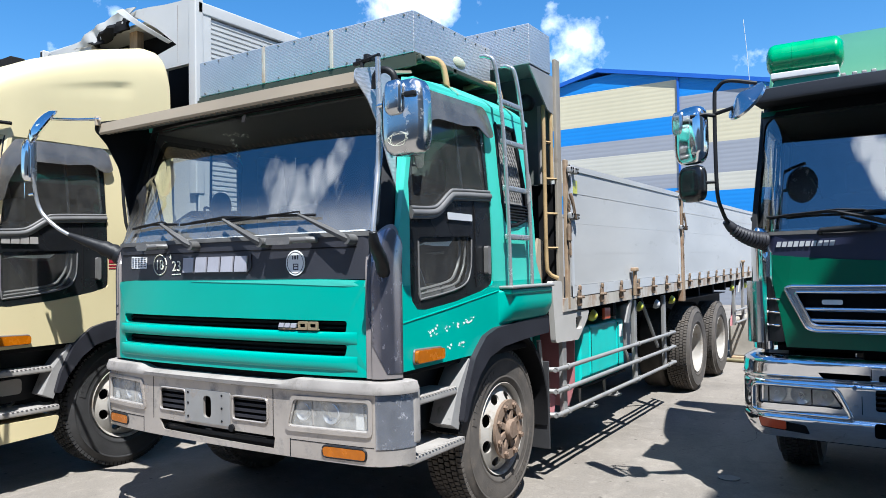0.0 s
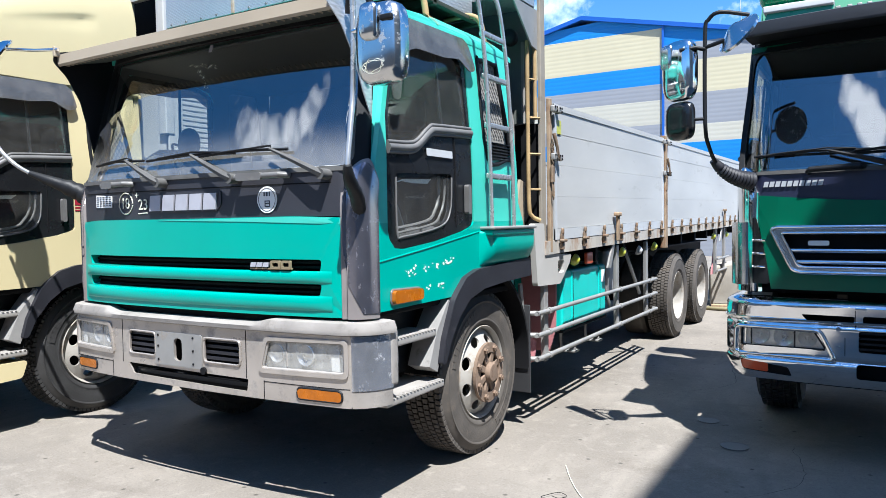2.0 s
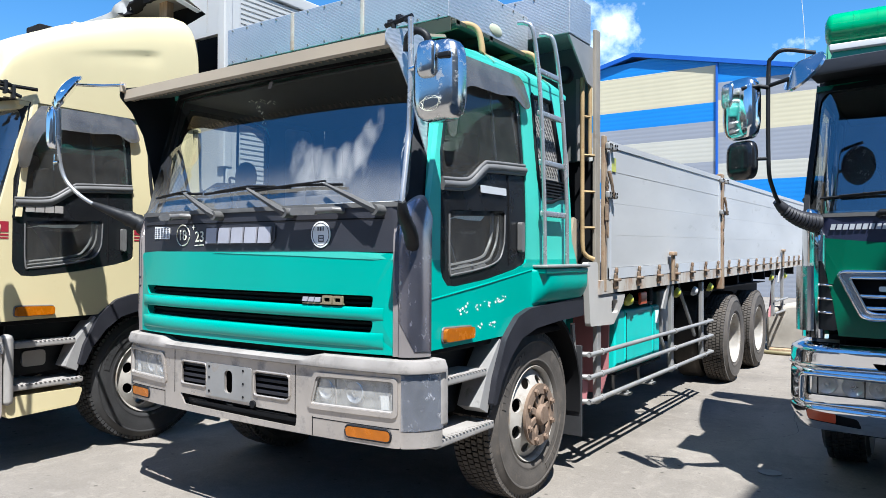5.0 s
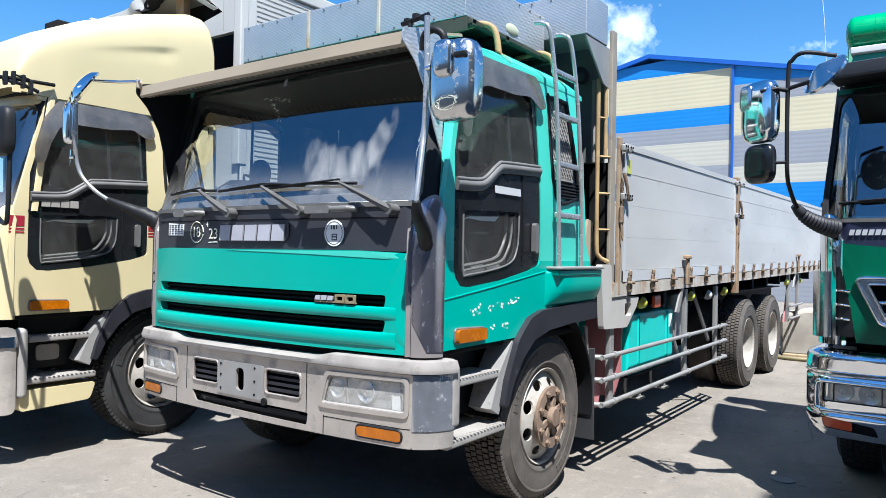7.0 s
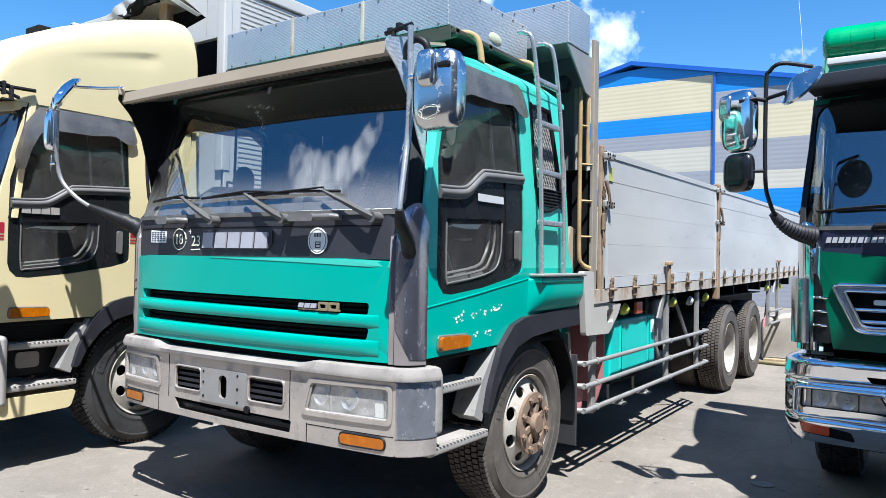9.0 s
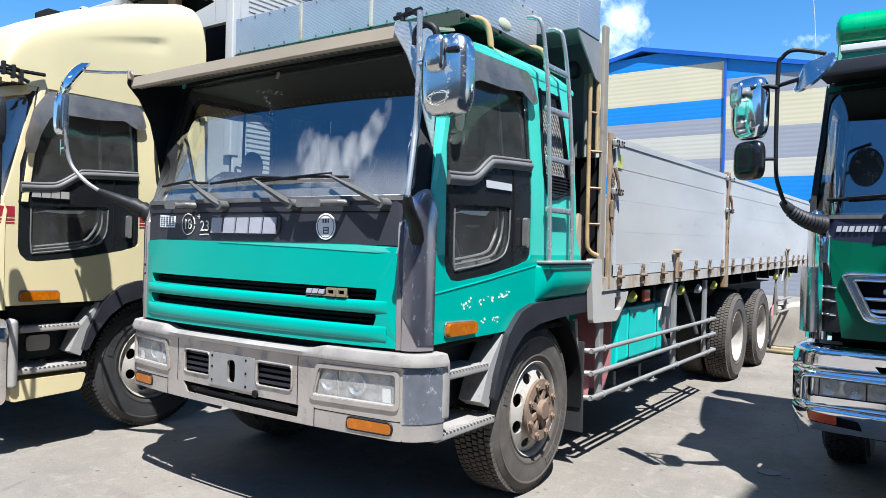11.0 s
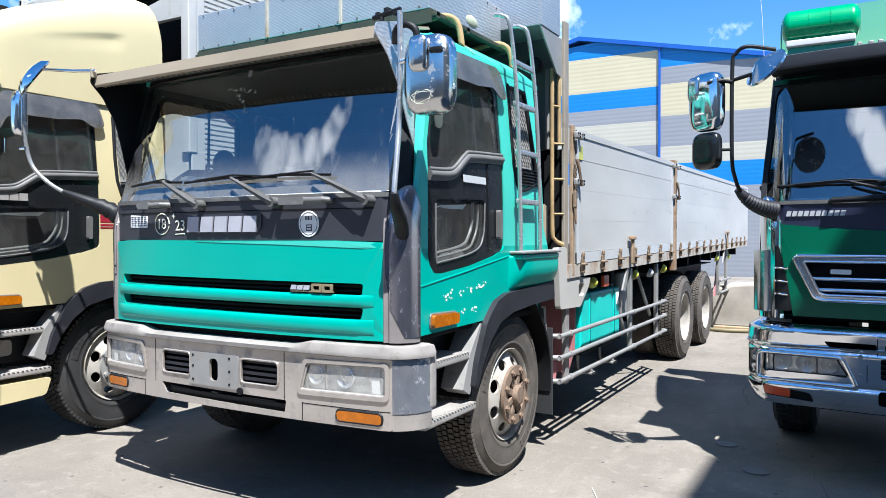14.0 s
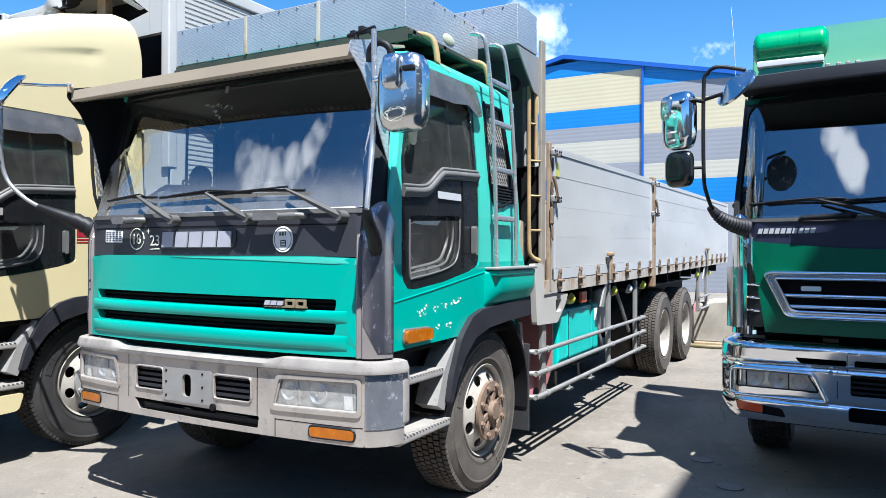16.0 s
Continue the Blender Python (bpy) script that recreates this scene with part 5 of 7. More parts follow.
    dish = part("wide_mirror", lathe([(0.0, 0.045), (0.07, 0.038), (0.115, 0.018), (0.142, -0.014), (0.134, -0.024), (0.0, -0.024)], 32, m=pose(-1.44, -0.16, 2.50, 0, -35, -115)), CHROME, T, "round chrome mirror")
    part("wide_mirror_bar", tube([(-1.40, -0.12, 2.545), (-1.20, -0.05, 2.525), (-1.03, -0.01, 2.515)], 0.010), CHROME, dish)
    hd = part("mirror", mirror_head(-1.66, 2.14, -1.56, 2.43, -0.14, 0.05), CHROME, T, "chrome mirror shell seen edge-on")
    part("visor_bracket", box(-1.066, -0.025, 2.475, -1.046, 0.01, 2.535, 0.004), TAN, T)
    for u0, u1 in ((-0.93, -0.60), (-0.57, 0.42), (0.46, 0.72), (0.745, 0.93)):
        part("windscreen_seal", tube([front(u, 2.497, -0.006) for u in span(u0, u1, 12)], 0.009, 6), GREYPL, T)
    # scratches and a tiny sticker on the windscreen
    bm = bmesh.new()
    rng = random.Random(21)
    for k in range(30):
        q = k / 29
        cu, cv = (-0.10 + 0.44 * q, 2.335 - 0.05 * q + 0.010 * math.sin(9 * q)) if k < 15 else (-0.02 + 0.20 * (q - 0.5), 2.31 - 0.26 * (q - 0.5))
        cu, cv, lg, an = cu + rng.uniform(-0.012, 0.012), cv + rng.uniform(-0.010, 0.010), rng.uniform(0.004, 0.014), rng.uniform(-1.2, 1.2)
        du, dv = lg * math.cos(an), lg * math.sin(an)
        plate([(cu - du, cv - dv), (cu + 0.002, cv - 0.0022), (cu + du, cv + dv), (cu - 0.001, cv + 0.0022)], t=0.001, warp=lambda u, v, w: front(u, v, 0.008 - w), bm=bm)
    tagged(part("glass_scratches", bm, CHALK, T, "white scratches on the windscreen"), kind="stuff")
    part("glass_sticker", plate(rect(0.025, 2.40, 0.052, 2.442, 0.003), t=0.001, warp=lambda u, v, w: front(u, v, 0.009 - w)), SILVERLET, T, "tiny pale sticker")
    # dash mirror with stalk and a wrapped bundle
    dm = part("dash_mirror", lathe([(0.0, 0.02), (0.06, 0.017), (0.092, 0.0), (0.092, -0.015), (0.0, -0.015)], 28, m=pose(-0.30, 0.33, 1.925, 0, 0, -90)), BLACK, T, "round black mirror on a stalk")
    part("stalk", tube(smooth_path([(-0.36, 0.33, 1.91), (-0.45, 0.34, 1.93), (-0.47, 0.36, 1.88), (-0.47, 0.38, 1.74)], 4), 0.008), BLACK, dm)
    # ladder on the cab side
    lad = bmesh.new()
    for y0, y1 in ((1.285, 1.19), (1.595, 1.47)):
        tube(smooth_path([(1.245, y0, 1.40), (1.245, y0 - 0.02, 1.9), (1.235, (y0 + y1) / 2, 2.40), (1.215, y1, 2.76), (1.17, y1 - 0.01, 2.825), (1.12, y1 - 0.02, 2.835)], 5), 0.0135, 10, lad)
    L = part("ladder", lad, LADDER, T, "worn bright metal side ladder")
    for z in (1.705, 2.01, 2.30, 2.55):
        f = (z - 1.40) / 1.36
        a, b = 1.285 - 0.02 - 0.075 * f ** 2, 1.595 - 0.02 - 0.105 * f ** 2
        part("rung", box(1.222 - 0.015 * f, a, z - 0.018, 1.250 - 0.015 * f, b, z + 0.018, 0.008), LADDER, L)
    part("ladder_step", box(1.19, 1.215, 1.382, 1.295, 1.85, 1.40, 0.006), STEEL, L)
    part("step_ledge", box(1.16, 1.225, 1.345, 1.283, 1.84, 1.380, 0.01), TEAL, L, "teal ledge under the ladder")
    def bulge(u, v):
        f = min(1.0, (u - 1.20) / 0.10, (1.88 - u) / 0.04)
        g = min(1.0, (v - 1.165) / 0.10) ** 0.5 * min(1.0, (1.377 - v) / 0.012)
        return (1.1995 + 0.075 * max(0.0, f) ** 0.6 * max(0.0, g), u, v)
    part("side_bulge", sheet(bulge, [1.20, 1.21, 1.23, 1.26, 1.30, 1.45, 1.6, 1.75, 1.84, 1.86, 1.87, 1.88], [1.165, 1.17, 1.18, 1.20, 1.225, 1.26, 1.30, 1.35, 1.365, 1.371, 1.377]), TEAL, T)
    # roof tray, boxes, rusty hoops
    TR = part("roof_tray", box(-0.95, 0.72, 2.768, 0.95, 1.64, 2.778, 0.002), OLIVE, T, "olive steel roof tray")
    for y in (0.74, 1.10, 1.66):
        part("tray_beam", box(-0.98, y - 0.02, 2.725, 0.98, y + 0.02, 2.765, 0.004), OLIVE, TR)
    for x in (-0.96, -0.5, 0.0, 0.5, 0.96):
        part("tray_bar", box(x - 0.02, 0.715, 2.735, x + 0.02, 1.70, 2.762, 0.004), OLIVE, TR)
    part("tray_skirt", box(-0.95, 0.708, 2.700, 0.95, 0.716, 2.779, 0.002), OLIVE, TR)
    b1 = part("roof_box", box(-0.94, 0.705, 2.780, 0.94, 1.64, 3.03, 0.006, seg=1), CHECKER, T, "long aluminium checker plate roof box")
    for x in (-0.29, 0.31):
        part("box_strap", box(x - 0.012, 0.697, 2.782, x + 0.012, 0.712, 3.03, 0.003), RAIL, b1, "rust-stained strap")
    side_face = pose(0, 0, 0, 0, 0, 90)
    spots = [pose(-0.88 + k * 0.146, 0.705, z) for k in range(13) for z in (3.012, 2.797)] + [pose(0.94, 0.76 + k * 0.135, 3.012) @ side_face for k in range(7)]
    repeat("rivet", bolt((0, 0, 0), 0.007, 0.005, (0, -1, 0), bmesh.new()), TRIM, b1, spots)
    part("box_lamp", lathe([(0.0, 0.03), (0.03, 0.028), (0.055, 0.012), (0.06, 0.0), (0.0, 0.0)], 18, m=pose(0.94, 1.22, 2.835) @ Matrix.Diagonal((0.3, 1.3, 0.62, 1))), PALELENS, b1, "pale yellow marker lamp")
    b2 = part("roof_box", box(-1.20, 1.72, 2.905, 1.20, 2.07, 3.185, 0.006, seg=1), CHECKER, T, "aluminium box on the headboard")
    repeat("rivet", bolt((0, 0, 0), 0.007, 0.005, (0, -1, 0), bmesh.new()), TRIM, b2, [pose(-1.1 + k * 0.146, 1.72, 3.165) for k in range(16)])
    for y in (0.86, 1.56):
        for s in (-1, 1):
            part("roof_hoop", tube(smooth_path([(s * 0.80, y - 0.05, 2.745), (s * 0.95, y - 0.03, 2.765), (s * 1.03, y, 2.73), (s * 1.055, y + 0.01, 2.62), (s * 1.055, y + 0.01, 2.56)], 5), 0.018, 10), RUSTLIGHT, T, "rusty roof hoop")
    def stain(y, f):
        u = 0.90 + 0.098 * f
        return (u * 1.145 + 0.003, y, 2.5235 + 0.155 * (1 - u ** 9))
    for y0, w0, f1 in ((0.855, 0.012, 1.0), (0.89, 0.007, 0.9), (1.555, 0.010, 1.0), (1.585, 0.006, 0.8)):
        part("rust_stain", sheet(lambda k, f: stain(y0 + k * w0 * (1 - 0.5 * f), f), [-1, 0, 1], span(0, f1, 10)), RUSTSTAIN, T, "thin rust stain")
    part("work_lamp", lathe([(0.0, 0.03), (0.05, 0.02), (0.062, 0.0), (0.055, -0.05), (0.0, -0.06)], 20, m=pose(1.05, 1.95, 2.70, 0, 0, -90)), BLACK, T, "round black work lamp under the box")
    # headboard behind the cab
    HB = part("headboard", box(-1.20, 2.13, 2.12, 1.15, 2.17, 3.02, 0.006), BOARD, T, "dark grey headboard behind the cab")
    # black sheet stands in for the dark opening below the headboard
    part("board_foot", box(-1.18, 2.145, 1.25, 1.188, 2.165, 2.118, 0.004), DARK, HB, "black sheet in the dark opening below the board")
    part("board_edge", box(1.067, 2.116, 2.12, 1.093, 2.128, 2.70, 0.003), GREYPL, HB)
    for x in (-1.205, 1.205):
        part("headboard_post", box(x - 0.014, 2.12, 1.20, x + 0.012, 2.20, 3.03, 0.005), POSTBROWN, HB, "brown-grey steel post")
        part("headboard_gusset", plate(fillet([(1.72, 2.90), (2.125, 2.90), (2.125, 2.62), (2.02, 2.64)], 0.01), t=0.012, warp=lambda u, v, w: (math.copysign(1.195 - w, x), u, v)), STEEL, HB)
    bm = bmesh.new()
    tube(smooth_path([(1.155, 2.03, 2.68), (1.155, 2.03, 2.1), (1.158, 2.03, 1.56), (1.172, 2.045, 1.465), (1.215, 2.09, 1.43)], 5), 0.015, 8, bm)
    tube([(1.181, 2.10, 2.67), (1.181, 2.10, 2.14)], 0.014, 8, bm)
    for z in (2.415, 2.148, 1.896, 1.648):
        tube([(1.155, 2.03, z), (1.182 if z > 2.3 else 1.208, 2.10 if z > 2.3 else 2.115, z)], 0.010, 6, bm)
    part("back_ladder", bm, RUSTLIGHT, T, "rusty narrow ladder behind the cab")
    part("side_shield", plate(fillet([(1.66, 2.33), (1.78, 2.28), (1.86, 2.10), (1.87, 1.92), (1.68, 1.92)], 0.03), t=0.02, warp=lambda u, v, w: (1.13 - w, u, v)), GREYPL, T)
    part("air_pipe", tube(smooth_path([(1.0, 1.92, 2.4), (1.02, 1.95, 1.9), (1.0, 2.0, 1.5), (0.9, 2.05, 1.2)], 5), 0.045, 10), DARK, T)
    part("cab_back_bracket", plate([(1.88, 1.05), (2.06, 1.10), (2.10, 1.70), (2.02, 1.72), (1.92, 1.40)], t=0.02, warp=lambda u, v, w: (1.10 - w, u, v)), TAN, T)
    # flatbed: deck, edge rail, drop sides
    deck = plate([(2.2, 1.20), (11.6, 1.20), (11.6, 1.275), (2.2, 1.275)], t=2.40, warp=lambda u, v, w: (-1.20 + w, u, v + rise(u)), cut=0)
    part("deck", deck, DARK, T, "dark deck")
    for s in (-1, 1):
        def lay(u, v, w, x=1.24):
            return (s * (x - w), u, v + rise(u))
        part("deck_rail", plate([(2.12, 1.188), (11.6, 1.188), (11.6, 1.284), (2.12, 1.284)], t=0.04, warp=lambda u, v, w: lay(u, v, w, 1.245), cut=0.5), RAIL, T, "pale deck rail with rust stains")
        for y0, y1 in ((2.285, 5.445), (5.60, 11.58)):
            gate = part("drop_side", plate([(y0, 1.290), (y1, 1.290), (y1, 2.268), (y0, 2.268)], t=0.022, warp=lambda u, v, w: lay(u, v, w + 0.004), cut=0.6), ALU, T, "grey aluminium drop side")
            for z0, z1 in ((1.370, 1.6025), (1.6035, 1.8325), (1.8335, 2.055), (2.060, 2.232)):
                if s > 0 or z0 > 2.0:
                    part("plank", plate(rect(y0 + 0.02, z0, y1 - 0.02, z1, 0.003), t=0.004, warp=lambda u, v, w: lay(u, v, -w + 0.003), cut=0.6), ALU, gate)
            part("gate_foot", plate([(y0, 1.288), (y1, 1.288), (y1, 1.366), (y0, 1.366)], t=0.010, warp=lambda u, v, w: lay(u, v, -w + 0.002), cut=0.6), WHITEALU, gate)
            part("gate_top", plate([(y0, 2.228), (y1, 2.228), (y1, 2.272), (y0, 2.272)], t=0.040, warp=lambda u, v, w: lay(u, v, w - 0.008), cut=0.6), ALU, gate)
            for yy in (y0 + 0.02, y1 - 0.02):
                part("gate_stile", plate([(yy - 0.02, 1.288), (yy + 0.02, 1.288), (yy + 0.02, 2.27), (yy - 0.02, 2.27)], t=0.012, warp=lambda u, v, w: lay(u, v, -w + 0.0015)), WHITEALU, gate)
        # posts with hooks
        for y in (5.52, 2.215):
            ps = part("gate_post", box(min(s * 1.20, s * 1.262), y - 0.05, 1.06 + rise(y), max(s * 1.20, s * 1.262), y + 0.05, 2.30 + rise(y), 0.008) if y > 3 else box(min(s * 1.219, s * 1.247), y - 0.012, 1.20, max(s * 1.219, s * 1.247), y + 0.035, 2.30, 0.006), RUSTPAINT, T, "rust-streaked gate post")
            for z in (2.20, 1.86):
                for d in ((-0.09, 0.10) if y > 3 else (0.02, 0.11)):
                    part("post_catch", box(min(s * 1.25, s * 1.285), y + d - 0.035, z + rise(y), max(s * 1.25, s * 1.285), y + d + 0.035, z + 0.05 + rise(y), 0.01), STEEL, ps)
                    repeat("catch_bolt", bolt((0, 0, 0), 0.008, 0.006, (s, 0, 0), bmesh.new()), DARK, ps, [pose(s * 1.284, y + d + q, z + 0.025 + h + rise(y)) for q, h in ((-0.018, 0.012), (0.018, 0.012), (0.016, -0.012))])
            bm = tube([(s * 1.272, y + 0.005, 2.05 + rise(y)), (s * 1.284, y + 0.02, 1.98 + rise(y)), (s * 1.284, y + 0.085, 1.86 + rise(y))], 0.011, 8, radii=[0.014, 0.013, 0.006])
            tube([(s * 1.284, y + 0.012, 1.99 + rise(y)), (s * 1.284, y + 0.05, 1.87 + rise(y))], 0.007, 6, bm)
            part("post_lever", bm, LATCH, ps, "rusty tensioning lever")
            bm = bmesh.new()
            for k in range(6):
                z = 2.01 - 0.036 * k + rise(y)
                tube(smooth_path([(s * 1.262, y - 0.010, z), (s * 1.268, y, z - 0.028), (s * 1.262, y + 0.010, z - 0.05), (s * 1.258, y, z - 0.03)], 2), 0.006, 5, bm)
            part("post_chain", bm, LATCH, ps, "rusty chain")
            bm = box(min(s * 1.25, s * 1.272), y - 0.022, 1.70 + rise(y), max(s * 1.25, s * 1.272), y + 0.018, 1.82 + rise(y), 0.006)
            tube([(s * 1.262, y - 0.012, 1.705), (s * 1.266, y - 0.012, 1.61), (s * 1.266, y + 0.004, 1.58), (s * 1.266, y + 0.014, 1.61), (s * 1.262, y + 0.012, 1.705)], 0.005, 6, bm)
            part("chain_hook", bm, LATCH, ps, "rusty hook block")
        # latches along the foot of the drop sides
        k = 0
        y = 2.39
        while y < 11.4:
            if abs(y - 5.52) > 0.2:
                z = 1.29 + rise(y)
                bm = box(min(s * 1.252, s * 1.268), y - 0.026, z - 0.005, max(s * 1.252, s * 1.268), y + 0.026, z + 0.040, 0.006)
                box(min(s * 1.252, s * 1.276), y - 0.014, z + 0.036, max(s * 1.252, s * 1.276), y + 0.014, z + 0.080, 0.010, bm)
                box(min(s * 1.254, s * 1.290), y - 0.040, z - 0.020, max(s * 1.254, s * 1.290), y + 0.040, z + 0.000, 0.007, bm)
                box(min(s * 1.246, s * 1.274), y - 0.022, z - 0.078, max(s * 1.246, s * 1.274), y + 0.022, z - 0.02, 0.008, bm)
                part("gate_latch", bm, LATCH, T, "worn steel gate latch")
            y += 0.485
            k += 1
        for y in (3.70, 9.10):
            z = rise(y)
            bm = box(min(s * 1.262, s * 1.285), y - 0.03, 1.22 + z, max(s * 1.262, s * 1.285), y + 0.03, 1.46 + z, 0.008)
            box(min(s * 1.255, s * 1.30), y - 0.07, 1.44 + z, max(s * 1.255, s * 1.30), y + 0.04, 1.475 + z, 0.008, bm)
            part("stake_hook", bm, RUSTPAINT, T, "tall rust-stained stake hook")
            part("deck_strap", plate([(y - 0.02, 1.20 + z), (y + 0.05, 1.20 + z), (y - 0.09, 0.98 + z), (y - 0.17, 0.99 + z)], t=0.016, warp=lambda u, v, w: (s * (1.235 - w), u, v)), STEEL, T)
        # side guard
        for z in (0.785, 0.632, 0.466):
            r = tube(smooth_path([(s * 1.14, 1.97, z), (s * 1.22, 2.01, z), (s * 1.235, 2.11, z), (s * 1.235, 3.6, z), (s * 1.235, 5.0, z), (s * 1.235, 5.14, z), (s * 1.19, 5.17, z)], 4), 0.0175, 8)
            part("guard_rail", r, STEEL, T, "grey tubular side guard")
        for y in (2.19, 3.88, 4.88):
            part("guard_post", box(min(s * 1.18, s * 1.215), y - 0.035, 0.42, max(s * 1.18, s * 1.215), y + 0.035, 1.19, 0.005), STEEL, T)
            for z in (0.785, 0.632, 0.466):
                part("rail_collar", tube([(s * 1.235, y - 0.018, z), (s * 1.235, y + 0.018, z)], 0.024, 10), STEEL, T)
        for (a, b) in (((2.02, 0.50), (1.86, 1.0)), ((3.45, 1.15), (3.82, 0.62)), ((4.35, 1.18), (4.78, 0.66))):
            part("guard_brace", tube([(s * 1.12, a[0], a[1]), (s * 1.16, b[0], b[1])], 0.018, 6), STEEL, T)
        for y, z0, z1 in ((3.46, 0.38, 0.60), (2.88, 0.38, 0.60)):
            bm = tube(smooth_path([(s * 1.05, y, z1), (s * 1.05, y, z0 + 0.03), (s * 1.10, y, z0), (s * 1.17, y + 0.01, z0 + 0.015)], 3), 0.012, 6)
            box(min(s * 1.09, s * 1.19), y - 0.05, z0 - 0.012, max(s * 1.09, s * 1.19), y + 0.05, z0 + 0.004, 0.004, bm)
            part("tank_step", bm, STEEL, T)
        # marker lamps under the rail
        for y, z, mt, lab in ((2.86, 1.115, YELLOW, "yellow marker lamp"), (3.17, 1.11, ORANGE, "orange marker lamp"), (4.11, 1.12, YELLOW, "yellow marker lamp"), (4.68, 1.112, LENS, "clear marker lamp"), (5.27, 1.13, YELLOW, "yellow marker lamp"), (8.65, 1.15, YELLOW, "yellow marker lamp"), (9.75, 1.15, YELLOW, "yellow marker lamp")):
            if mt is ORANGE:
                bm = box(min(s * 1.17, s * 1.20), y - 0.075, z - 0.05, max(s * 1.17, s * 1.20), y + 0.075, z + 0.05, 0.012)
            else:
                bm = lathe([(0.0, 0.05), (0.025, 0.046), (0.045, 0.025), (0.05, 0.0), (0.0, -0.01)], 14, m=pose(s * 1.17, y, z, 0, 20, 0 if s > 0 else 180))
            part("marker_lamp", bm, mt, T, lab)
        part("corner_guard", plate(fillet([(1.935, 1.410), (2.115, 1.410), (2.13, 1.195), (2.645, 1.170), (2.60, 1.10), (2.41, 0.960), (1.99, 0.975)], 0.025), [rect(2.37, 1.04, 2.49, 1.135, 0.02)], 0.04, lambda u, v, w: (s * (1.235 - w), u, v), 0.3), CORNERGUARD, T, "pale scuffed corner guard")
    # fuel tank and chassis hangers
    tank = part("fuel_tank", box(0.74, 2.64, 0.565, 1.16, 3.69, 1.03, 0.022, seg=3), TANKTEAL, T, "bright teal fuel tank with teal straps")
    for y in (2.84, 3.50):
        part("tank_strap", box(0.735, y - 0.024, 0.560, 1.167, y + 0.024, 1.037, 0.024), TANKTEAL, tank)
        part("strap_groove", box(1.150, y + 0.026, 0.580, 1.1625, y + 0.034, 1.01, 0.001), DARK, tank)
    part("tank_rim", box(0.73, 2.63, 0.552, 1.165, 3.70, 0.572, 0.006), DARK, tank)
    part("tank_label", plate(rect(3.57, 0.875, 3.65, 0.985, 0.004), t=0.002, warp=lambda u, v, w: (1.1605 + w, u, v)), PAPER, tank, "small white label")
    for s in (1, -1):
        part("chassis_hanger", plate([(0.88, 0.42), (1.08, 0.42), (1.13, 0.60), (1.14, 1.10), (0.84, 1.10)], t=0.02, warp=lambda u, v, w: (s * u, 2.56 + w, v)), PINK, T, "faded red chassis hanger")
        part("chassis_hanger", plate([(1.98, 0.42), (2.14, 0.42), (2.18, 0.56), (2.02, 0.62)], t=0.02, warp=lambda u, v, w: (s * (1.14 - w), u, v)), PINK, T)
        part("chassis_hanger", plate([(9.0, 0.55), (9.12, 0.55), (9.5, 1.15), (9.3, 1.15)], t=0.02, warp=lambda u, v, w: (s * (1.10 - w), u, v)), PINK, T)
        for z in (0.62, 0.80):
            part("guard_rail", tube([(s * 1.22, 8.75, z), (s * 1.22, 9.75, z)], 0.0175, 8), STEEL, T, "grey tubular side guard")
        for y in (8.80, 9.55):
            part("guard_post", box(min(s * 1.16, s * 1.20), y - 0.035, 0.58, max(s * 1.16, s * 1.20), y + 0.035, 1.26, 0.005), STEEL, T)
    part("grey_box", box(0.80, 3.80, 0.72, 1.12, 4.14, 1.15, 0.03), STEEL, T)
    part("battery_box", box(-1.14, 2.5, 0.6, -0.7, 4.2, 1.0, 0.03), DARK, T)
    for y in (2.6, 3.4, 4.2, 5.0, 5.8, 6.6, 7.4, 8.2, 9.0, 9.8, 10.6):
        part("cross_beam", box(-1.18, y - 0.04, 1.06 + rise(y), 1.18, y + 0.04, 1.20 + rise(y), 0.005), DARK, T)
    part("propeller_shaft", tube([(0, 2.0, 0.72), (0, 6.0, 0.58)], 0.06), DARK, T)
    part("rear_axle", tube([(-0.95, 6.27, 0.5), (0.95, 6.27, 0.5)], 0.10), DARK, T)
    part("rear_axle", tube([(-0.95, 7.62, 0.5), (0.95, 7.62, 0.5)], 0.10), DARK, T)
    for s in (-1, 1):
        wheel(T, s * 1.020, 1.32, s, "front", HUBRUST)
        wheel(T, s * 1.085, 6.27, s, "rear", HUBRUST)
        wheel(T, s * 1.085, 7.62, s, "rear", HUBRUST)
        part("rear_mudguard", sheet(lambda y, x: (s * x, y, 1.10), [5.55, 6.2, 6.8, 7.5, 8.1], [0.7, 1.2], t=(0, 0, 0.012)), DARK, T)
    # worn-off decal and scratches on the cab side
    bm = bmesh.new()
    rng = random.Random(11)
    for cx, cz, n, sp in ((0.46, 1.185, 9, 0.05), (0.60, 1.19, 5, 0.03), (0.70, 1.20, 6, 0.035), (0.80, 1.205, 6, 0.03), (0.86, 1.215, 5, 0.03), (0.62, 1.085, 3, 0.02), (0.75, 1.085, 8, 0.03)):
        for k in range(n):
            x, z, r = cx + rng.uniform(-sp, sp), cz + rng.uniform(-sp, sp) * 0.55, rng.uniform(0.003, 0.009)
            loop = [(x + r * rng.uniform(0.6, 1.5) * math.cos(a), z + r * rng.uniform(0.4, 1.1) * math.sin(a)) for a in span(0, math.tau, 9)[:-1]]
            plate(loop, t=0.001, warp=lambda u, v, w: (1.2005 + w, u, v), bm=bm)
    tagged(part("paint_chips", bm, PAPER, T, "flaked remains of white lettering"), kind="stuff")
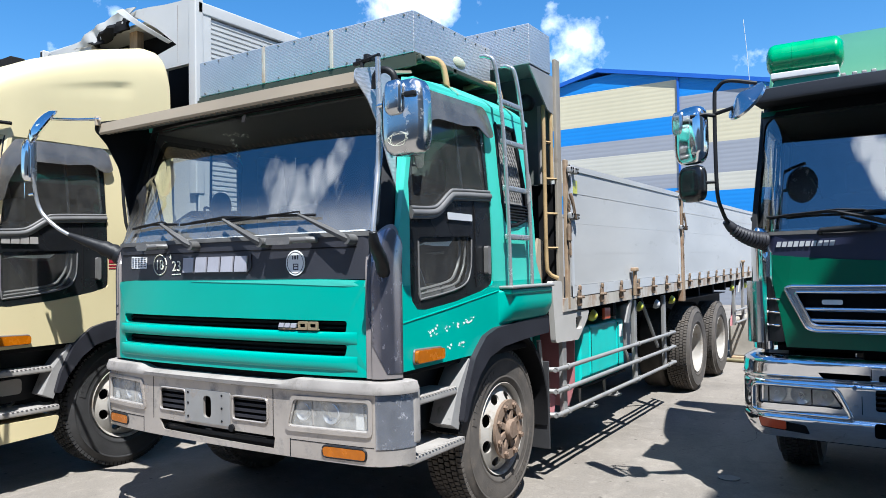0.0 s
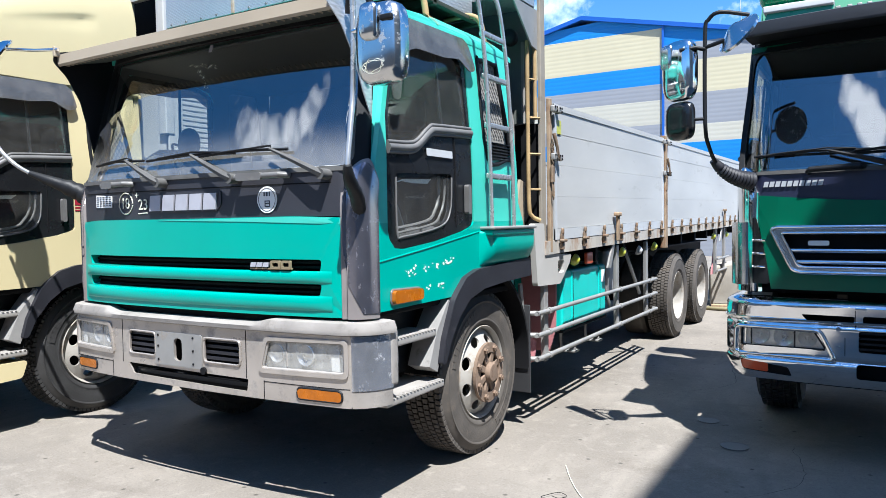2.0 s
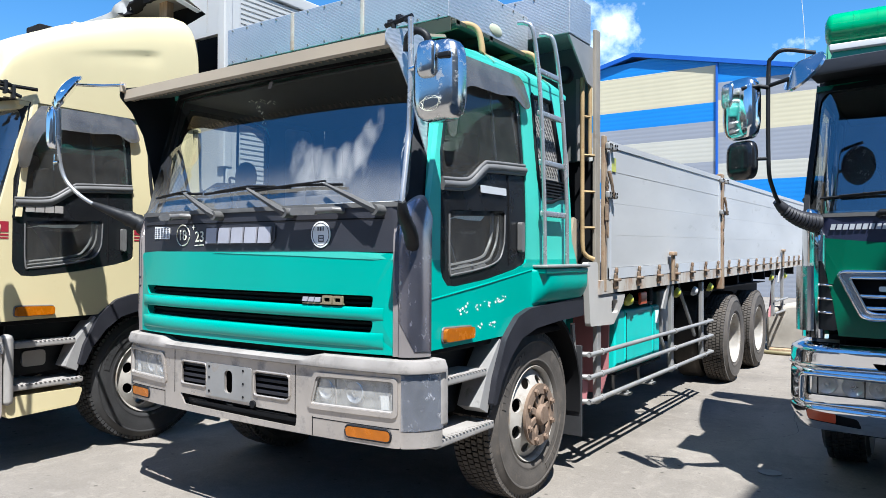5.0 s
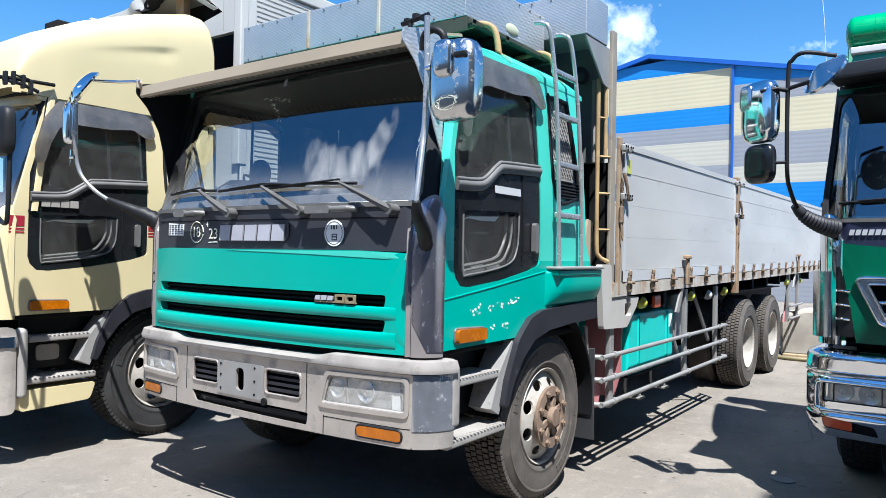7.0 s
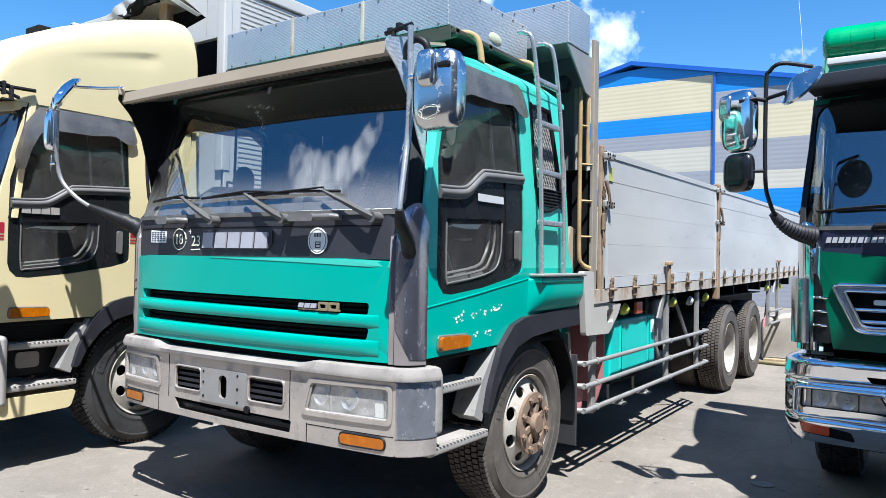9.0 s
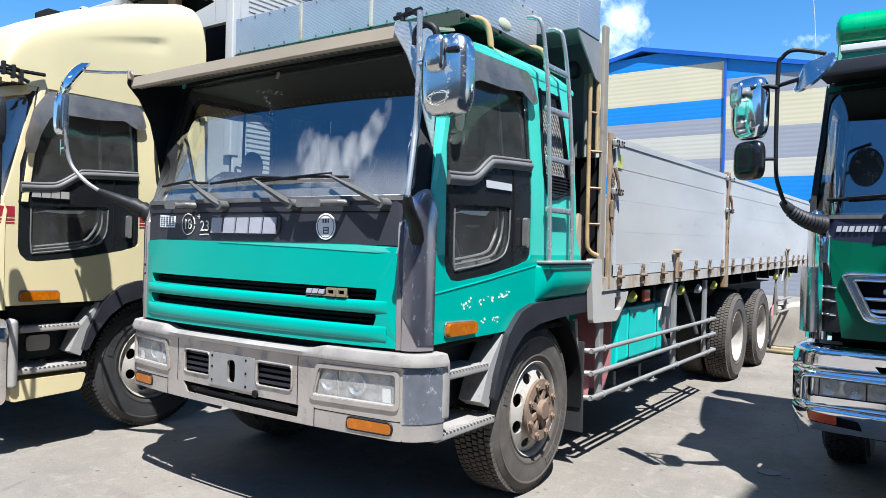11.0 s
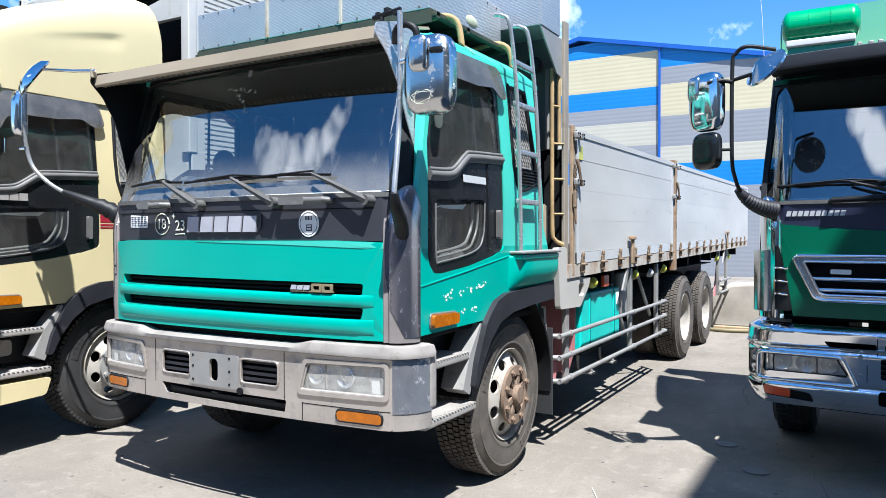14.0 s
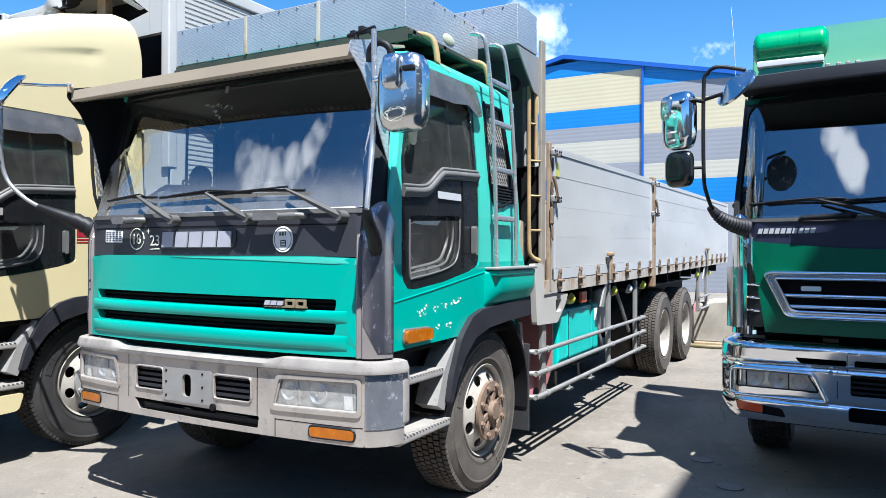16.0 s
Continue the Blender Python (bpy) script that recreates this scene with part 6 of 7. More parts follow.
    part("swage_line", tube([(1.199, 0.17, 1.245), (1.2, 0.6, 1.295), (1.199, 1.23, 1.375)], 0.005, 6), TEAL, T)
    part("door_label", plate(rect(0.625, 1.785, 0.895, 1.825, 0.006), t=0.002, warp=lambda u, v, w: (1.2 - lean(v) + 0.001 + w, u, v)), WHITEALU, T, "pale blank strip on the door")
    part("gate_sticker", plate(rect(2.33, 2.06, 2.42, 2.16, 0.004), t=0.002, warp=lambda u, v, w: (1.246 + w, u, v)), YELLOW, T, "yellow sticker")
    return T


NAVYBLACK = mat("black_front_panel", (0.026, 0.0265, 0.034), 0.55, var=0.12, scale=3, bump=0.2, dirt=0.14, dirt_col=(0.11, 0.105, 0.11), dirt_scale=5)
WRAP = mat("crumpled_plastic", (0.42, 0.43, 0.42), 0.15, var=0.3, scale=14, coat=0.5)
RUSTSTAIN = mat("rust_stain", (0.34, 0.22, 0.09), 0.7, var=0.25, scale=20, dirt=0.4, dirt_col=(0.2, 0.32, 0.22), dirt_scale=40)
PALELENS = mat("pale_yellow_lens", (0.46, 0.46, 0.32), 0.3, var=0.08, scale=20, coat=0.4)
SILVERLET = mat("pale_silver_letters", (0.36, 0.36, 0.40), 0.5, var=0.08, scale=8)
GOLD = mat("brassy_badge", (0.32, 0.26, 0.16), 0.4, metal=0.4, var=0.1, scale=20)
BUMPERCAP = mat("faded_grey_cap", (0.255, 0.233, 0.213), 0.7, var=0.18, scale=6, bump=0.3, dirt=0.42, dirt_col=(0.145, 0.13, 0.117), dirt_scale=9)
HLGLASS = glass("lamp_glass", (0.92, 0.93, 0.93), 0.10, 0.02, dust=0.10)
OLDLENS = glass("clouded_lamp_glass", (0.85, 0.86, 0.86), 0.12, 0.04, dust=0.36)
CORNERCHROME = mat("dulled_corner_chrome", (0.54, 0.54, 0.57), 0.14, metal=0.8, var=0.18, scale=7, dirt=0.38, dirt_col=(0.26, 0.255, 0.26), dirt_scale=13, bump=0.08, bscale=16)
FLAP = mat("greyed_rubber_flap", (0.026, 0.026, 0.028), 0.7, var=0.25, scale=5, dirt=0.3, dirt_col=(0.05, 0.047, 0.044), dirt_scale=7)
HUBRUST = mat("pale_rusty_hub", (0.178, 0.122, 0.085), 0.8, var=0.3, scale=12, fine=80, bump=0.4, dirt=0.42, dirt_col=(0.11, 0.062, 0.04), dirt_scale=16)
POSTBROWN = mat("brown_grey_post", (0.245, 0.215, 0.175), 0.6, var=0.15, scale=5, dirt=0.25, dirt_col=(0.12, 0.08, 0.05))
RUSTLIGHT = mat("ochre_rusty_pipe", (0.33, 0.225, 0.105), 0.75, var=0.25, scale=8, bump=0.3, dirt=0.25, dirt_col=(0.22, 0.11, 0.05), dirt_scale=10)
RAIL = mat("pale_rail_paint", (0.40, 0.37, 0.325), 0.65, var=0.16, scale=4, dirt=0.6, dirt_col=(0.23, 0.115, 0.05), dirt_scale=7, stretch=(1, 1, 0.5))
WHITEALU = mat("pale_aluminium_edge", (0.492, 0.500, 0.508), 0.45, metal=0.15, var=0.05, scale=3, dirt=0.24, dirt_col=(0.36, 0.26, 0.17), dirt_scale=9, stretch=(1, 1, 0.3))
LATCH = mat("worn_latch_steel", (0.215, 0.155, 0.105), 0.65, metal=0.15, var=0.3, scale=14, dirt=0.55, dirt_col=(0.13, 0.055, 0.022), dirt_scale=22)
CORNERGUARD = mat("pale_corner_guard", (0.410, 0.389, 0.361), 0.55, var=0.06, scale=4, dirt=0.18, dirt_col=(0.38, 0.29, 0.2), dirt_scale=6)
TANKTEAL = mat("teal_tank_paint", (0.016, 0.459, 0.410), 0.4, var=0.08, scale=5, dirt=0.15, dirt_col=(0.1, 0.32, 0.28), dirt_scale=8)
COVER = mat("worn_cover_steel", (0.17, 0.165, 0.155), 0.6, metal=0.2, var=0.1, scale=10)
BLOCK = mat("rough_beige_concrete", (0.361, 0.328, 0.279), 0.9, var=0.15, scale=4, bump=0.5, bscale=30, dirt=0.2)
HOSE = mat("dull_yellow_hose", (0.20, 0.17, 0.09), 0.6, var=0.1)
flatbed()


def bundle_mesh():
    bm = bmesh.new()
    bmesh.ops.create_icosphere(bm, subdivisions=4, radius=1.0)
    for v in bm.verts:
        k = 1 + 0.22 * noise.noise(v.co * 2.2) + 0.10 * noise.noise(v.co * 5.0)
        v.co = Vector((-0.66 + 0.17 * k * v.co.x, 0.40 + 0.10 * k * v.co.y, 1.80 + 0.075 * k * v.co.z))
    return bm

tagged(part("wrapped_bundle", bundle_mesh(), WRAP), "crumpled clear plastic bundle on a lorry dashboard", "bundle")


# ---- the cream box lorry ----
def cream_lorry():
    T = thing("box_truck", (-3.12, -0.52, 0), "cream box lorry with roof deflector and torn van body", "truck")
    cab(T, CREAM, CREAM, 1.432, CREAM, "cream")
    chassis(T, 9.0)
    part("front_skin", plate(rect(-1.10, 0.985, 1.10, 1.465, 0.015), t=0.04, warp=lambda u, v, w: front(u, v, w - 0.012), cut=0.2), CREAM, T)
    bp = part("bumper", plate(rect(-1.35, 0.36, 1.35, 0.93, 0.05), t=0.05, warp=lambda u, v, w: bumper_at(u, v, w, 1.25, -0.04, 0.16), cut=0.06), SILVER, T, "silver bumper with chrome band")
    part("bumper_band", plate(rect(-1.352, 0.80, 1.352, 0.87, 0.01), t=0.012, warp=lambda u, v, w: bumper_at(u, v, -w, 1.25, -0.04, 0.16), cut=0.06), CHROME, bp)
    part("bumper_end", box(1.15, 0.19, 0.45, 1.255, 0.26, 0.92, 0.03), GREYPL, bp)
    # roof deflector: a swept shell over the cab
    prof = [(0.17, 2.54), (0.19, 2.68), (0.26, 2.87), (0.39, 3.00), (0.74, 3.18), (1.19, 3.36), (1.60, 3.475), (1.68, 3.47), (1.725, 3.43), (1.745, 3.33)]

    def top(y):
        for (a, b), (c, d) in zip(prof, prof[1:]):
            if y <= c:
                return b + (d - b) * (y - a) / (c - a)
        return prof[-1][1]
    ys = [0.17, 0.175, 0.18, 0.19, 0.21, 0.24, 0.28, 0.33, 0.38] + span(0.42, 1.45, 56) + [1.5, 1.55, 1.6, 1.65, 1.68, 1.70, 1.715, 1.73, 1.74, 1.745]
    angles = [math.copysign(abs(q) ** 1.6, q) * math.pi / 2 for q in span(-1, 1, 240)]

    def shell(y, a):
        h = top(y) - 2.50
        half = 1.16 - 0.05 * max(0, 0.5 - y) - (0.10 * max(0.0, (0.3 - y) / 0.3) ** 2)
        e = 0.26
        x = half * math.copysign(abs(math.sin(a)) ** e, math.sin(a))
        z = 2.50 + h * abs(math.cos(a)) ** (e * 0.8)
        if 0.60 < y < 1.42:
            f = (y - 0.60) / 0.82
            d = 2.855 + 0.195 * f ** 0.8 - z
            depth = 0.017 * f ** 1.2 * min(1.0, (1.42 - y) / 0.14)
            x -= math.copysign(depth * math.exp(-(d / (0.10 if d > 0 else 0.020)) ** 2), x)
        return (x, y, z)
    part("header_panel", plate(rect(-1.13, 2.44, 1.13, 2.60, 0.03), t=0.05, warp=lambda u, v, w: front(u, v, w - 0.03), cut=0.1), CREAM, T)
    fair = part("roof_deflector", sheet(shell, ys, angles), CREAM, T, "cream roof deflector with a swept crease", smooth=50)
    part("deflector_joint", box(-1.150, 0.22, 2.502, 1.150, 1.70, 2.508, 0.001), DARK, fair)
    part("roof_lamp", box(0.08, 0.86, 3.12, 0.30, 0.98, 3.325, 0.012), DARK, T)
    bm = tube(smooth_path([(1.18, 0.42, 2.585), (1.19, 0.12, 2.572), (1.05, -0.02, 2.575), (0.7, -0.06, 2.57)], 4), 0.014, 6)
    part("roof_rail", bm, DARK, T)
    bm = bmesh.new()
    for k in range(5):
        tube(smooth_path([(1.02 - 0.03 * k, 0.0 - 0.02 * k, 2.60 - 0.03 * k), (0.92, -0.06, 2.60), (0.80, -0.05, 2.63 - 0.02 * k)], 3), 0.009, 5, bm)
    box(0.95, -0.06, 2.60, 1.0, -0.01, 2.66, 0.008, bm)
    box(0.86, -0.08, 2.58, 0.90, -0.03, 2.65, 0.008, bm)
    tube([(1.20, 0.08, 2.555), (1.20, 0.20, 2.545), (1.19, 0.31, 2.515)], 0.013, 6, bm)
    tube([(1.205, 0.13, 2.60), (1.205, 0.24, 2.585)], 0.008, 6, bm)
    for y, z in ((0.095, 2.565), (0.145, 2.575), (0.205, 2.562), (0.255, 2.535)):
        box(1.185, y - 0.012, z - 0.045, 1.222, y + 0.010, z + 0.045, 0.005, bm)
    part("cable_bundle", bm, BLACK, T, "black cables and clamps on the visor")
    arm = part("mirror_arm", tube(smooth_path([(1.19, 0.05, 1.66), (1.45, -0.05, 1.66), (1.66, -0.09, 1.60), (1.73, -0.10, 1.66), (1.74, -0.10, 2.05)], 4), 0.014, 8), BLACK, T, "black mirror arm")
    hd = part("mirror", mirror_head(1.58, 2.00, 1.79, 2.29, -0.10, 0.06), BLACK, T, "black mirror shell")
    letter_bars(T, "letter_shape", 0.34, 0.60, 1.74, 1.79, 4, lambda u, v, w: (1.2 - lean(v) + w, u, v), GREYPL, 0.0, 0.12, "grey letter shape")
    for s in (1,):
        for z0, z1 in ((1.60, 1.67), (1.575, 1.588), (1.555, 1.565)):
            part("stripe", plate([(0.135, z0), (0.233, z0), (0.233, z1), (0.135, z1)], t=0.002, warp=lambda u, v, w: (s * (1.2005 + w), u, v)), RED, T, "dark red stripe")
            part("stripe", plate([(1.14, z0), (1.74, z0), (1.74, z1), (1.14, z1)], t=0.002, warp=lambda u, v, w: (s * (1.2005 + w), u, v)), RED, T, "dark red stripe")
        part("step_skirt", plate(fillet([(0.22, 0.36), (0.70, 0.38), (0.74, 0.50), (0.22, 0.50)], 0.03), t=0.25, warp=lambda u, v, w: (s * (1.215 - w), u, v)), CREAM, T)
    # van body
    vy, vx, z0, z1 = 1.95, 1.255, 1.20, 3.90
    ragged = [(-0.35, 3.10), (-0.33, 3.78), (-0.10, 3.86), (0.08, 3.90), (0.22, 3.945), (0.38, 3.94), (0.47, 3.90), (0.70, 3.77), (0.98, 3.57), (0.60, 3.50), (0.60, 3.10)]
    out = [(-vx, z0), (vx, z0), (vx, z1 + 0.03), (1.10, z1 + 0.05), (0.40, 4.00), (0.10, 3.96), (-0.30, 3.90), (-1.10, 3.83), (-vx, 3.80)]
    V = part("van_front", plate(out, [ragged, rect(0.80, 2.95, 1.165, 3.37, 0.004)], 0.05, lambda u, v, w: (u, vy + w + 0.03 * math.sin(u * 9) * max(0, v - 3.6), v), 0.2), VANWHITE, T, "dented white van front wall with a torn hole")
    bm = plate([(0.27, 3.985), (0.37, 3.985), (1.03, 3.565), (0.97, 3.56)], t=0.01, warp=lambda u, v, w: (u, vy - 0.06 - 0.10 * math.sin((v - 3.5) * 5) + w, v), cut=0.08)
    plate([(-0.62, 3.80), (-0.30, 3.93), (0.22, 4.03), (0.42, 4.02), (0.30, 3.92), (0.05, 3.88), (-0.15, 3.80)], t=0.01, warp=lambda u, v, w: (u, vy - 0.03 - 0.05 * noise.noise((u * 7, v * 7, 0)) + w, v), cut=0.06, bm=bm)
    part("torn_sheet", bm, VANWHITE, V, "crumpled torn sheet metal")
    part("torn_lining", plate([(-0.30, 3.80), (0.02, 3.90), (0.25, 3.95), (0.36, 3.90), (0.30, 3.84), (0.05, 3.82), (-0.18, 3.74)], t=0.03, warp=lambda u, v, w: (u, vy - 0.04 + 0.10 * noise.noise((u * 11, v * 11, 4)) + w, v), cut=0.04), DARK, V, "ragged dark lining")
    part("van_prop", box(0.14, vy + 0.10, 3.0, 0.26, vy + 0.18, 3.90, 0.01), WOOD, V, "bare wooden prop")
    part("van_prop", box(0.98, vy + 0.16, 2.6, 1.06, vy + 0.24, 3.10, 0.01, m=None), WOOD, V)
    part("front_flange", box(1.175, vy - 0.03, 2.2, vx + 0.02, vy + 0.06, 3.93, 0.012), VANWHITE, V)
    bm = bmesh.new()
    for x in (1.0,):
        box(x - 0.002, vy - 0.003, 3.40, x + 0.002, vy + 0.002, 3.92, 0, bm)
    part("front_joint", bm, GREYPL, V)
    for s in (-1, 1):
        rows, z = [], z0
        while z < 3.79:
            for f, d in ((0, 0.0), (0.60, 0.0), (0.70, 0.012), (0.90, 0.012)):
                rows.append((z + f * 0.044, d))
            z += 0.044
        bm = sheet(lambda k, y: (s * (vx - rows[k][1]), y, rows[k][0]), range(len(rows)), [vy + 0.15, vy + 3.0, vy + 6.5], t=(-0.03 * s, 0, 0))
        sw = part("van_side", bm, VANWHITE, T, "white ribbed van side", smooth=20)
        part("side_post", box(min(s * (vx - 0.03), s * (vx + 0.012)), vy, z0, max(s * (vx - 0.03), s * (vx + 0.012)), vy + 0.15, 3.90, 0.006), VANWHITE, sw)
        part("top_rail", box(min(s * (vx - 0.05), s * (vx + 0.02)), vy, 3.80, max(s * (vx - 0.05), s * (vx + 0.02)), vy + 6.5, 3.91, 0.012), VANWHITE, sw)
    part("van_roof", box(-vx, vy + 0.05, 3.86, vx, vy + 6.5, 3.90, 0.01), VANWHITE, T)
    part("van_floor", box(-vx, vy, 1.10, vx, vy + 6.5, 1.22, 0.01), DARK, T)
    part("van_back", box(-vx, vy + 6.45, 1.2, vx, vy + 6.5, 3.88, 0.01), VANWHITE, T)
    part("inner_lining", box(-vx + 0.05, vy + 0.30, 1.25, vx - 0.05, vy + 0.34, 3.85, 0.01), DARK, T)
    for s in (-1, 1):
        wheel(T, s * 1.020, 1.32, s, "front", HUBGREY)
        wheel(T, s * 1.085, 6.6, s, "rear", HUBGREY)


VANWHITE = mat("dirty_white_van", (0.43, 0.425, 0.41), 0.5, var=0.06, scale=2, dirt=0.20, dirt_col=(0.40, 0.37, 0.33), dirt_scale=4)
cream_lorry()


# ---- the dark green lorry ----
def green_lorry():
    T = thing("box_truck", (3.70, 2.06, 0), "dark green lorry with chrome bumper and grille, its front in shade", "truck")
    cab(T, GREEN, GREEN, 1.432, NAVY, "new")
    chassis(T, 8.0)
    def edge(u):
        return 1.505 + 0.06 * (abs(u) / 1.1) ** 2
    top = [(u, edge(u)) for u in span(1.10, -1.10, 16)]
    gr = fillet([(-1.00, 1.355), (-0.885, 1.12), (-0.84, 1.105), (0.84, 1.105), (0.885, 1.12), (1.00, 1.355), (0.97, 1.37), (-0.97, 1.37)], 0.02)
    gp = part("front_skin", plate([(-1.00, 1.0), (1.00, 1.0)] + top, [gr], 0.04, lambda u, v, w: front(u, v, w - 0.014), 0.12), GREEN, T, "glossy dark green front panel")
    part("corner_vent", plate(fillet([(-1.125, 1.03), (-1.005, 1.03), (-1.03, 1.20), (-1.085, 1.43), (-1.125, 1.43)], 0.02), t=0.02, warp=lambda u, v, w: front(u, v, w - 0.022), cut=(0.03, 0.1)), BLACK, T)
    for z in (1.13, 1.21, 1.29):
        part("vent_bar", tube([front(u, z, -0.024) for u in span(-1.115, -1.03, 5)], 0.007, 6), CHROME, T)
    inn = fillet([(-0.945, 1.335), (-0.855, 1.145), (-0.82, 1.135), (0.82, 1.135), (0.855, 1.145), (0.945, 1.335)], 0.02)
    g = part("grille", plate(gr, [inn], 0.04, lambda u, v, w: front(u, v, w - 0.018), 0.12), CHROME, T, "chrome grille frame with bars")
    for loop, r in ((gr, 0.013), (inn, 0.009)):
        line = [front(u, v, -0.022) for k in range(len(loop)) for u, v in [(loop[k][0] + (loop[(k + 1) % len(loop)][0] - loop[k][0]) * q / 8, loop[k][1] + (loop[(k + 1) % len(loop)][1] - loop[k][1]) * q / 8) for q in range(8)]]
        part("grille_moulding", tube(line + [line[0]], r, 8), CHROME, g)
    for z in (1.165, 1.232):
        part("grille_bar", tube([front(u, z, 0.0) for u in span(-0.90, 0.90, 24)], 0.014, 10), CHROME, g)
    part("grille_back", plate(rect(-0.97, 1.10, 0.97, 1.37, 0.02), t=0.01, warp=lambda u, v, w: front(u, v, w + 0.05), cut=0.2), DARK, g)
    part("grille_tag", plate(rect(-0.80, 1.262, -0.69, 1.290, 0.010), t=0.012, warp=lambda u, v, w: front(u, v, -w - 0.004)), PAPER, g, "small pale plate with illegible marks")
    letter_bars(T, "letter_shape", -1.045, -0.72, 1.610, 1.642, 10, lambda u, v, w: front(u, v, -w), WHITEALU, 0.25, 0.25, "pale letter shape")
    letter_bars(T, "letter_shape", -0.335, 0.335, 1.575, 1.655, 5, lambda u, v, w: front(u, v, -w), WHITEALU, 0.1, 0.2, "pale letter shape")
    part("panel_joint", plate(rect(-1.10, 1.697, 1.10, 1.703, 0.001), t=0.003, warp=lambda u, v, w: front(u, v, -w), cut=0.2), DARK, T)
    part("grab_handle", tube([front(p[0], p[1], p[2]) for p in ((-0.80, 1.69, 0.0), (-0.79, 1.70, -0.05), (-0.54, 1.71, -0.05), (-0.52, 1.71, 0.0))], 0.018, 8), BLACK, T)
    # chrome bumper
    half, lead = 1.27, -0.06
    def profile(v):
        p = 0.0
        if v > 0.915:
            p += 0.07 * ((v - 0.915) / 0.04) ** 2
        if v < 0.58:
            p += 0.05 * ((0.58 - v) / 0.125) ** 2
        for z in (0.812, 0.600):
            p += 0.014 * math.exp(-((v - z) / 0.009) ** 2)
        return p

    def at(u, v, w):
        return bumper_at(u, v, w + profile(v), half, lead, 0.20)
    hl = fillet([(-1.165, 0.66), (-1.16, 0.785), (-0.77, 0.782), (-0.70, 0.665)], 0.02)
    hr = [(-u, v) for u, v in hl][::-1]
    il = fillet([(-1.17, 0.575), (-1.165, 0.51), (-0.88, 0.49), (-0.90, 0.545)], 0.015)
    ir = [(-u, v) for u, v in il][::-1]
    lv = [rect(-0.54, 0.665, -0.25, 0.785, 0.015), rect(0.25, 0.665, 0.54, 0.785, 0.015), fillet([(-0.83, 0.865), (-0.80, 0.83), (-0.56, 0.83), (-0.56, 0.865)], 0.012), fillet([(0.56, 0.865), (0.56, 0.83), (0.80, 0.83), (0.83, 0.865)], 0.012), rect(-0.52, 0.825, 0.52, 0.868, 0.012), rect(-0.55, 0.510, 0.55, 0.595, 0.02)]
    bp = part("bumper", plate(rect(-1.58, 0.455, 1.58, 0.955, 0.03), [hl, hr, il, ir, *lv], 0.03, at, (0.07, 0.0125)), CHROME, T, "bright chrome bumper")
    part("bumper_back", plate(rect(-0.98, 0.44, 0.98, 0.94, 0.03), t=0.01, warp=lambda u, v, w: bumper_at(u, v, w + 0.10, half, lead, 0.20), cut=0.2), DARK, bp)
    part("bumper_moulding", plate(rect(-1.57, 0.817, 1.57, 0.833, 0.005), t=0.012, warp=lambda u, v, w: at(u, v, 0.002 - w), cut=0.07), CHROME, bp)
    for s in (-1, 1):
        lens = hl if s < 0 else hr
        h = part("headlight", plate(lens, t=0.02, warp=lambda u, v, w: at(u, v, w + 0.045), cut=0.1), REFLECTOR, T, "clear headlight set in the chrome bumper")
        for uc, r in ((1.06, 0.052), (0.925, 0.055), (0.80, 0.048)):
            q = at(s * uc, 0.722, 0.042)
            part("reflector", lathe([(0.008, -0.002), (0.012, 0.022), (0.014, 0.0), (r * 0.6, 0.004), (r, 0.022), (r + 0.004, 0.020), (r + 0.004, -0.006), (0.008, -0.006)], 24, m=pose(*q, 0, 0, -90)), REFLECTOR, h)
        gl = part("headlight_lens", plate([(u, v) for u, v in lens], t=0, warp=lambda u, v, w: at(u, v, w + 0.008), cut=0.1), HLGLASS, h)
        gl.visible_shadow = False
        lo = [at(u, v, 0.004) for u, v in lens]
        part("headlight_rim", tube(lo + [lo[0]], 0.007, 6), BLACK, h)
        big = fillet([(s * 1.205, 0.610), (s * 1.20, 0.775), (s * 0.735, 0.775), (s * 0.655, 0.610)], 0.03, 6)
        lo = [at(u, v, -0.004) for u, v in big]
        part("headlight_bezel", tube(lo + [lo[0]], 0.014, 8), CHROME, h)
        q = il if s < 0 else ir
        part("fog_lamp", plate(q, t=0.02, warp=lambda u, v, w: at(u, v, w + 0.01), cut=0.1), DARK, T)
        for uu in (1.105, 0.865):
            part("lens_joint", tube([at(s * uu, 0.668, 0.012), at(s * uu, 0.78, 0.012)], 0.005, 6), BLACK, h)
        am = fillet([(s * 1.165, 0.570), (s * 1.16, 0.515), (s * 1.01, 0.505), (s * 1.01, 0.560)], 0.012)
        part("indicator", plate(am if s < 0 else am[::-1], t=0.02, warp=lambda u, v, w: at(u, v, w - 0.002), cut=0.1), ORANGE, T, "orange indicator in the bumper")
        for u, v in ((0.64, 0.79), (0.64, 0.68), (0.70, 0.60)):
            bm = bmesh.new()
            bolt(at(s * u, v, 0.0), 0.013, 0.012, (0, -1, 0), bm, 10)
            part("bumper_bolt", bm, CHROME, bp)
        for u0, u1, v0, v1 in ((0.605, 0.609, 0.64, 0.80), (0.555, 0.559, 0.80, 0.90)):
            lp = [(s * u0, v0), (s * u1, v0), (s * u1, v1), (s * u0, v1)]
            part("bumper_joint", plate(lp[::s], t=0.003, warp=lambda u, v, w: at(u, v, 0.0015 - w)), DARK, bp)
        for k in range(4):
            z = 0.682 + k * 0.03
            part("louvre", plate(rect(min(s * 0.25, s * 0.54), z - 0.006, max(s * 0.25, s * 0.54), z + 0.006, 0.004), t=0.02, warp=lambda u, v, w: at(u, v, w + 0.014)), BLACK, bp)
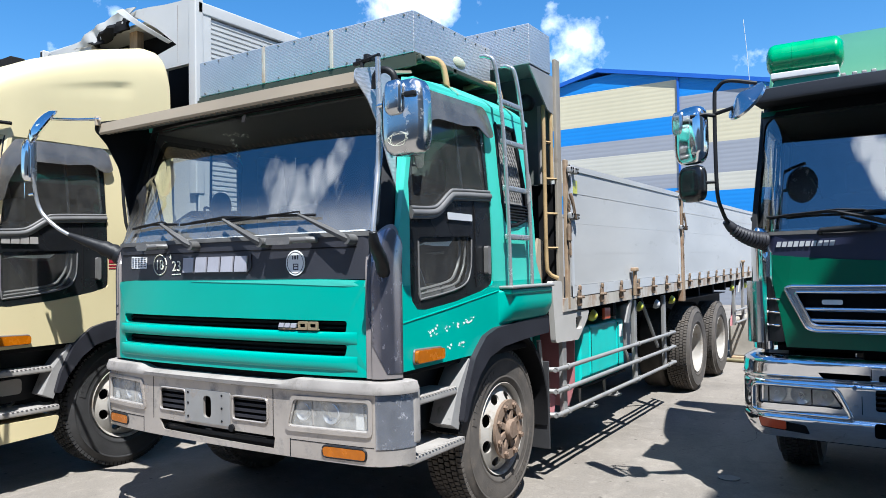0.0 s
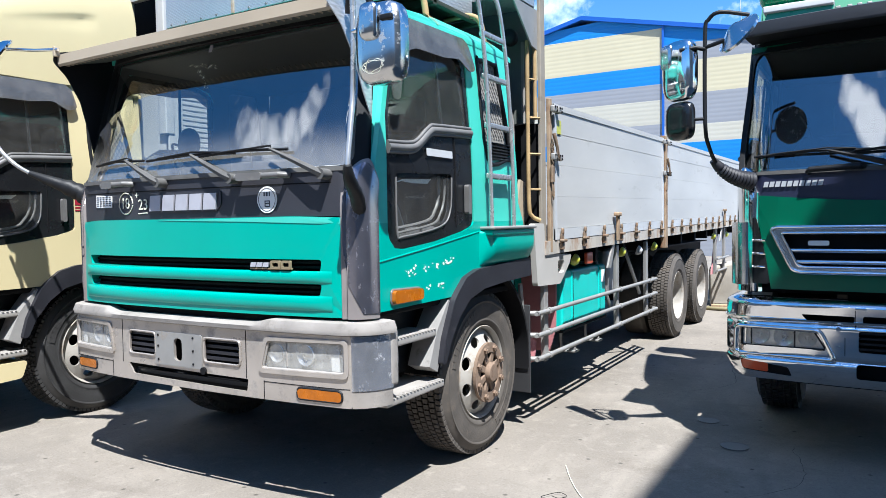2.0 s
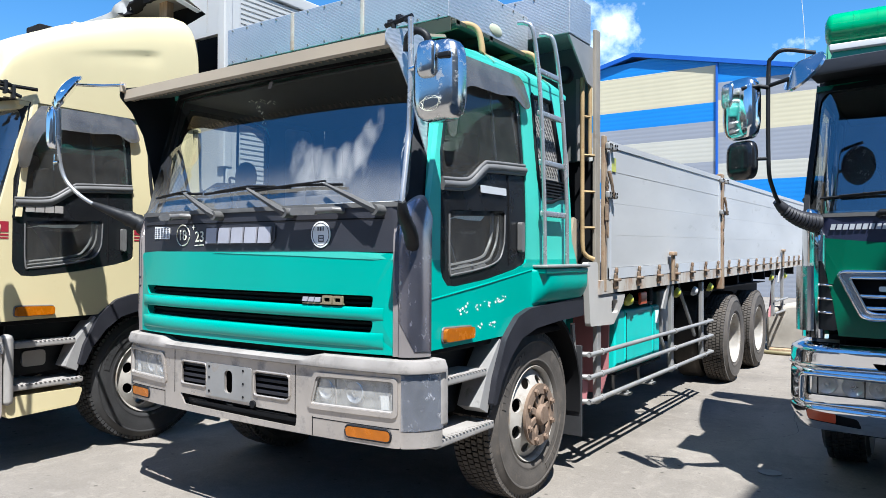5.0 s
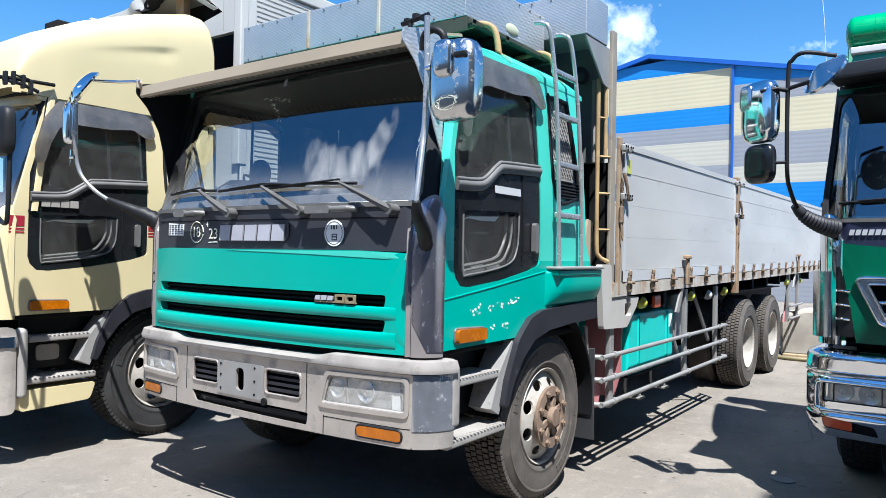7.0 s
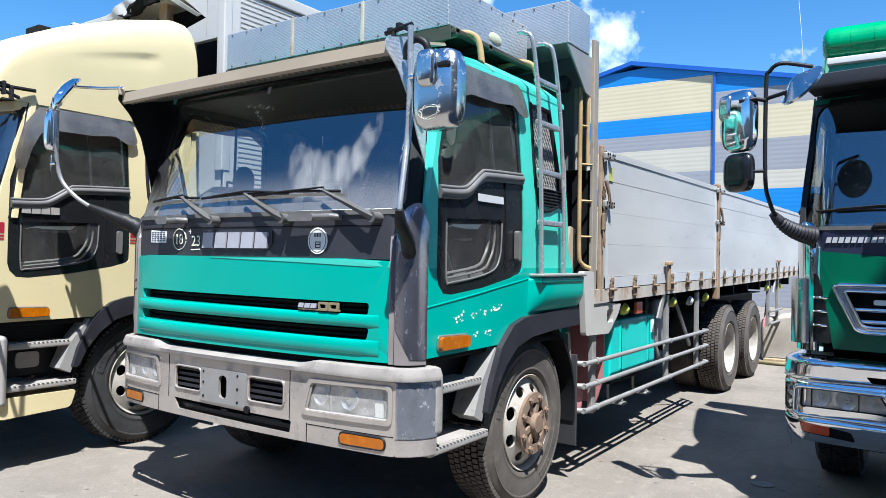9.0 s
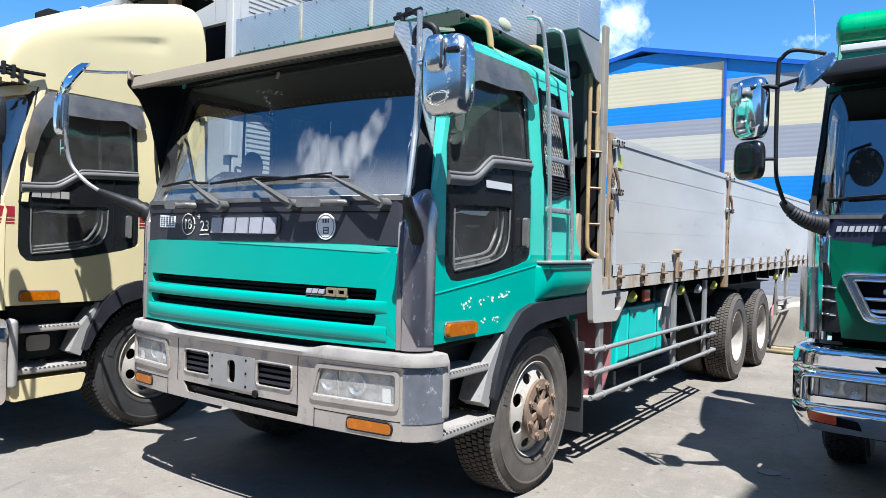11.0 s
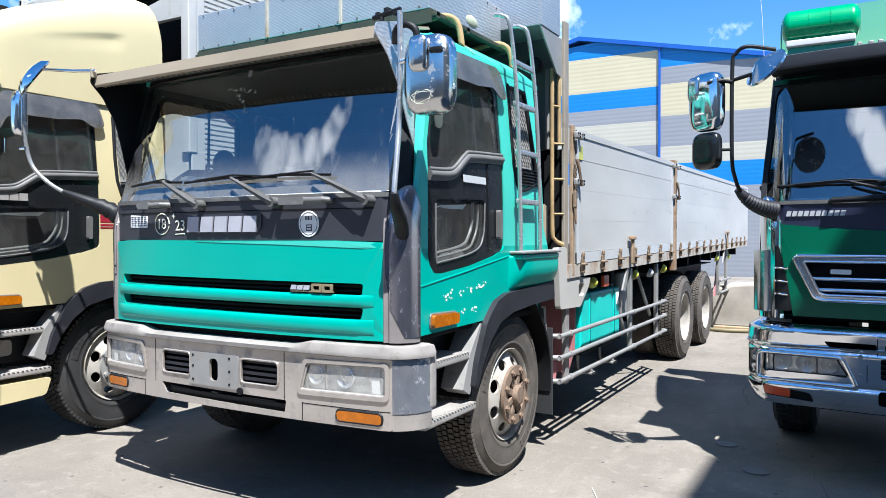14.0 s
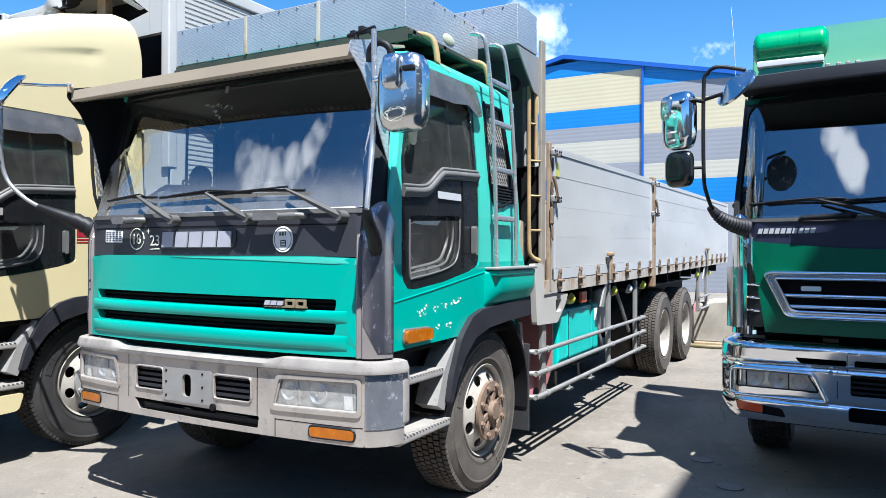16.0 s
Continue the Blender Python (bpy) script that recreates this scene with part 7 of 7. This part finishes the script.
        # chrome corner blocks with black vents beside the front panel
        bm = sheet(lambda a, z: (s * (1.15 + 0.09 * math.sin(a)), 0.06 + 0.13 * (1 - math.cos(a)), z), span(-0.2, 1.5, 8), span(1.02, 1.40, 6), t=(-0.02 * s, 0.02, 0))
        part("corner_block", bm, SHELL, T, "chrome corner block beside a black vent")
    # black sun visor
    vis = part("sun_visor", sheet(lambda u, k: (u, (-0.10, -0.10, -0.07, 0.32)[k] + 0.10 * (abs(u) / 1.16) ** 2.5, 2.545 + (-0.03, 0.035, 0.045, 0.10)[k]), span(-1.17, 1.17, 20), [0, 1, 2, 3], t=(0, 0.012, -0.012)), VISORBLACK, T, "wide matt black sun visor")
    part("visor_lining", sheet(lambda u, k: (u, -0.08 + 0.38 * k + 0.10 * (abs(u) / 1.16) ** 2.5, 2.515 + 0.03 * k), span(-1.15, 1.15, 20), [0, 1], t=(0, 0, -0.006)), DARK, vis)
    # far-side mirrors on a black pole
    for s in (-1, 1):
        pole = part("mirror_pole", tube(smooth_path([(s * 1.20, 0.0, 1.70), (s * 1.27, -0.11, 1.74), (s * 1.315, -0.15, 1.85), (s * 1.335, -0.16, 2.0), (s * 1.335, -0.16, 2.52), (s * 1.315, -0.16, 2.60), (s * 1.25, -0.16, 2.635), (s * 1.10, -0.10, 2.61)], 5), 0.012, 10), BLACK, T, "black bent mirror pole")
        fold = [0.056 - 0.0010 * k + (0.004 if k % 2 else -0.004) for k in range(23)] + [0.034, 0.032, 0.031, 0.029, 0.027, 0.025, 0.023, 0.021]
        part("pole_boot", tube(smooth_path([(s * 1.11, 0.06, 1.648), (s * 1.185, -0.02, 1.672), (s * 1.25, -0.09, 1.715), (s * 1.30, -0.135, 1.775)], 10), 0.03, 14, radii=fold), FADED, pole, "ribbed grey rubber boot")
        hd = part("mirror", mirror_head(min(s * 1.36, s * 1.595), 2.14, max(s * 1.36, s * 1.595), 2.505, -0.13, 0.07), CHROME, T, "chrome mirror shell")
        cap = part("mirror_cap", mirror_head(min(s * 1.49, s * 1.585), 2.33, max(s * 1.49, s * 1.585), 2.485, -0.175, 0.035), SHELL, hd)
        low = part("mirror", mirror_head(min(s * 1.378, s * 1.580), 1.905, max(s * 1.378, s * 1.580), 2.135, -0.13, 0.05), DOORBLACK, T, "small glossy black mirror shell")
        turn = Matrix.Translation((s * 1.478, -0.13, 0)) @ Matrix.Rotation(radians(30 * s), 4, "Z") @ Matrix.Translation((-s * 1.478, 0.13, 0))
        for ob in (hd, cap, low):
            ob.data.transform(turn)
        part("mirror_bracket", tube([(s * 1.335, -0.16, 2.43), (s * 1.38, -0.21, 2.435), (s * 1.47, -0.215, 2.43)], 0.013), BLACK, hd)
        part("mirror_bracket", tube([(s * 1.335, -0.16, 2.02), (s * 1.45, -0.185, 2.02)], 0.010), BLACK, low)
        if s < 0:
            dish = part("wide_mirror", lathe([(0.0, 0.05), (0.03, 0.048), (0.06, 0.03), (0.135, -0.005), (0.135, -0.02), (0.0, -0.02)], 28, m=pose(-1.15, -0.20, 2.495, 0, -38, -138)), SHELL, T, "round chrome mirror")
            part("dish_arm", tube([(-1.335, -0.16, 2.44), (-1.21, -0.20, 2.46)], 0.012), BLACK, dish)
            reach = Vector((-0.54, -4.64, 1.47))
            for ob in (pole, hd, low, dish, *hd.children, *low.children, *dish.children):
                for v in ob.data.vertices:
                    v.co = reach + (1 - 0.045 * max(0.0, min(1.0, (v.co.z - 1.75) / 0.2))) * (v.co - reach)
    # antenna, roof lamp, light green deflector
    part("antenna", tube([(-1.19, 0.22, 2.60), (-1.205, 0.22, 2.90), (-1.222, 0.22, 3.11)], 0.0018, 6), WHITE, T, "thin white whip antenna")
    bm = lathe([(0.0, -0.215), (0.06, -0.215), (0.095, -0.195), (0.104, -0.17), (0.104, 0.17), (0.095, 0.195), (0.06, 0.215), (0.0, 0.215)], 28, m=pose(-0.87, 0.24, 2.805))
    for x in (-0.06, 0.06):
        lathe([(0.103, x - 0.003), (0.107, x - 0.003), (0.107, x + 0.003), (0.103, x + 0.003)], 28, bm, pose(-0.87, 0.24, 2.805), closed=True)
    lamp = part("roof_lamp", bm, LAMPGREEN, T, "glossy green drum-shaped roof lamp")
    part("lamp_bracket", box(-1.06, 0.155, 2.672, -0.68, 0.32, 2.712, 0.006), WHITE, lamp)
    part("lamp_foot", plate(fillet([(-1.08, 2.575), (-0.70, 2.575), (-0.68, 2.675), (-1.04, 2.675)], 0.01), t=0.12, warp=lambda u, v, w: (u, 0.19 + w, v)), TEALDARK, lamp)
    for x in (-0.66, -0.60, -0.55, -0.50):
        part("lamp_clip", box(x - 0.014, 0.20, 2.64, x + 0.014, 0.23, 2.665, 0.006), STEEL, lamp)
    def shell(u, v):
        y = 0.55 + 1.15 * v
        return (1.14 * u * (1 + 0.08 * v), y + 0.10 * abs(u) ** 6, 2.58 + 0.735 * v ** 0.6 - 0.06 * abs(u) ** 8 * v)
    part("roof_deflector", sheet(shell, span(-1, 1, 24), span(0, 1, 14), t=(0, 0.05, -0.02)), LEAF, T, "light green roof deflector")
    for s in (-1, 1):
        cheek = [(0.60, 2.55), (1.72, 2.55), (1.72, 3.27), (1.40, 3.15), (1.05, 2.98), (0.78, 2.80)]
        part("deflector_cheek", plate(cheek, t=0.02, warp=lambda u, v, w: (s * (1.12 + 0.09 * (u - 0.6) - w), u, v)), LEAF, T)
    part("headboard", box(-1.10, 2.08, 0.98, 1.10, 2.12, 2.95, 0.01), BOARD, T, "dark headboard behind the cab")
    part("headboard_box", box(-1.24, 2.04, 2.95, 1.24, 2.29, 3.26, 0.01), CHECKER, T, "checker plate box on the headboard")
    part("low_bed", box(-1.20, 2.2, 0.90, 1.20, 8.3, 1.0, 0.02), BOARD, T, "low dark flatbed")
    # papers behind the windscreen and dash mirror
    pp = part("window_paper", plate(rect(-0.285, 2.04, 0.145, 2.24, 0.002), t=0.001, warp=lambda u, v, w: front(u, v, w + 0.03), cut=0.1), PAPER, T, "white paper notice behind the windscreen")
    text_mesh("notice_text", "DEC-", 0.062, INK, pp, pose(-0.165, front(-0.2, 2.195, 0)[1] + 0.026, 2.195, 73, 0, 0), "printed notice")
    bm = bmesh.new()
    for k in range(5):
        plate([(-0.225 + 0.05 * k, 2.085), (-0.19 + 0.05 * k, 2.085), (-0.19 + 0.05 * k, 2.092), (-0.225 + 0.05 * k, 2.092)], t=0.001, warp=lambda u, v, w: front(u, v, w + 0.026), bm=bm)
    part("notice_bars", bm, INK, pp)
    dm = part("dash_mirror", lathe([(0.0, 0.02), (0.07, 0.017), (0.10, 0.0), (0.10, -0.015), (0.0, -0.015)], 28, m=pose(-0.80, 0.30, 1.82, 0, 0, -90)), BLACK, T, "round black mirror on a stalk")
    part("stalk", tube(smooth_path([(-0.80, 0.30, 1.90), (-0.82, 0.30, 1.97), (-0.86, 0.32, 2.05)], 4), 0.008), BLACK, dm)
    for s in (-1, 1):
        wheel(T, s * 1.055, 1.32, s, "front", HUBGREY)
        wheel(T, s * 1.085, 6.4, s, "rear", HUBGREY)


TEALDARK = mat("mid_green_paint", (0.02, 0.30, 0.19), 0.3, var=0.06, scale=2, coat=0.3)
VISORBLACK = mat("matt_black_visor", (0.035, 0.036, 0.042), 0.45, var=0.15, scale=3, bump=0.1)
green_lorry()


# ---- small things on the ground ----
w = tagged(part("wire", tube(smooth_path([(1.60, 0.30, 0.006), (1.70, 0.44, 0.006), (1.733, 0.54, 0.006), (1.729, 0.617, 0.006), (1.791, 0.662, 0.008), (1.836, 0.695, 0.006), (1.831, 0.753, 0.010), (1.765, 0.78, 0.006), (1.772, 0.818, 0.006), (1.821, 0.888, 0.006), (1.877, 0.849, 0.010), (1.855, 0.799, 0.012), (1.807, 0.824, 0.006)], 4), 0.0017, 6), DARK), "thin dark wire curled on the concrete", "wire")
tagged(part("chalk_arc", tube([(p.x, p.y, -0.001) for p in smooth_path([(1.691, 1.317, 0), (1.797, 1.117, 0), (1.919, 0.928, 0), (2.051, 0.771, 0)], 6)], 0.0022, 6), CHALK), "faint white arc scratched into the concrete", "mark")
bm = tube([(1.655, 0.530, 0.008), (1.685, 0.545, 0.008)], 0.006, 8)
tube([(1.650, 0.527, 0.008), (1.657, 0.531, 0.008)], 0.010, 6, bm)
tagged(part("bolt", bm, STEEL), "small steel bolt lying on the concrete", "bolt")
for x, y, r in ((2.235, 2.668, 0.075), (2.49, 2.141, 0.085)):
    bm = bmesh.new()
    ring = [(x + r * math.cos(q), y + r * math.sin(q)) for q in span(0, math.tau, 24)[:-1]]
    inner = [(x + 0.96 * r * math.cos(q), y + 0.96 * r * math.sin(q)) for q in span(0, math.tau, 24)[:-1]]
    plate(ring, [inner], 0.004, lambda u, v, d: (u, v, d - 0.0022), bm=bm)
    plate(inner, t=0.002, warp=lambda u, v, d: (u, v, d - 0.001), bm=bm)
    tagged(part("ground_cover", bm, COVER), "small round metal cover set in the concrete", "cover")


def rubble_block():
    bm = box(0.95, 9.55, 0.0, 2.3, 10.3, 0.72, 0.05, seg=2)
    bmesh.ops.subdivide_edges(bm, edges=bm.edges[:], cuts=3, use_grid_fill=True)
    for v in bm.verts:
        q = v.co
        k = 0.06 * noise.noise(q * 2.3) + 0.03 * noise.noise(q * 6.1)
        q.z = max(0.0, q.z + (k - 0.25 * max(0.0, 1.25 - q.x) if q.z > 0.1 else 0.0))
        q.y += k
    return bm


tagged(part("concrete_block", rubble_block(), BLOCK), "rough beige concrete block on the ground", "block")
tagged(part("timber", box(0.9, 9.15, 0.0, 2.2, 9.27, 0.07, 0.01, m=pose(0, 0, 0, 0, 0, -1)), WOOD), "grey timber lying before the block", "timber")
tagged(part("hose", tube(smooth_path([(1.0, 9.0, 0.03), (1.3, 8.95, 0.03), (1.6, 9.02, 0.03), (1.9, 8.9, 0.03), (2.4, 8.95, 0.03)], 4), 0.028, 8), HOSE), "dull yellow hose on the ground", "hose")
